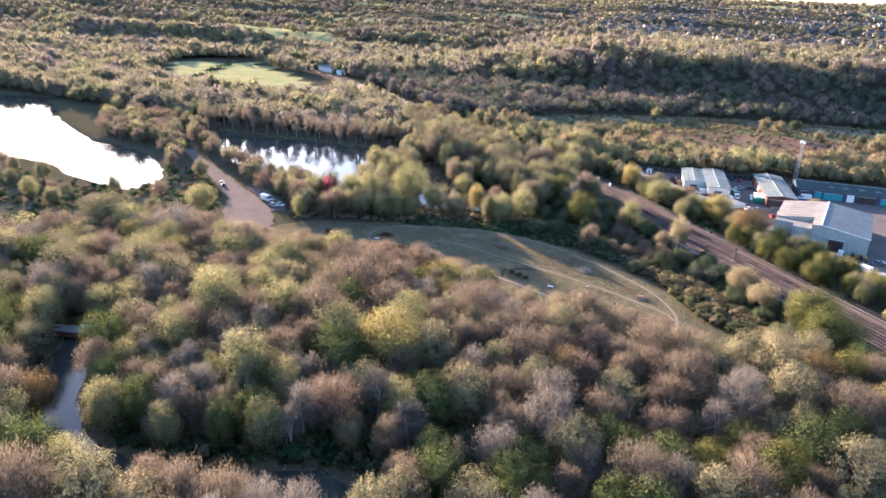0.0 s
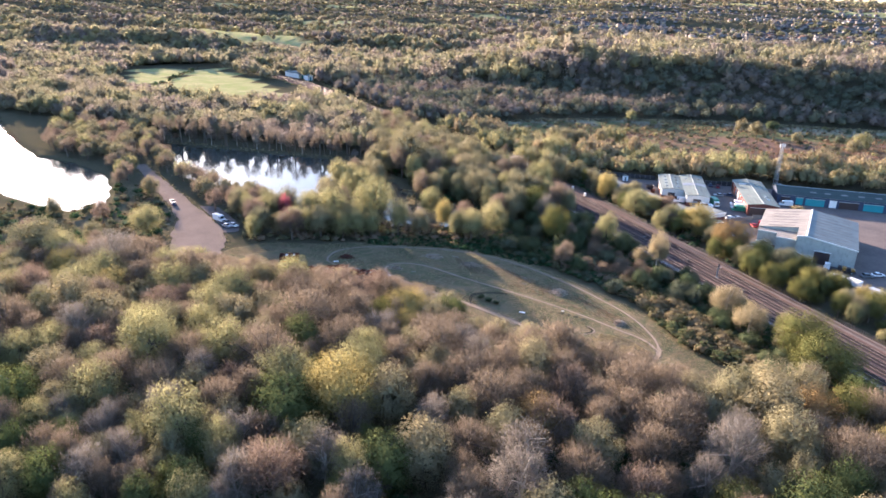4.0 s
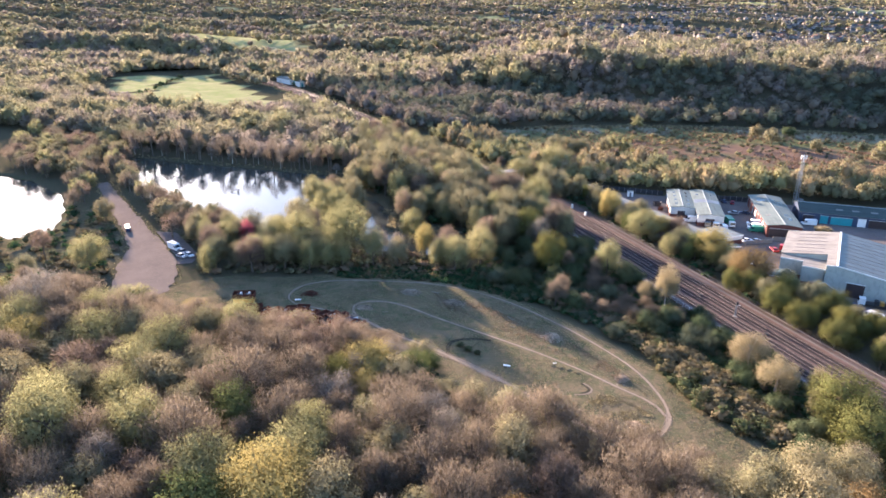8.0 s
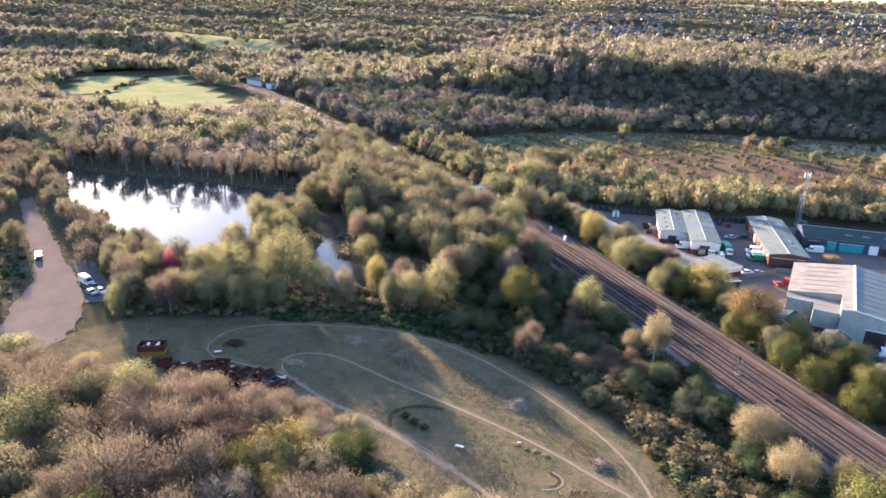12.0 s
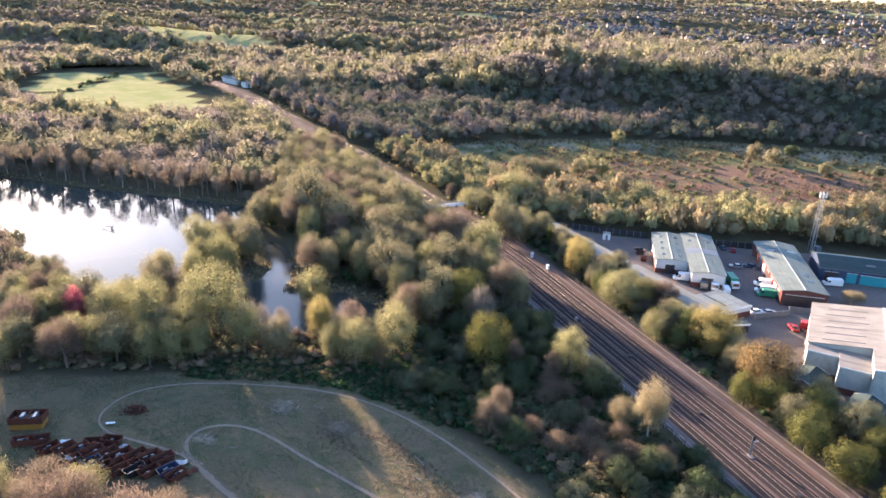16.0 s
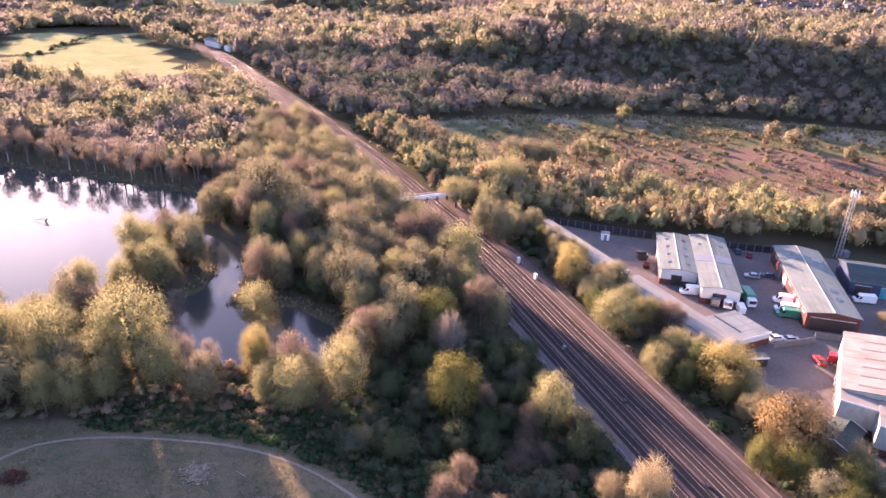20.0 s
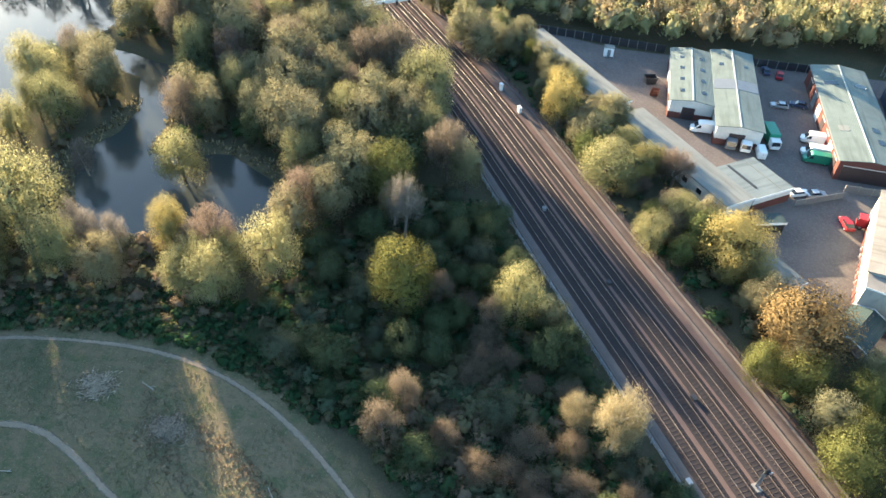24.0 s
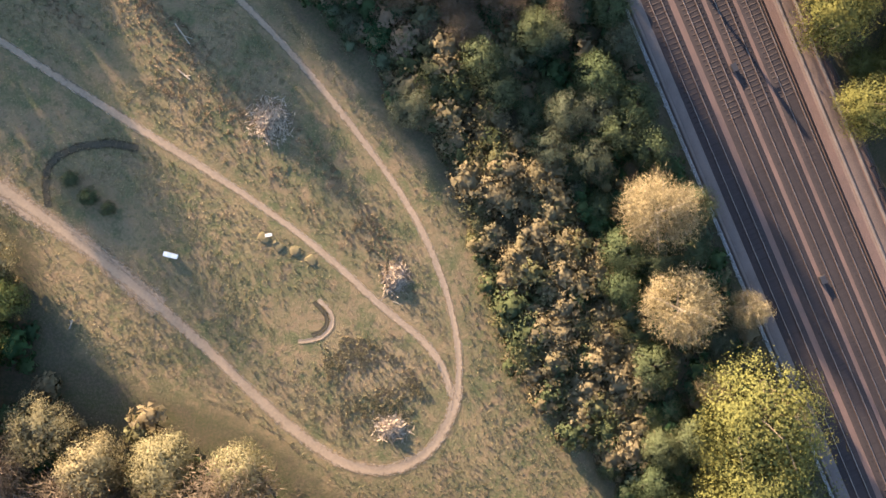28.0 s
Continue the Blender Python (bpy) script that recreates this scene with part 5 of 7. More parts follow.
# The wood runs on behind and beside the flight.
BEHIND = [(-190, -90), (130, -90), (142, -10), (92, 62), (60, 28), (-40, 24), (-100, 26), (-190, 50)]
stuff_wood("southern_wood", *scatter(BEHIND, 7.6, (4.4, 7.4), 55, 16), 56, 230, 0.12, FAR_WOOD, "mixed wood running on south of the river", 1.05)
EAST_BANK = [(118, 184), (134, 100), (176, 60), (215, 120), (195, 230), (165, 236)]
stuff_wood("eastern_wood", *scatter(EAST_BANK, 7.6, (4.2, 7.0), 57, 16), 58, 230, 0.12, FAR_WOOD, "mixed wood east of the railway", 1.05)


def far_country():
    rng = np.random.default_rng(51)
    n = 30000
    d = 880 + (4650 - 880) * rng.uniform(0, 1, n) ** 1.45
    a = rng.uniform(-0.95, 0.62, n)
    x, y = np.sin(a) * d, np.cos(a) * d
    town = step(-0.10, 0.04, a + 0.04 * wobble(x, y, 200)) * step(920, 1050, d) * (1 - step(2300, 3000, d))
    open_land = wobble(x, y, 230) > 0.62
    ok = (rng.uniform(0, 1, n) > town * 0.15) & ~(open_land & (rng.uniform(0, 1, n) < 0.85))
    x, y, d, town = x[ok], y[ok], d[ok], town[ok]
    r = rng.uniform(4.6, 9.0, len(x)) * (1 + 0.8 * step(1400, 3800, d)) * (1 - 0.38 * town)
    tone = np.clip(0.47 + 0.36 * wobble(x, y, 90) + rng.normal(size=len(x)) * 0.12, 0, 0.999)
    near = d < 1700
    stuff_wood("far_woods", x[near], y[near], r[near], tone[near], 52, 70, 0.12, FAR_WOOD, "distant woods fading towards the town", 0.9)
    stuff_wood("horizon_woods", x[~near], y[~near], r[~near], tone[~near], 53, 12, 0.26, FAR_WOOD, "woods and hedges far off to the horizon", 0.6)


far_country()
HEDGE = [(-408, 530), (-403, 535), (-452, 690), (-458, 685)]
undergrowth("field_hedge", HEDGE, 70, (1.6, 2.8), 58, "dark hedge dividing the bright pasture", skip=(FIELD, FIELD_WEST))


# ---- buildings ----
def shed(name, m, w, l, eaves, ridge, wall_mat, roof_mats, label, base=None, doors=(), lights=(), group="industrial sheds"):
    """A long gabled shed: x across, y along from its south end. doors: side, from, to, height, material. lights: side, along, across, length, width."""
    t = thing(name, m, label, "warehouse", group)
    wt = 0.22
    h = eaves
    bm = extrude([(0, 0), (w, 0), (w, h), (w / 2, ridge), (0, h)], 0, wt)
    part("gable_wall", bm, wall_mat, t)
    bm = extrude([(0, 0), (w, 0), (w, h), (w / 2, ridge), (0, h)], l - wt, l)
    part("gable_wall", bm, wall_mat, t)
    for x0 in (0, w - wt):
        part("side_wall", box(x0, x0 + wt, wt, l - wt, 0, h), wall_mat, t)
    if base:
        for x0, x1, y0, y1 in ((-0.05, w + 0.05, -0.06, 0.0), (-0.05, w + 0.05, l, l + 0.06), (-0.06, 0.0, 0, l), (w, w + 0.06, 0, l)):
            part("brick_plinth", box(x0, x1, y0, y1, 0, 1.6), base, t, "red brick plinth")
    over = 0.3
    slope = (ridge - h) / (w / 2)
    for k, (xa, xb) in enumerate(((-over, w / 2), (w + over, w / 2))):
        za = h - slope * over
        bm = extrude([(xa, za), (xb, ridge), (xb, ridge + 0.16), (xa, za + 0.16)], -over, l + over)
        r = part("roof", bm, roof_mats[k], t)
        for side, v, u, ln, wd in lights:
            if side == k:
                u0, u1 = (u, u + wd) if k == 0 else (w - u - wd, w - u)
                z0, z1 = (h + slope * u, h + slope * (u + wd)) if k == 0 else (h + slope * (u + wd), h + slope * u)
                bm = extrude([(u0, z0 + 0.165), (u1, z1 + 0.165), (u1, z1 + 0.22), (u0, z0 + 0.22)], v, v + ln)
                part("rooflight", bm, ROOF_WHITE if ln > 2.2 else GLASS, r, "pale rooflight" if ln > 2.2 else "dark rooflight")
    part("ridge_cap", extrude([(w / 2 - 0.3, ridge + 0.10), (w / 2, ridge + 0.24), (w / 2 + 0.3, ridge + 0.10), (w / 2, ridge + 0.17)], -over, l + over), RIDGE, t, "pale ridge capping")
    for x0 in (-over - 0.14, w + over):
        part("gutter", box(x0, x0 + 0.14, -over, l + over, h - slope * over - 0.12, h - slope * over + 0.05), GREY_PAINT, t)
    for side, a, b, z1, mat in doors:
        if side == "w":
            d = part("door", box(-0.07, 0.0, a, b, 0.05, z1), mat, t, "roller shutter door, dark panel where the front stands open")
            part("door_frame", box(-0.1, 0.0, a - 0.12, b + 0.12, z1, z1 + 0.14), CREAM, d)
        elif side == "e":
            d = part("door", box(w, w + 0.07, a, b, 0.05, z1), mat, t, "roller shutter door, dark panel where the front stands open")
            part("door_frame", box(w, w + 0.1, a - 0.12, b + 0.12, z1, z1 + 0.14), CREAM, d)
        else:
            d = part("door", box(a, b, -0.08, 0.0, 0.05, z1), mat, t, "roller shutter door, dark panel where the front stands open")
            part("door_frame", box(a - 0.12, b + 0.12, -0.11, 0.0, z1, z1 + 0.14), CREAM, d)
    return t


Z0 = 0.16
shed("warehouse", pose(27, 306, Z0), 10, 28, 4.6, 5.2, CREAM, (ROOF_GREEN, ROOF_GREEN), "grey-green roofed shed with white ridge and brick base", BRICK,
     [("w", 4, 7.5, 3.4, DARK_DOORWAY), ("s", 3, 6, 3.2, DARK_DOORWAY), ("w", 18, 21, 3.2, WHITE_PAINT)], [(k, v, 2.0, 1.4, 1.0) for k in (0, 1) for v in (4, 10, 16, 22)])
t_east = shed("warehouse", pose(37.3, 297, Z0), 10, 39, 4.7, 5.3, CREAM, (ROOF_GREEN, ROOF_GREEN), "grey-green twin shed with a dark patched roof band", BRICK, [("e", 12, 16, 3.4, DARK_DOORWAY), ("s", 3, 6.5, 3.4, DARK_DOORWAY)], [(0, 30, 1.5, 1.4, 1.0), (1, 30, 1.5, 1.4, 1.0)])
for k, xs in enumerate(((-0.2, 5.0), (5.0, 10.2))):
    z = (4.69, 5.3) if k == 0 else (5.3, 4.69)
    part("roof_patch", extrude([(xs[0], z[0] + 0.17), (xs[1], z[1] + 0.17), (xs[1], z[1] + 0.2), (xs[0], z[0] + 0.2)], 17.5, 22.5), GREY_PAINT, t_east, "dark replacement roof sheets")
shed("warehouse", pose(62.3, 290.3, Z0), 12.6, 44.5, 4.8, 5.6, BRICK, (ROOF_GREEN, ROOF_GREEN), "brick unit row with pale green-grey sheet roof", None,
     # The wide south panel is dark colour for the shade inside the open front.
     [("w", v, v + 3.2, 3.4, m) for v, m in ((2, DARK_DOORWAY), (7, WHITE_PAINT), (12, RED_PAINT), (18, DARK_DOORWAY), (24, WHITE_PAINT), (30, GREY_PAINT), (37, DARK_DOORWAY))] + [("s", 1, 11.6, 3.6, DARK_DOORWAY)],
     [(0, 34, 1.5, 2.0, 3.2), (1, 34, 1.0, 2.0, 3.2), (0, 12, 1.6, 2.4, 2.0), (1, 8, 2.2, 2.0, 1.4), (1, 13, 2.5, 2.0, 1.4)])
shed("warehouse", pose(80.3, 331.5, Z0, 0, 0, -93), 15.5, 60, 4.4, 6.6, BLUE_PAINT, (ROOF_SLATE, ROOF_SLATE), "long slate-blue workshop with teal shop fronts", None,
     [("e", 1.5, 5.5, 3.2, DARK_DOORWAY), ("e", 8, 11, 3.4, TEAL_PAINT), ("e", 12, 20, 3.2, TEAL_PAINT), ("e", 22, 25, 3.4, WHITE_PAINT), ("e", 26, 34, 3.2, DARK_DOORWAY), ("e", 36, 44, 3.2, TEAL_PAINT)],
     [(1, v, 3.0, 2.6, 1.0) for v in (14, 20, 27, 34, 41, 48)])


def flat_block(name, m, w, l, h, wall_mat, roof_mat, label, base=None, strips=()):
    """A flat-roofed block with a parapet, x across and y along."""
    t = thing(name, m, label, "building", "low buildings")
    for x0, x1, y0, y1 in ((0, w, 0, 0.25), (0, w, l - 0.25, l), (0, 0.25, 0.25, l - 0.25), (w - 0.25, w, 0.25, l - 0.25)):
        part("wall", box(x0, x1, y0, y1, 0, h), wall_mat, t)
    r = part("roof", box(-0.15, w + 0.15, -0.15, l + 0.15, h, h + 0.18, 0.03), roof_mat, t)
    for x0, x1, y0, y1, mat in strips:
        part("roof_strip", box(x0, x1, y0, y1, h + 0.18, h + 0.26), mat, r)
    part("fascia", box(-0.2, w + 0.2, -0.2, -0.15, h - 0.25, h + 0.22), WHITE_PAINT, t)
    if base:
        part("brick_plinth", box(-0.04, w + 0.04, -0.05, 0.0, 0, 1.8), base, t, "red brick plinth")
        part("brick_plinth", box(-0.05, 0.0, -0.04, l, 0, 1.8), base, t, "red brick plinth")
    for n, v in enumerate(np.arange(2.5, l - 2, 4.5)):
        wn_ = part("window", box(-0.06, 0.0, v, v + 1.4, 1.2, 2.4), GLASS, t)
        part("window_frame", box(-0.09, 0.0, v - 0.08, v + 1.48, 2.4, 2.5), WHITE_PAINT, wn_)
    return t


ROW = math.degrees(math.atan2(-0.785, 0.62))
# Local y runs back along the row, so each block starts at its south end.
flat_block("low_building", Matrix.Translation((12.4, 300.3, Z0)) @ Matrix.Rotation(radians(ROW + 90), 4, "Z") @ Matrix.Translation((-0.0, 0, 0)), 7.0, 42, 3.4, CREAM, ROOF_WHITE, "long white-roofed workshop row beside the railway trees")
flat_block("low_building", Matrix.Translation((38.2, 268.6, Z0)) @ Matrix.Rotation(radians(ROW + 90), 4, "Z"), 7.0, 37, 3.4, CREAM, ROOF_WHITE, "long white-roofed workshop row with pale walls")
flat_block("low_building", Matrix.Translation((43.8, 272.8, Z0)) @ Matrix.Rotation(radians(ROW + 90), 4, "Z"), 10.2, 11.5, 3.3, CREAM, ROOF_PALE, "flat-roofed brick annex with pale stained roof", BRICK, [(2.6, 3.2, 2.5, 11.2, DARK_METAL), (7.4, 7.6, 0.5, 11, ROOF_WHITE)])
flat_block("storage_hut", Matrix.Translation((44.0, 266.0, Z0)) @ Matrix.Rotation(radians(20), 4, "Z"), 6.0, 2.8, 2.4, DARK_METAL, ROOF_SLATE, "dark metal storage hut beside the annex")
flat_block("lean_to", Matrix.Translation((47.3, 248.4, Z0)) @ Matrix.Rotation(radians(ROW + 90), 4, "Z"), 5.0, 15.0, 2.4, CREAM, ROOF_WHITE, "low white-roofed lean-to along the yard edge")


def tent_roof(m, w, l, h, ridge, label):
    t = thing("open_shelter", m, label, "shelter", "open shelters")
    for x in (0.1, w - 0.1):
        for y in (0.1, l / 2, l - 0.1):
            part("post", box(x - 0.08, x + 0.08, y - 0.08, y + 0.08, 0, h), STEEL, t)
    for xa, xb in ((-0.2, w / 2), (w + 0.2, w / 2)):
        part("roof", extrude([(xa, h), (xb, ridge), (xb, ridge + 0.1), (xa, h + 0.1)], -0.2, l + 0.2), ROOF_SLATE, t)
    for y in (-0.3, l + 0.2):
        part("barge_board", extrude([(-0.25, h), (w / 2, ridge), (w + 0.25, h), (w + 0.25, h + 0.2), (w / 2, ridge + 0.22), (-0.25, h + 0.2)], y, y + 0.1), WHITE_PAINT, t, "white barge board")


tent_roof(pose(53.5, 240.5, Z0, 0, 0, -33), 6.0, 9.0, 2.2, 3.4, "dark green roofed shelter with white edges")
tent_roof(pose(61.5, 229, Z0, 0, 0, -33), 6.5, 10.0, 2.2, 3.6, "dark green-grey roofed shelter with white edges")


def big_hall():
    """The largest hall: its long axis leans sixteen degrees off the row."""
    t = thing("warehouse", Matrix.Translation((56.6, 241.0, Z0)) @ Matrix.Rotation(radians(-16), 4, "Z"), "large pale clad hall with stained and blue-grey roof slopes", "warehouse", "industrial sheds")
    w, l, h, ridge, wt = 33.0, 38.0, 7.0, 9.4, 0.25
    part("gable_wall", extrude([(13.5, 0), (w, 0), (w, h), (w / 2, ridge), (13.5, h + (ridge - h) * 13.5 / 16.5)], 0, wt), CLAD_PALE, t)
    part("gable_wall", extrude([(0, 0), (w, 0), (w, h), (w / 2, ridge), (0, h)], l - wt, l), CLAD_PALE, t)
    part("side_wall", box(0, wt, 11.5, l - wt, 0, h), CLAD_PALE, t)
    part("side_wall", box(w - wt, w, wt, l - wt, 0, h), CLAD_PALE, t)
    part("inner_wall", box(13.5, 13.5 + wt, 0, 11.5, 0, h + 1.7), CLAD_PALE, t)
    part("inner_wall", extrude([(0, 0), (13.5, 0), (13.5, h + (ridge - h) * 13.5 / 16.5), (0, h)], 11.5, 11.5 + wt), CLAD_PALE, t)
    s = (ridge - h) / 16.5
    part("roof", extrude([(-0.3, h - 0.3 * s), (13.4, h + 13.4 * s), (13.4, h + 13.4 * s + 0.18), (-0.3, h - 0.3 * s + 0.18)], 11.3, l + 0.3), ROOF_TAN, t, "tan stained sheet roof")
    part("roof", extrude([(13.4, h + 13.4 * s), (16.5, ridge), (16.5, ridge + 0.18), (13.4, h + 13.4 * s + 0.18)], -0.3, l + 0.3), ROOF_TAN, t, "tan stained sheet roof")
    east = part("roof", extrude([(16.5, ridge), (w + 0.3, h - 0.3 * s), (w + 0.3, h - 0.3 * s + 0.18), (16.5, ridge + 0.18)], -0.3, l + 0.3), ROOF_PALE, t, "pale blue-grey sheet roof")
    part("ridge_cap", box(16.2, 16.8, -0.35, l + 0.35, ridge + 0.12, ridge + 0.28), WHITE_PAINT, t, "white ridge capping")
    rng = random.Random(5)
    for k in range(9):
        y = 3 + k * 3.9
        part("rooflight", extrude([(18.5, ridge - 2 * s + 0.19), (31, ridge - 14.5 * s + 0.19), (31, ridge - 14.5 * s + 0.24), (18.5, ridge - 2 * s + 0.24)], y, y + 0.8), ROOF_WHITE, east, "pale rooflight strip")
    for k in range(6):
        y, x = 13.5 + k * 4.1, rng.uniform(1, 4)
        part("rooflight", extrude([(x, h + x * s + 0.19), (x + 9, h + (x + 9) * s + 0.19), (x + 9, h + (x + 9) * s + 0.24), (x, h + x * s + 0.24)], y, y + 0.5), TILE_GREY, t, "dark stained roof sheet")
    for x0, x1, y0, y1, hh in ((0.1, 7.0, 7.5, 11.4, 6.6), (6.9, 13.4, 2.0, 11.4, 6.8)):
        ann = part("annex_block", box(x0, x1, y0, y1, 1.7, hh), CLAD_PALE, t, "pale clad annex block")
        part("annex_roof", box(x0 - 0.1, x1 + 0.1, y0 - 0.1, y1, hh, hh + 0.15), ROOF_TAN, ann)
        part("annex_trim", box(x0 - 0.12, x1 + 0.12, y0 - 0.14, y0 - 0.1, hh - 0.1, hh + 0.2), WHITE_PAINT, ann)
        part("brick_base", box(x0 - 0.03, x1 + 0.03, y0 - 0.03, y1, 0, 1.7), BRICK, ann, "red brick base")
    part("brick_plinth", box(-0.05, 0.0, 11.5, l, 0, 1.7), BRICK, t, "red brick plinth")
    # Flat panel, coloured dark for the unlit inside of the open door.
    d = part("loading_door", box(20, 25, -0.1, 0.0, 0, 4.6), DARK_DOORWAY, t, "open loading door, its dark inside painted on a panel")
    part("door_frame", box(19.8, 25.2, -0.14, 0.0, 4.6, 4.8), WHITE_PAINT, d)
    part("barge_board", extrude([(13.4, h + 13.4 * s), (16.5, ridge), (w + 0.3, h - 0.3 * s), (w + 0.3, h - 0.3 * s + 0.3), (16.5, ridge + 0.3), (13.4, h + 13.4 * s + 0.3)], -0.42, -0.3), WHITE_PAINT, t, "white barge board")


big_hall()


def radio_mast(x, y, h):
    t = thing("radio_mast", pose(x, y, Z0, 0, 0, 20), "tall grey lattice phone mast with white panel antennas", "mast")
    a, b = 0.75, 0.45
    corners = [(-1, -1), (1, -1), (1, 1), (-1, 1)]
    for cx_, cy_ in corners:
        part("mast_leg", rod((cx_ * a, cy_ * a, 0), (cx_ * b, cy_ * b, h), 0.08, 6), STEEL, t)
    for k in range(14):
        z = h * k / 14
        f0, f1 = a + (b - a) * k / 14, a + (b - a) * (k + 1) / 14
        bm = bmesh.new()
        for n in range(4):
            p, q = corners[n], corners[(n + 1) % 4]
            rod((p[0] * f0, p[1] * f0, z), (q[0] * f1, q[1] * f1, z + h / 14), 0.04, 4, bm)
        part("lattice_brace", bm, STEEL, t)
    for n in range(6):
        an = n * math.pi / 3
        part("panel_antenna", box(-0.16, 0.16, -0.1, 0.1, -1.0, 1.0, 0.03), WHITE_PAINT, t, "white panel antenna").matrix_basis = Matrix.Translation((math.cos(an) * 1.2, math.sin(an) * 1.2, h - 0.5)) @ Matrix.Rotation(an - math.pi / 2, 4, "Z")
    part("head_frame", rod((-1.3, 0, h - 0.4), (1.3, 0, h - 0.4), 0.06), STEEL, t)
    part("head_frame", rod((0, -1.3, h - 0.4), (0, 1.3, h - 0.4), 0.06), STEEL, t)
    part("equipment_cabin", box(1.5, 3.5, -1, 1, 0, 2.2, 0.04), GREY_PAINT, t)


radio_mast(84, 344.5, 22)


# ---- vehicles ----
def wheels(t, xs, half, r):
    for x in xs:
        for s in (-1, 1):
            w = part("wheel", rod((x, s * (half - 0.22), r), (x, s * half, r), r, 14), BLACK_RUBBER, t)
            part("rim", rod((x, s * half, r), (x, s * (half + 0.015), r), r * 0.6, 10), SILVER_PAINT, w)


def van(x, y, turn, paint, label, size=1.0, z=Z0 + 0.004):
    t = thing("van", pose(x, y, z, 0, 0, turn), label, "van", "parked vans")
    body = part("body", extrude([(-2.9, 0.35), (2.55, 0.35), (2.95, 0.5), (2.95, 1.05), (2.2, 1.25), (1.55, 2.2), (1.2, 2.45), (-2.8, 2.5), (-2.95, 2.3)], -1.0, 1.0, 0.07), paint, t)
    part("windscreen", extrude([(2.17, 1.33), (1.57, 2.14), (1.62, 2.16), (2.22, 1.35)], -0.82, 0.82), GLASS, t)
    for s in (-1, 1):
        part("side_window", extrude([(1.0, 1.35), (1.95, 1.35), (1.45, 2.05), (1.0, 2.05)], s * 1.0 - 0.015, s * 1.0 + 0.015), GLASS, t)
        part("mirror", box(1.75, 1.9, s * 1.12 - 0.1, s * 1.12 + 0.1, 1.3, 1.6), DARK_METAL, t)
        part("headlight", box(2.86, 2.99, s * 0.75 - 0.15, s * 0.75 + 0.15, 0.8, 1.0), GLASS, t)
    part("bumper", box(2.8, 3.02, -0.95, 0.95, 0.3, 0.55, 0.04), DARK_METAL, t)
    part("rear_door_seam", box(-2.985, -2.955, -0.015, 0.015, 0.6, 2.3), DARK_METAL, body)
    wheels(t, (-1.9, 2.0), 0.98, 0.36)
    t.scale = (size, size, size)
    return t


def car(x, y, turn, paint, label, z=Z0 + 0.004):
    t = thing("car", pose(x, y, z, 0, 0, turn), label, "car", "parked cars")
    part("body", extrude([(-2.1, 0.3), (2.1, 0.3), (2.2, 0.55), (2.1, 0.8), (1.1, 0.95), (-1.9, 0.98), (-2.15, 0.8)], -0.88, 0.88, 0.06), paint, t)
    part("cabin", extrude([(1.0, 0.95), (0.35, 1.4), (-1.2, 1.43), (-1.85, 0.97)], -0.76, 0.76, 0.05), GLASS, t, "dark glazed cabin")
    part("roof", box(-1.15, 0.3, -0.68, 0.68, 1.41, 1.47, 0.02), paint, t)
    for s in (-1, 1):
        part("headlight", box(2.05, 2.17, s * 0.6 - 0.18, s * 0.6 + 0.18, 0.6, 0.75), WHITE_PAINT, t)
        part("tail_light", box(-2.16, -2.08, s * 0.65 - 0.14, s * 0.65 + 0.14, 0.65, 0.8), RED_PAINT, t)
    wheels(t, (-1.3, 1.35), 0.88, 0.32)
    return t


def lorry(x, y, turn, cab_paint, body_mat, label, l=6.0, h=2.6, flat=False, z=Z0 + 0.004):
    t = thing("lorry", pose(x, y, z, 0, 0, turn), label, "lorry", "parked lorries")
    part("cab", extrude([(0.1, 0.5), (1.9, 0.5), (2.0, 1.3), (1.75, 2.5), (0.1, 2.6)], -1.1, 1.1, 0.06), cab_paint, t)
    part("windscreen", extrude([(1.97, 1.4), (1.78, 2.3), (1.83, 2.3), (2.02, 1.4)], -0.95, 0.95), GLASS, t)
    part("chassis", box(-l, 1.6, -0.5, 0.5, 0.5, 0.8), DARK_METAL, t)
    if flat:
        part("flatbed", box(-l, 0.0, -1.15, 1.15, 0.85, 1.0), body_mat, t)
        part("headboard", box(-0.1, 0.0, -1.15, 1.15, 1.0, 1.9), body_mat, t)
        rng = random.Random(int(x))
        for k in range(4):
            part("load", box(-l + 0.3 + k * 1.4, -l + 1.4 + k * 1.4, -0.9, 0.9, 1.0, 1.0 + rng.uniform(0.5, 1.3), 0.05), DARK_METAL if k % 2 else YELLOW_PAINT, t)
    else:
        part("cargo_body", box(-l, 0.0, -1.2, 1.2, 0.85, 0.85 + h, 0.04), body_mat, t)
    wheels(t, (-l + 1.2, 1.0), 1.1, 0.46)
    return t


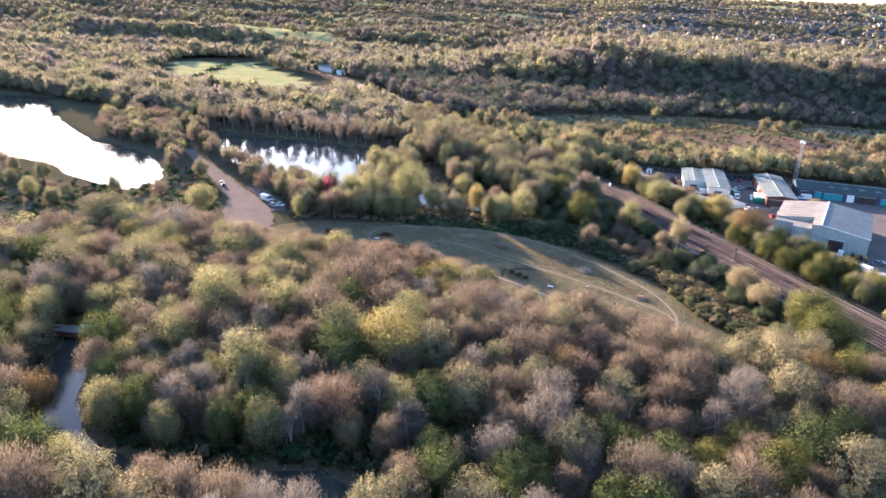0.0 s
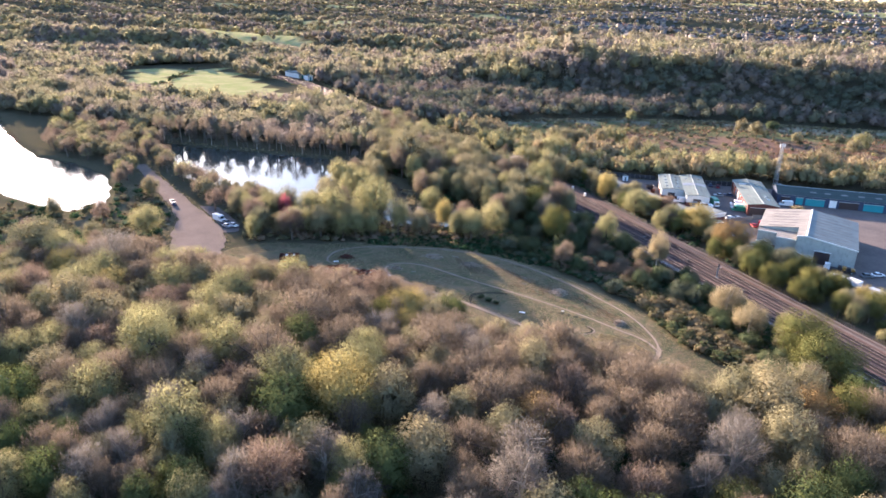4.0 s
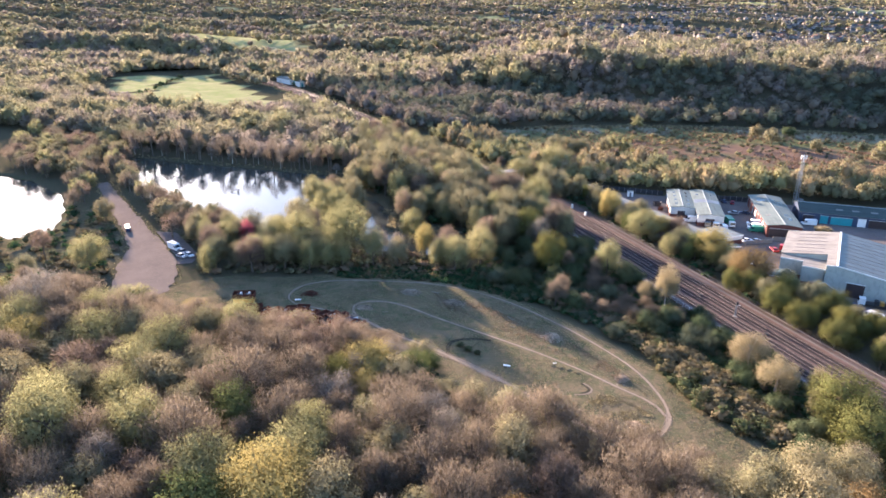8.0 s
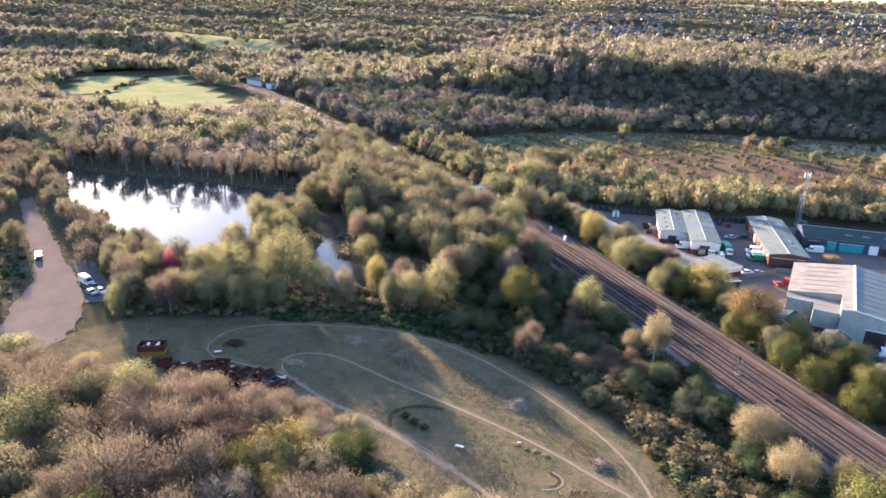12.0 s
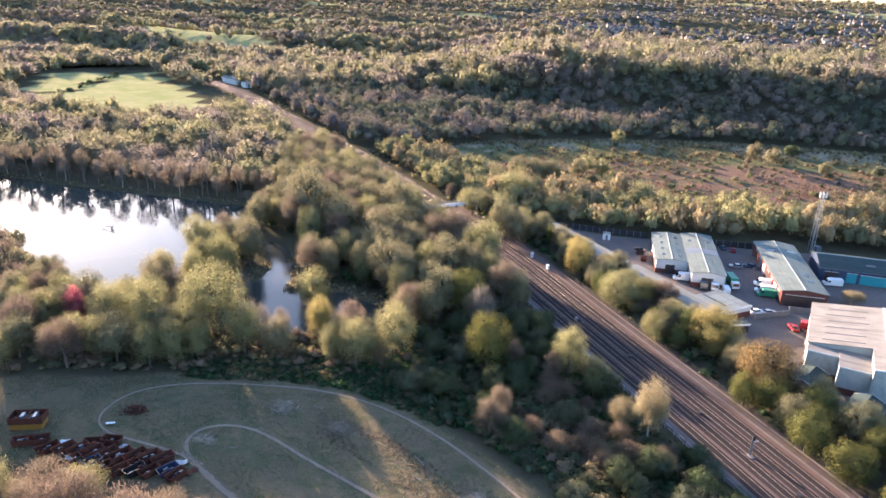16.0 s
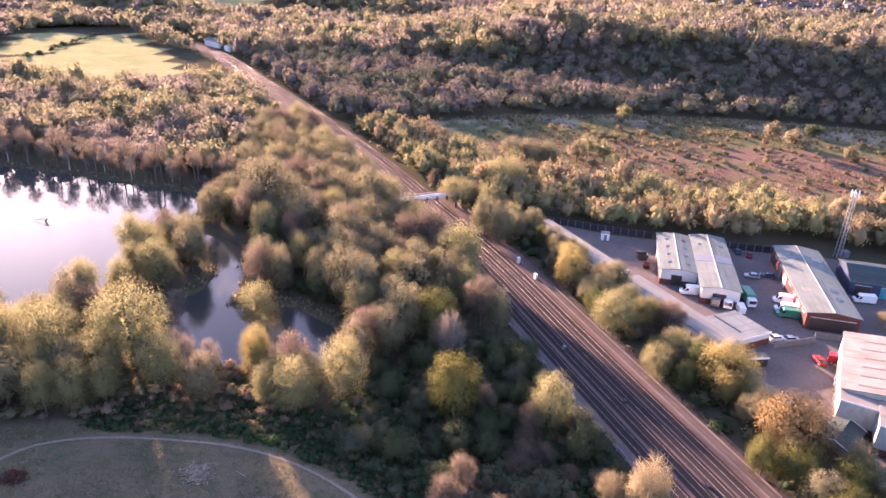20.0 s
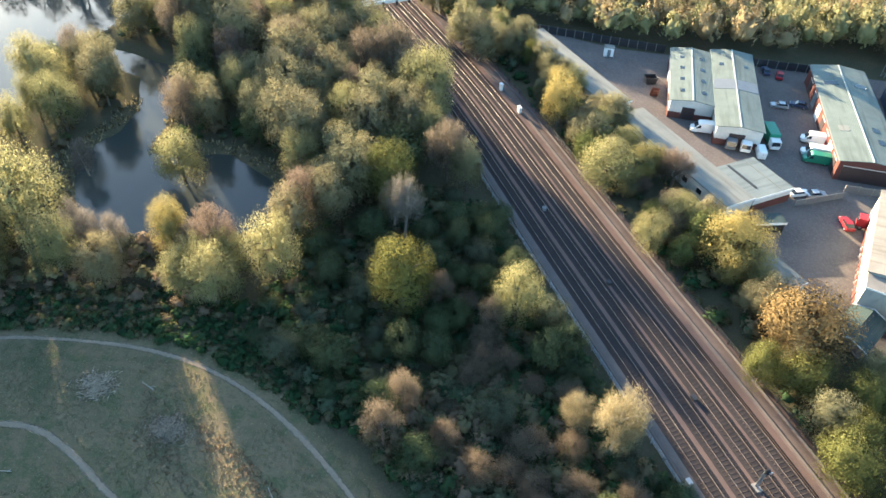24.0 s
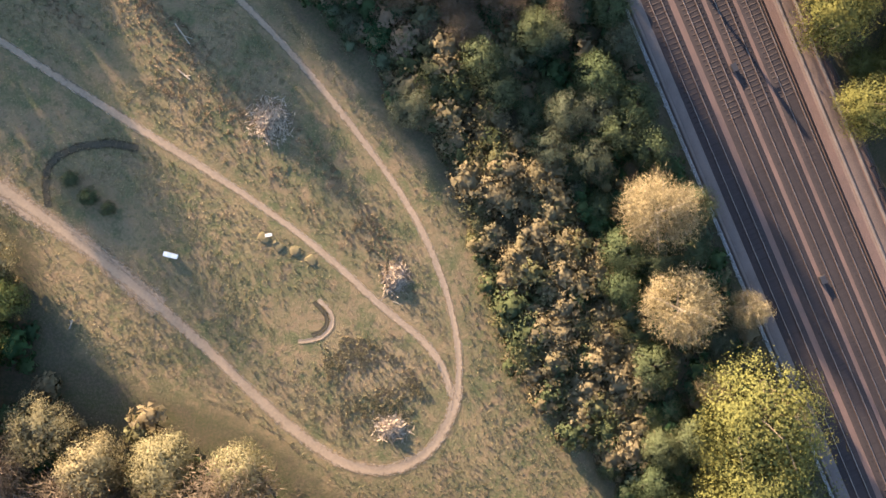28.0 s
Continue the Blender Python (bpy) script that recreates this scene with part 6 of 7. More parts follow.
for x, y, turn, p, lab, sz in ((35.5, 301.5, 185, WHITE_PAINT, "white panel van parked by the brick shed", 1.08), (60.4, 304.2, 175, WHITE_PAINT, "white panel van by the unit row", 1.05), (59.8, 298.6, 178, WHITE_PAINT, "white high-roof van by the unit row", 1.05),
                               (59.6, 295.9, 178, GREEN_PAINT, "dark green van parked beside a white one", 0.98), (82.5, 315.0 - 3.2, 185, WHITE_PAINT, "white van outside the teal workshop", 1.0), (47.6, 295.5, 95, WHITE_PAINT, "white van nosed up to the shed", 0.85)):
    van(x, y, turn, p, lab, sz)
for x, y, turn, p, lab in ((59.0, 320.6, 170, BLUE_PAINT, "dark blue car outside the unit row"), (54.2, 318.8, 180, SILVER_PAINT, "silver car beside the twin shed"), (62.4, 273.8, 100, RED_PAINT, "small red car alone in the yard"), (52.5, 337.0, 95, BLUE_PAINT, "dark car at the yard's end"),
                           (54.3, 281.8, 25, WHITE_PAINT, "white car with its bonnet open by the annex"), (57.8, 282.4, 20, SILVER_PAINT, "silver car parked beside the annex"), (56, 335.5, 80, RED_PAINT, "red car at the back of the yard")):
    car(x, y, turn, p, lab)
lorry(41.2, 296.6, -95, GREY_PAINT, DARK_METAL, "dark dropside lorry at the shed door", 5.0, 1.2)
lorry(44.4, 296.4, -95, WHITE_PAINT, GREY_PAINT, "white cab lorry parked at the shed", 4.6, 1.0)
lorry(50.6, 299.5, -80, WHITE_PAINT, GREEN_PAINT, "green box lorry with white cab", 5.6, 2.5)
lorry(66.0, 274.2, 165, RED_PAINT, RED_PAINT, "red recovery truck against the hall", 4.2, 1.0, True)
lorry(80.0, 229.5, 168, WHITE_PAINT, DARK_METAL, "flatbed lorry loaded with machinery", 8.0, 1.0, True)
for x, y, turn, p, lab in ((79, 219.5, 130, WHITE_PAINT, "white van at the yard entrance"), (83.5, 216.5, 128, WHITE_PAINT, "white van parked by the trees"), (87.5, 209.5, 125, SILVER_PAINT, "silver van in the lower yard")):
    van(x, y, turn, p, lab, 1.0)
for x, y, turn, p, lab in ((76, 227, 30, BLUE_PAINT, "dark car in the lower yard"), (91, 226, 10, GREY_PAINT, "grey car by the hall front"), (95, 228, 15, WHITE_PAINT, "white car by the hall front")):
    car(x, y, turn, p, lab)
van(-147.3, 212.7, -25, WHITE_PAINT, "white camper van on the gravel lot", 1.05)
car(-142.6, 210.4, -25, GREY_PAINT, "grey car beside the camper van")
car(-138.6, 208.2, -25, WHITE_PAINT, "white car at the edge of the gravel")
car(-176.4, 225.6, 128, BLUE_PAINT, "dark blue car at the edge of the track")
car(-179.0, 228.4, 132, GREY_PAINT, "grey car at the edge of the track")
car(-140.6, 206.6, -22, SILVER_PAINT, "silver car under the lakeside trees")


# ---- yard clutter ----
def kiosk(x, y):
    t = thing("portable_cabin", pose(x, y, Z0, 0, 0, 5), "small white site cabin on the yard", "cabin")
    part("body", box(-1.3, 1.3, -1.0, 1.0, 0.15, 2.6, 0.04), WHITE_PAINT, t)
    part("roof", box(-1.4, 1.4, -1.1, 1.1, 2.6, 2.75), ROOF_WHITE, t)
    part("door", box(-0.45, 0.45, -1.05, -1.0, 0.2, 2.2), GREY_PAINT, t)
    part("skid", box(-1.2, 1.2, -0.9, 0.9, 0.0, 0.15), DARK_METAL, t)


kiosk(10.9, 334)


def skip(x, y, turn, mat, label, l=3.6, w=1.8, h=1.3, z=Z0):
    t = thing("skip", pose(x, y, z, 0, 0, turn), label, "skip", "skips")
    for a, b in ((-w / 2, -w / 2 + 0.06), (w / 2 - 0.06, w / 2)):
        part("side", extrude([(-l / 2 + 0.5, 0.05), (l / 2 - 0.5, 0.05), (l / 2, h), (-l / 2, h)], a, b), mat, t)
    for s in (-1, 1):
        part("end", extrude([(s * (l / 2 - 0.5), 0.05), (s * (l / 2 - 0.42), 0.05), (s * (l / 2 + 0.04), h), (s * (l / 2 - 0.04), h)], -w / 2 + 0.06, w / 2 - 0.06), mat, t)
    part("floor", box(-l / 2 + 0.5, l / 2 - 0.5, -w / 2, w / 2, 0, 0.06), mat, t)
    part("rim", box(-l / 2 - 0.05, l / 2 + 0.05, -w / 2 - 0.05, -w / 2 + 0.02, h - 0.08, h + 0.03), mat, t)
    part("rim", box(-l / 2 - 0.05, l / 2 + 0.05, w / 2 - 0.02, w / 2 + 0.05, h - 0.08, h + 0.03), mat, t)
    rng = random.Random(int(x * 10 + y))
    for k in range(4):
        a = rng.uniform(-l / 2 + 0.7, l / 2 - 1.2)
        b = rng.uniform(-w / 2 + 0.15, w / 2 - 0.8)
        part("scrap", box(a, a + rng.uniform(0.4, 0.9), b, b + rng.uniform(0.3, 0.6), 0.06, rng.uniform(0.5, 1.2)), rng.choice([RUST, DARK_METAL, GREY_PAINT]), t)


skip(22.5, 322, 20, DARK_METAL, "dark open skip on the yard", 3.2, 2.2, 1.8)
skip(27.0 - 3.2, 316, 80, RUST, "rusty open skip beside the shed", 3.0, 1.8, 1.1)
for n in range(7):
    x, y = 64.2 - n * 0.55, 266.5 - n * 2.0
    t = thing("scrap_pallet", pose(x, y, Z0, 0, 0, 20 * n), "grey pallet stacked with scrap against the hall", "pallet", "scrap pallets")
    part("pallet", box(-0.6, 0.6, -0.5, 0.5, 0, 0.15), CONCRETE, t)
    part("scrap", box(-0.5, 0.45, -0.45, 0.4, 0.15, 0.8 + 0.15 * (n % 3), 0.06), STEEL if n % 2 else GREY_PAINT, t)
    part("scrap", box(-0.3, 0.5, -0.2, 0.5, 0.8 + 0.15 * (n % 3), 1.1 + 0.15 * (n % 3), 0.05), RUST if n % 2 else STEEL, t)


def yard_wall(a, b, h, mat, label):
    a, b = Vector((*a, Z0)), Vector((*b, Z0))
    d = b - a
    t = thing("yard_wall", Matrix.Translation(a) @ Matrix.Rotation(math.atan2(d.y, d.x), 4, "Z"), label, "wall", "yard walls")
    n = max(1, round(d.length / 2.5))
    for k in range(n):
        part("wall_panel", box(k * d.length / n + 0.06, (k + 1) * d.length / n - 0.06, -0.06, 0.06, 0, h), mat, t)
        part("post", box(k * d.length / n - 0.07, k * d.length / n + 0.07, -0.09, 0.09, 0, h + 0.1), CONCRETE, t)


yard_wall((53, 277.5), (63.5, 283.5), 1.6, GREY_PAINT, "grey panel wall between annex and unit row")
yard_wall((64, 286.0), (75, 286.4), 1.7, GREY_PAINT, "grey palisade at the unit row's end")
yard_wall((-12, 343), (26, 340.5), 2.2, DARK_METAL, "dark boundary wall along the yard")
yard_wall((48, 340), (76, 341), 2.2, DARK_METAL, "dark boundary wall behind the sheds")


# ---- meadow ----
def bench(x, y, turn):
    t = thing("bench", pose(x, y, float(ground_z(x, y)), 0, 0, turn), "pale concrete slab bench on the grass", "bench", "benches")
    part("seat", box(-0.9, 0.9, -0.3, 0.3, 0.42, 0.55, 0.03), WHITE_PAINT, t)
    for s in (-0.6, 0.6):
        part("leg", box(s - 0.12, s + 0.12, -0.22, 0.22, -0.1, 0.42), CONCRETE, t)


bench(-19.7, 163.4, -5)


def sign_board(x, y, turn):
    t = thing("sign_board", pose(x, y, float(ground_z(x, y)), 0, 0, turn), "small grey-green board on two short posts", "sign")
    part("board", box(-0.45, 0.45, -0.2, 0.2, 0.40, 0.46, 0.01), CREAM, t)
    for s in (-0.35, 0.35):
        part("post", box(s - 0.05, s + 0.05, -0.05, 0.05, -0.1, 0.40), BARK, t)


sign_board(-8.2, 167.9, 20)


def brush_pile(x, y, rx, ry, h, seed, label, mat=None):
    rng = np.random.default_rng(seed)
    n = 1100
    p = rng.normal(size=(n, 3)) * (rx * 0.38, ry * 0.38, 0.0)
    d = np.hypot(p[:, 0] / rx, p[:, 1] / ry)
    p[:, 2] = np.maximum(0.03, h * (1 - d) * rng.uniform(0.1, 1, n))
    way = unit(rng.normal(size=(n, 3)) * (1, 1, 0.28))
    ln = rng.uniform(0.15, 0.6, n)[:, None]
    side = unit(np.cross(way, rng.normal(size=(n, 3)))) * 0.045
    a, b = p - way * ln, p + way * ln
    a[:, 2], b[:, 2] = np.maximum(a[:, 2], 0.02), np.maximum(b[:, 2], 0.02)
    v = np.stack([a - side, a + side, b + side * 0.4, b - side * 0.4], 1).reshape(-1, 3)
    t = thing("brush_pile", pose(x, y, float(ground_z(x, y))), label, "brush pile", "brush piles")
    tagged(piece("branch_tangle", raw_mesh("branch_tangle", v, np.arange(n * 4).reshape(-1, 4), mat or BRUSH_GREY), t), "tangle of dead sticks", kind="stuff")
    lx = rng.normal(size=(7, 2)) * (rx * 0.4, ry * 0.4)
    for q in lx:
        an = rng.uniform(0, 6.28)
        dv = Vector((math.cos(an), math.sin(an), 0.12)) * rng.uniform(0.4, 1.1)
        c = Vector((q[0], q[1], 0.25 + 0.3 * h))
        part("log", rod(c - dv, c + dv, 0.06, 6), BARK, t)


for n, (x, y, rx, ry, h, lab) in enumerate(((-56, 200.5, 3.4, 3.0, 1.0, "heap of grey cut branches on the meadow"), (-41.6, 196.6, 3.6, 2.6, 0.9, "heap of grey cut branches in dry grass"), (-10.3, 182.2, 2.8, 3.2, 1.1, "heap of pale dead branches by the path"),
                                            (8.4, 165.2, 1.8, 2.2, 0.8, "small heap of reddish dead branches"), (-66, 186, 2.6, 1.6, 0.6, "low pile of cut branches inside the loop"), (-85.2, 191, 2.6, 1.9, 1.1, "rust-red heap of scrap and branches"), (11, 146.3, 2.2, 1.6, 0.6, "pale tangle of sticks in the grass island"))):
    brush_pile(x, y, rx, ry, h, 60 + n, lab, RUST if "rust" in lab else None)


def drowned_branch(x, y):
    """A dead bough that rises from the lake in a loop of twigs."""
    up = -1.15 - float(ground_z(x, y))
    t = thing("drowned_branch", pose(x, y, float(ground_z(x, y)) - 0.1, 0, 0, 6), "dark dead branch sticking out of the lake", "branch")
    bough = part("bough", rod((-0.9, -0.2, 0), (1.6, 0.2, up + 1.5), 0.16, 7), BARK, t)
    part("branch", rod((1.5, 0.2, up + 1.4), (-2.9, 0.4, up + 0.55), 0.09, 6), BARK, t)
    part("branch", rod((-2.9, 0.4, up + 0.55), (-3.1, 0.1, up - 0.4), 0.08, 6), BARK, t)
    part("branch", rod((0.6, 0.0, up + 0.1), (2.0, -0.5, up + 0.3), 0.10, 6), BARK, t)
    for k in range(9):
        a = k * 0.7
        part("twig", rod((0.3 + 0.13 * k, 0.05, up + 0.1 + 0.12 * k), (0.3 + 0.13 * k + 0.9 * math.cos(a), 0.8 * math.sin(a), up + 0.3 + 0.14 * k), 0.035, 5), BARK, bough)


drowned_branch(-168.0, 290.5)


def log(x, y, l, turn, r=0.075):
    t = thing("fallen_branch", pose(x, y, float(ground_z(x, y)) + r * 0.8, 0, 0, turn), "bleached fallen branch lying on the grass", "branch", "fallen branches")
    part("stem", rod((-l / 2, 0, 0), (l / 2, 0, 0.05), r, 7), PALE_BARK, t)
    part("fork", rod((l * 0.1, 0, 0), (l * 0.4, l * 0.22, 0.12), r * 0.6, 6), PALE_BARK, t)


for x, y, l, a in ((-48.5, 202.5, 2.6, -20), (-22, 186, 2.0, -30), (-23, 191, 3.2, -45), (-30.4, 152.9, 1.2, 80), (-59, 185, 1.5, 10), (-164.6, 201.8, 4.2, 40), (-166.8, 198.2, 3.8, 25)):
    log(x, y, l, a)


def hopper(x, y, turn):
    t = thing("rusty_hopper", pose(x, y, float(ground_z(x, y)), 0, 0, turn), "large rusty iron hopper on a yellow frame", "hopper")
    part("frame", box(-3.0, 3.0, -1.5, 1.5, 0.0, 1.4, 0.05), YELLOW_PAINT, t, "faded yellow steel base")
    for a, b, c, d in ((-3.2, 3.2, -1.7, -1.6), (-3.2, 3.2, 1.6, 1.7), (-3.2, -3.1, -1.6, 1.6), (3.1, 3.2, -1.6, 1.6)):
        part("side", box(a, b, c, d, 1.4, 2.8), RUST, t)
    for v in (-1.6, 0.2, 1.8):
        part("cross_bar", box(v - 0.08, v + 0.08, -1.6, 1.6, 2.6, 2.8), RUST, t)
    part("floor", box(-3.1, 3.1, -1.6, 1.6, 1.4, 1.46), RUST, t)
    for k in range(7):
        part("scrap", box(-2.8 + 0.8 * k, -2.1 + 0.8 * k, -1.3 + 0.25 * (k % 4), 0.2 + 0.3 * (k % 3), 1.46, 2.2 + 0.3 * (k % 3), 0.08), (RUST, DARK_METAL, STEEL)[k % 3], t)


bench(-86.7, 185.3, 25)
hopper(-101.8, 180.6, 20)
for n, (x, y, a) in enumerate(((-92.2, 174.6, 60), (-89.2, 175.4, 64), (-86.4, 175.8, 66), (-83.5, 176.0, 62), (-80.6, 176.3, 64), (-77.8, 176.8, 60), (-75.0, 177.2, 66), (-72.2, 177.6, 64), (-69.6, 177.8, 58), (-85, 178.6, 20))):
    skip(x, y, a, RUST, "rusty scrap skip in a row by the wood", 4.2, 2.0, 1.3, float(ground_z(x, y)))


for n, (x, y, a) in enumerate(((-98.6, 175.4, 30), (-95.8, 176.6, 34), (-88.0, 171.4, 62), (-84.6, 170.8, 66), (-81.6, 173.2, 60), (-78.6, 172.6, 64), (-75.4, 172.8, 58), (-72.6, 173.6, 66), (-69.8, 174.0, 62), (-66.8, 175.2, 60), (-64.6, 174.4, 70), (-82.4, 180.2, 10))):
    skip(x, y, a, (RUST, RUST, DARK_METAL, RUST, BLUE_PAINT)[n % 5], "battered scrap skip in a close row by the wood", 3.8, 1.9, 1.3, float(ground_z(x, y)))
for n, (x, y, a) in enumerate(((-91.0, 178.0, 15), (-79.5, 179.4, 70), (-73.4, 179.6, 40), (-86.6, 173.6, 10), (-66.0, 178.2, 25), (-62.8, 176.6, 60))):
    t = thing("scrap_sheet", pose(x, y, float(ground_z(x, y)), 0, 0, a), "crumpled pale metal sheet among the skips", "scrap", "scrap sheets")
    bm = box(-1.1, 1.1, -0.6, 0.6, 0.05, 0.12)
    bmesh.ops.subdivide_edges(bm, edges=bm.edges[:], cuts=3, use_grid_fill=True)
    for v in bm.verts:
        v.co.z += 0.16 * math.sin(v.co.x * 3 + n) + 0.12 * math.cos(v.co.y * 5 + n) + 0.2
    part("sheet", bm, (WHITE_PAINT, STEEL, RUST)[n % 3], t)


# ---- pond and river ----
def rowing_boat(x, y, turn):
    t = thing("derelict_boat", pose(x, y, 0.05, 0, 0, turn), "dark derelict boat hull among pondside trees", "boat")
    part("hull", extrude([(-2.2, 0.7), (-1.8, 0.1), (1.6, 0.1), (2.6, 0.75)], -0.9, 0.9, 0.1), BLUE_PAINT, t)
    part("seat", box(-0.2, 0.2, -0.85, 0.85, 0.7, 0.76), CONCRETE, t)
    part("cover", box(-2.0, -0.8, -0.8, 0.8, 0.72, 0.8), WHITE_PAINT, t)


rowing_boat(-34.5, 239.5, 40)


def river_bridge():
    t = thing("footbridge", pose(-132, 90, 0.0, 0, 0, 8), "low rusty bridge over the woodland river", "bridge")
    part("deck", box(-9, 9, -2.2, 2.2, 0.5, 0.8), CONCRETE, t)
    for s in (-2.3, 2.1):
        part("girder", box(-9, 9, s, s + 0.2, -0.3, 1.2), RUST, t, "rusty plate girder")
    for s in (-8.5, 8.0):
        part("abutment", box(s, s + 0.8, -2.4, 2.4, -1.8, 0.5), CONCRETE, t)
    part("parapet_block", box(-1.5, 1.5, 1.5, 2.0, 0.8, 1.6), WHITE_PAINT, t)


river_bridge()


# ---- grass, heath and reeds ----
def tufts(name, poly, count, size, seed, mat, label, keep=None, blades=5):
    rng = np.random.default_rng(seed)
    xs, ys = [p[0] for p in poly], [p[1] for p in poly]
    x, y = rng.uniform(min(xs), max(xs), count * 3), rng.uniform(min(ys), max(ys), count * 3)
    ok = inside(poly, x, y) > 0.5
    if keep is not None:
        ok &= keep(x, y, rng)
    x, y = x[ok][:count], y[ok][:count]
    z = ground_z(x, y)
    n = len(x)
    c = np.repeat(np.c_[x, y, z], blades, 0) + rng.normal(size=(n * blades, 3)) * (size * 0.4, size * 0.4, 0)
    way = rng.normal(size=(n * blades, 3)) * (0.5, 0.5, 0) + (0, 0, 1)
    ln = rng.uniform(0.5, 1.3, n * blades)[:, None] * size
    side = unit(np.cross(way, rng.normal(size=(n * blades, 3)))) * size * 0.22
    v = np.stack([c - side, c + side, c + unit(way) * ln], 1).reshape(-1, 3)
    v, nor = wind(v, unit(rng.normal(size=(n * blades, 3)) * 0.3 + (0, 0, 1)))
    tagged(new(name, raw_mesh(name, v, np.arange(len(v)).reshape(-1, 3), mat, smooth=True, normals=nor)), label, "grass", kind="stuff")


PATHS = [(-92, 188), (-90, 198), (-79, 204), (-63, 208), (-48, 209), (-37, 207), (-25, 202), (-10, 192), (4.5, 179), (11, 171.6), (15.6, 163.7), (18.4, 156), (16.5, 144), (12, 140.7), (6.2, 140.6), (0.7, 143), (-6.5, 147.5), (-15.5, 154), (-27.3, 161), (-42, 168.6), (-52, 172), (-62, 178), (-79, 182)]
MIDS = [(-66, 191), (-60, 192), (-53.6, 190.3), (-45, 186.2), (-33.7, 181.5), (-25.4, 178), (-15.5, 174), (-6.9, 170), (0.3, 166), (7.6, 161), (15, 157)]


def off_paths(x, y, rng):
    return (np.abs(inside(PATHS, x, y)) > 1.3) & (np.abs(inside(MIDS + MIDS[-2:0:-1], x, y)) > 1.4) & (wobble(x, y, 7) + rng.normal(size=len(x)) * 0.3 > -0.2)


tufts("meadow_grass", MEADOW, 30000, 0.2, 71, GRASS, "tufts of dry brown and green meadow grass", off_paths, 4)
BROWN_STRIP = [(-50, 203), (-30, 197), (-8, 184), (8, 170), (13, 162), (2, 168), (-12, 176), (-30, 186), (-46, 193)]
ISLAND = [(-1, 157), (6, 157.5), (12, 155), (16, 151), (14.5, 147), (10, 143.5), (5, 144), (2, 150)]
tufts("bracken", BROWN_STRIP, 6500, 0.26, 76, BRACKEN, "rust-brown bracken strip between the paths", lambda x, y, rng: wobble(x, y, 4) + rng.normal(size=len(x)) * 0.4 > 0.1, 6)
tufts("rank_grass", ISLAND, 1500, 0.24, 77, GRASS, "rank dry grass in the path's bend", lambda x, y, rng: wobble(x, y, 3) + rng.normal(size=len(x)) * 0.4 > 0, 6)


# A low grassy hump, added in place of a shaded oval hollow.
def mound(x, y, r, h):
    bm = bmesh.new()
    bmesh.ops.create_uvsphere(bm, u_segments=12, v_segments=8, radius=1.0)
    for v in bm.verts:
        k = 1 + 0.12 * math.sin(v.co.x * 5 + x) + 0.1 * math.cos(v.co.y * 4 + y)
        v.co = Vector((v.co.x * r * k, v.co.y * r * 0.7 * k, v.co.z * h))
    me = bpy.data.meshes.new("hollow_stand_in")
    bm.to_mesh(me)
    bm.free()
    a = me.attributes.new("grass", "FLOAT", "POINT")
    a.data.foreach_set("value", np.ones(len(me.vertices), np.float32))
    me.materials.append(GROUND)
    ob = new("hollow_stand_in", me)
    ob.matrix_basis = pose(x, y, float(ground_z(x, y)), 0, 0, -35)
    tagged(ob, "small grassy hump standing in for a hollow beside the path", "mound", "earth mounds")


for x, y in ((-8.8, 167.4), (-6.8, 166.7), (-4.6, 166.4), (-2.5, 165.6)):
    mound(x, y, 0.9, 0.22)
tufts("heath_tufts", MOOR, 9000, 1.0, 72, HEATHER, "rust-brown tussocks of the open moor", lambda x, y, rng: wobble(x, y, 40) + rng.normal(size=len(x)) * 0.3 > -0.1, 3)
for nm, p, c in (("lake_reeds", LAKE, 2500), ("pond_reeds", POND, 1200), ("river_reeds", RIVER, 1200)):
    big = [(min(q[0] for q in p) - 6, min(q[1] for q in p) - 6), (max(q[0] for q in p) + 6, min(q[1] for q in p) - 6), (max(q[0] for q in p) + 6, max(q[1] for q in p) + 6), (min(q[0] for q in p) - 6, max(q[1] for q in p) + 6)]
    tufts(nm, big, c, 0.9, len(nm), REED, "pale reeds fringing the water", lambda x, y, rng, p=p: np.abs(inside(p, x, y) + 1.5) < 1.6, 4)
tufts("moor_reeds", [(-92, 470), (-48, 505), (18, 533), (86, 548), (172, 551), (440, 562), (440, 552), (172, 540), (86, 537), (18, 521), (-48, 494)], 5000, 1.7, 75, REED, "pale reed strip along the edge of the moor", None, 3)


tufts("verge_grass", [(-240, 170), (-125, 170), (-125, 215), (-190, 265), (-240, 292)], 2600, 0.45, 78, GRASS, "dry verge grass along the gravel lot", lambda x, y, rng: np.abs(inside(GRAVEL_PATCH, x, y) + 0.3 * rng.normal(size=len(x))) < 1.6, 5)


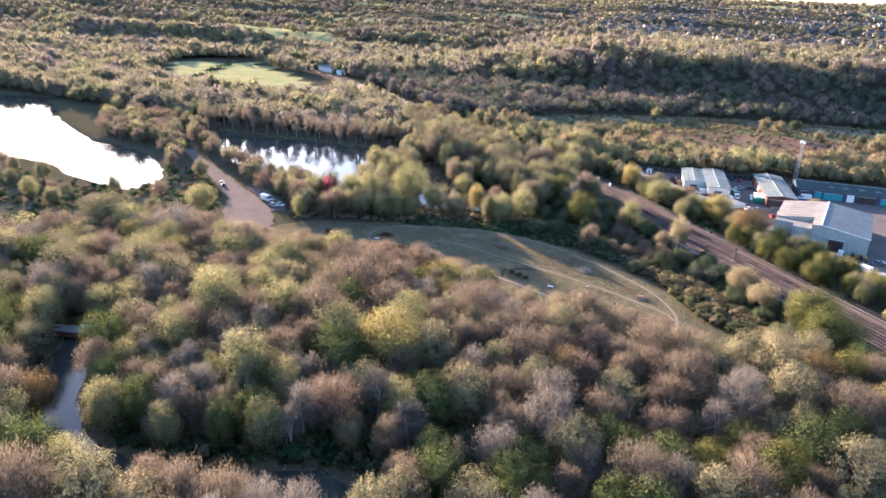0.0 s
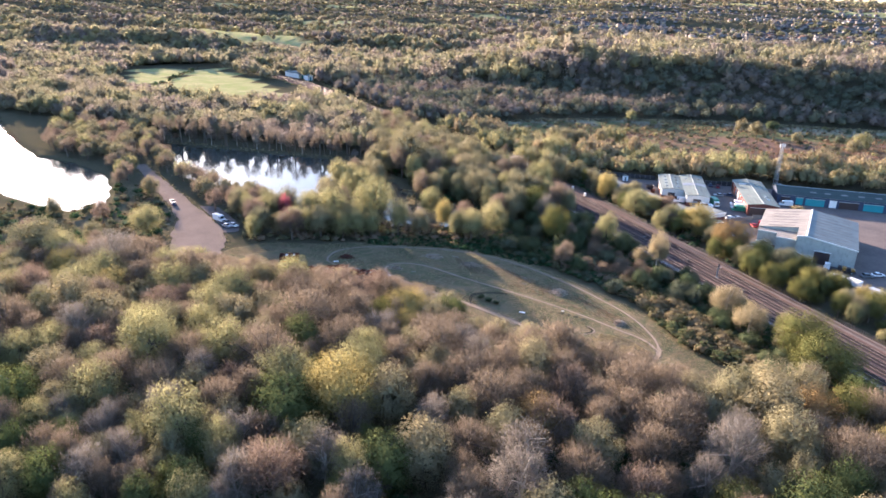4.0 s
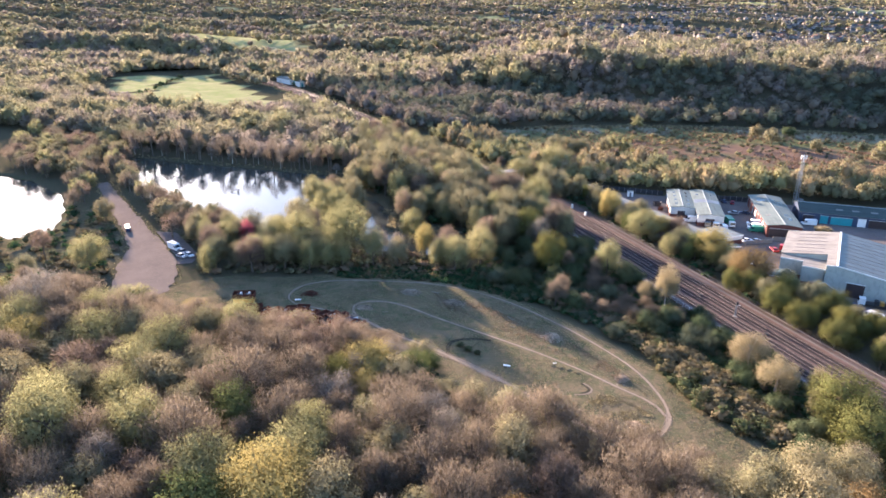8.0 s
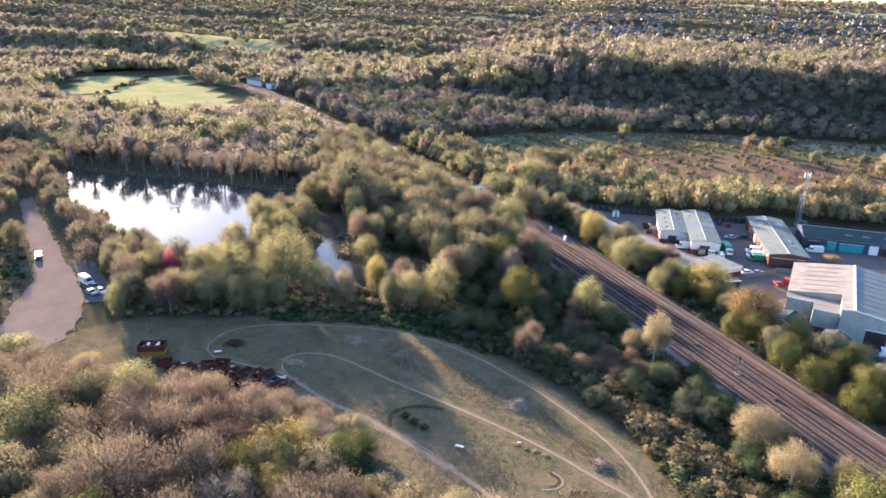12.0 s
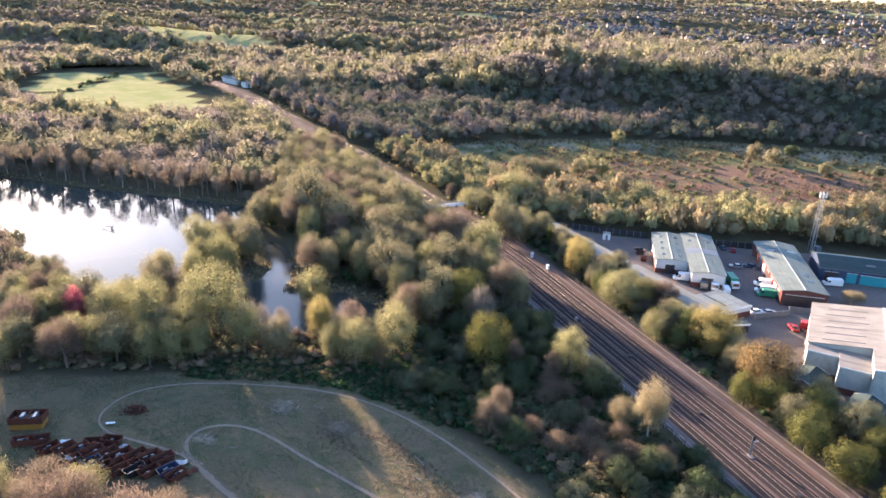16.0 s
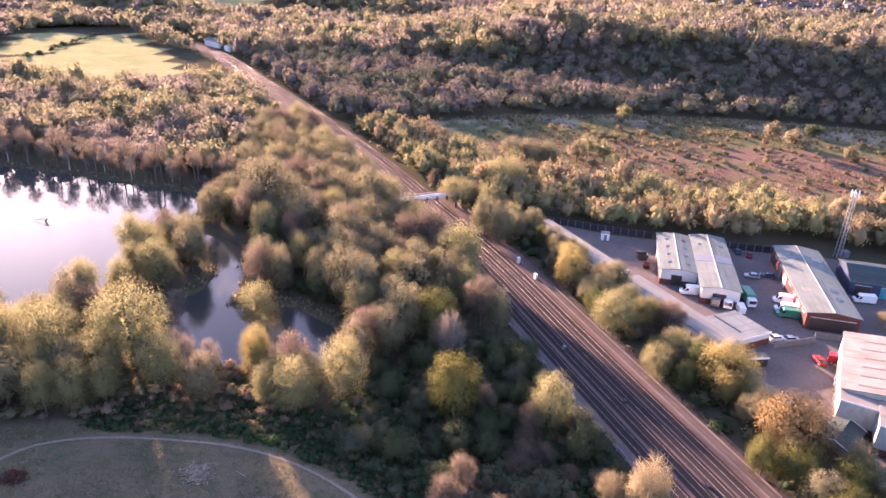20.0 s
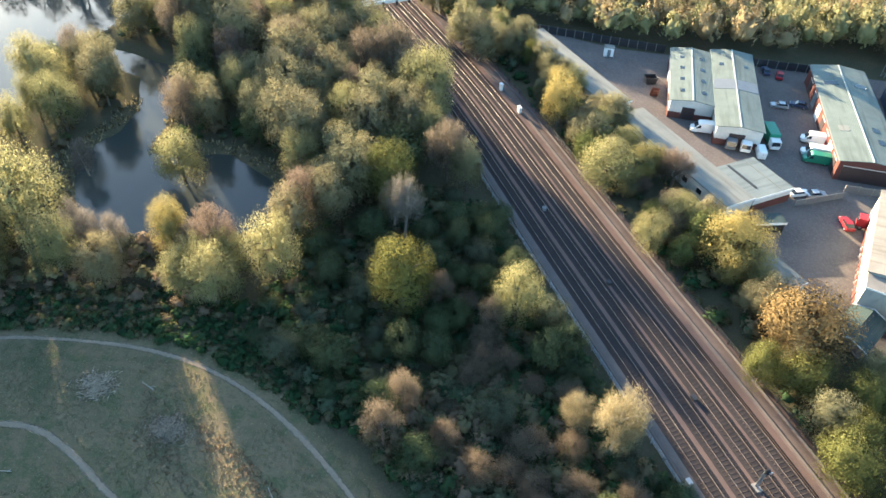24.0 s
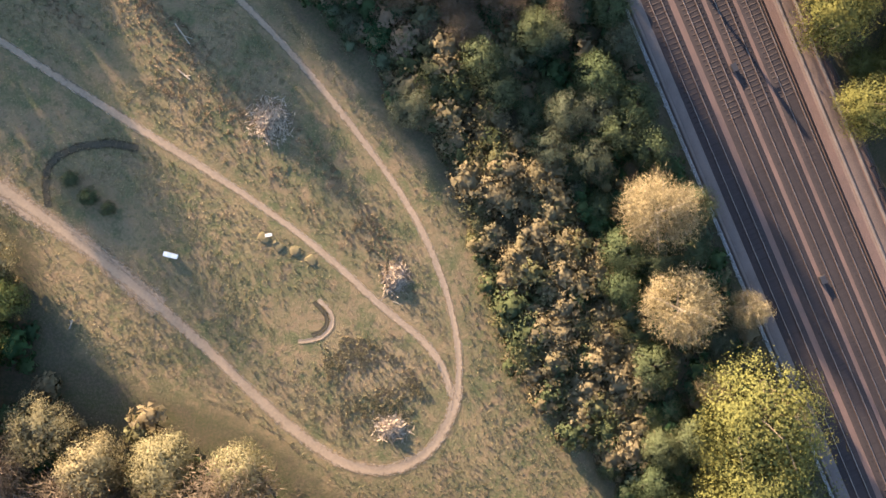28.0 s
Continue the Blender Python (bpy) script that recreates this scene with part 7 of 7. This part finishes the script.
# ---- far houses ----
def gable_house(m, w, l, h, wall, roof, label):
    t = thing("house", m, label, "house", "houses beyond the wood")
    part("wall", extrude([(0, 0), (w, 0), (w, h), (w / 2, h + w * 0.36), (0, h)], 0, l), wall, t)
    for xa, xb in ((-0.4, w / 2), (w + 0.4, w / 2)):
        part("roof", extrude([(xa, h - 0.25), (xb, h + w * 0.37), (xb, h + w * 0.37 + 0.25), (xa, h)], -0.4, l + 0.4), roof, t)
    c = part("chimney", box(w / 2 - 0.5, w / 2 + 0.5, l * 0.3, l * 0.3 + 0.8, h + 1, h + w * 0.36 + 1.4), BRICK, t)
    for k in range(2):
        for z in (1.0, 3.4):
            wd = part("window", box(w * (0.2 + 0.4 * k), w * (0.2 + 0.4 * k) + 1.4, -0.05, 0.0, z, z + 1.3), GLASS, t)
            part("window_sill", box(w * (0.2 + 0.4 * k) - 0.1, w * (0.2 + 0.4 * k) + 1.5, -0.1, 0.0, z - 0.12, z), WHITE_PAINT, wd)
    return t


hr = random.Random(8)
for n in range(40):
    x, y = (104 + (n % 3) * 11 + hr.uniform(-2, 2), 700 + (n // 3) * 16 + hr.uniform(-3, 3)) if n < 6 else (hr.uniform(-60, 190), 850 + hr.uniform(0, 190))
    red = n < 6
    gable_house(pose(x, y, float(ground_z(x, y)) + (2 if red else 1), 0, 0, hr.choice([0, 90, 30, 120])), hr.uniform(7, 9), hr.uniform(8, 13), hr.uniform(5, 6.5), CREAM if not red and hr.random() < 0.4 else BRICK, TILE_RED if red else (TILE_GREY if hr.random() < 0.6 else TILE_RED),
                "red-tiled house among trees" if red else "pale suburban house with a pitched roof")


TOWN_WALL = plain("town_render", (0.25, 0.232, 0.215), 0.8)
TOWN_SLATE, TOWN_TILE = plain("town_slate", (0.085, 0.088, 0.10), 0.8), plain("town_tile", (0.13, 0.082, 0.066), 0.8)


def town():
    """The rest of the town: gabled houses beyond counting."""
    rng = np.random.default_rng(91)
    n = 6500
    d = 940 + 2300 * rng.uniform(0, 1, n) ** 1.2
    a = rng.uniform(-0.16, 0.52, n)
    x, y = np.sin(a) * d, np.cos(a) * d
    ok = wobble(x, y, 130) > -0.3
    x, y = x[ok], y[ok]
    z = ground_z(x, y)
    base = np.array([(0, 0, 0), (1, 0, 0), (1, 1, 0), (0, 1, 0), (0, 0, 1), (1, 0, 1), (1, 1, 1), (0, 1, 1), (0.5, 0, 1.55), (0.5, 1, 1.55)], float) - (0.5, 0.5, 0)
    wall_f = np.array([(0, 1, 5, 4), (1, 2, 6, 5), (2, 3, 7, 6), (3, 0, 4, 7), (4, 5, 8, 8), (6, 7, 9, 9)])
    roof_f = np.array([(0, 1, 3, 2), (4, 5, 7, 6)])
    wv, wf, rv, rf = [], [], [[], []], [[], []]
    for i in range(len(x)):
        an = rng.choice([0.2, 0.2 + math.pi / 2]) + rng.normal() * 0.15
        sc = np.array([rng.uniform(5.0, 6.6), rng.uniform(6, 12), rng.uniform(3.2, 4.4)])
        rot = np.array([[math.cos(an), math.sin(an), 0], [-math.sin(an), math.cos(an), 0], [0, 0, 1]])
        place = (x[i], y[i], z[i] - 0.5)
        wv.append(base * sc @ rot + place)
        wf.append(wall_f + 10 * i)
        k = int(rng.uniform() < 0.4)
        q = base[[4, 7, 8, 9, 5, 6, 8, 9]] * (1.06, 1.05, 1.0) * sc + (0, 0, 0.12)
        q[[0, 1, 4, 5], 2] -= 0.3
        rv[k].append(q @ rot + place)
        rf[k].append(roof_f + 8 * (len(rv[k]) - 1))
    tri = np.concatenate([np.concatenate(wf)[:, [0, 1, 2]], np.concatenate(wf)[:, [0, 2, 3]]])
    tri = tri[(tri[:, 1] != tri[:, 2])]
    t = thing("town_houses", Matrix(), "rows of pale houses with red and grey roofs", "town", kind="stuff")
    piece("walls", raw_mesh("walls", np.concatenate(wv), tri, TOWN_WALL), t)
    for k, m in enumerate((TOWN_SLATE, TOWN_TILE)):
        piece("roofs", raw_mesh("roofs", np.concatenate(rv[k]), np.concatenate(rf[k]), m), t)


town()


def far_barn(x, y, turn, w, l, label):
    t = thing("barn", pose(x, y, float(ground_z(x, y)), 0, 0, turn), label, "barn", "far barns")
    part("wall", extrude([(0, 0), (w, 0), (w, 5), (w / 2, 6.5), (0, 5)], 0, l), WHITE_PAINT, t)
    for xa, xb in ((-0.4, w / 2), (w + 0.4, w / 2)):
        part("roof", extrude([(xa, 4.9), (xb, 6.55), (xb, 6.8), (xa, 5.15)], -0.4, l + 0.4), ROOF_PALE, t)
    part("door", box(w * 0.3, w * 0.6, -0.1, 0, 0, 3.5), TEAL_PAINT, t)


far_barn(-316, 652, 60, 12, 24, "white far barn beside the railway")
far_barn(-300, 640, 60, 6, 8, "small white shed beside the railway")
far_barn(-620, 900, 30, 24, 60, "pale barn at the far edge of the fields")
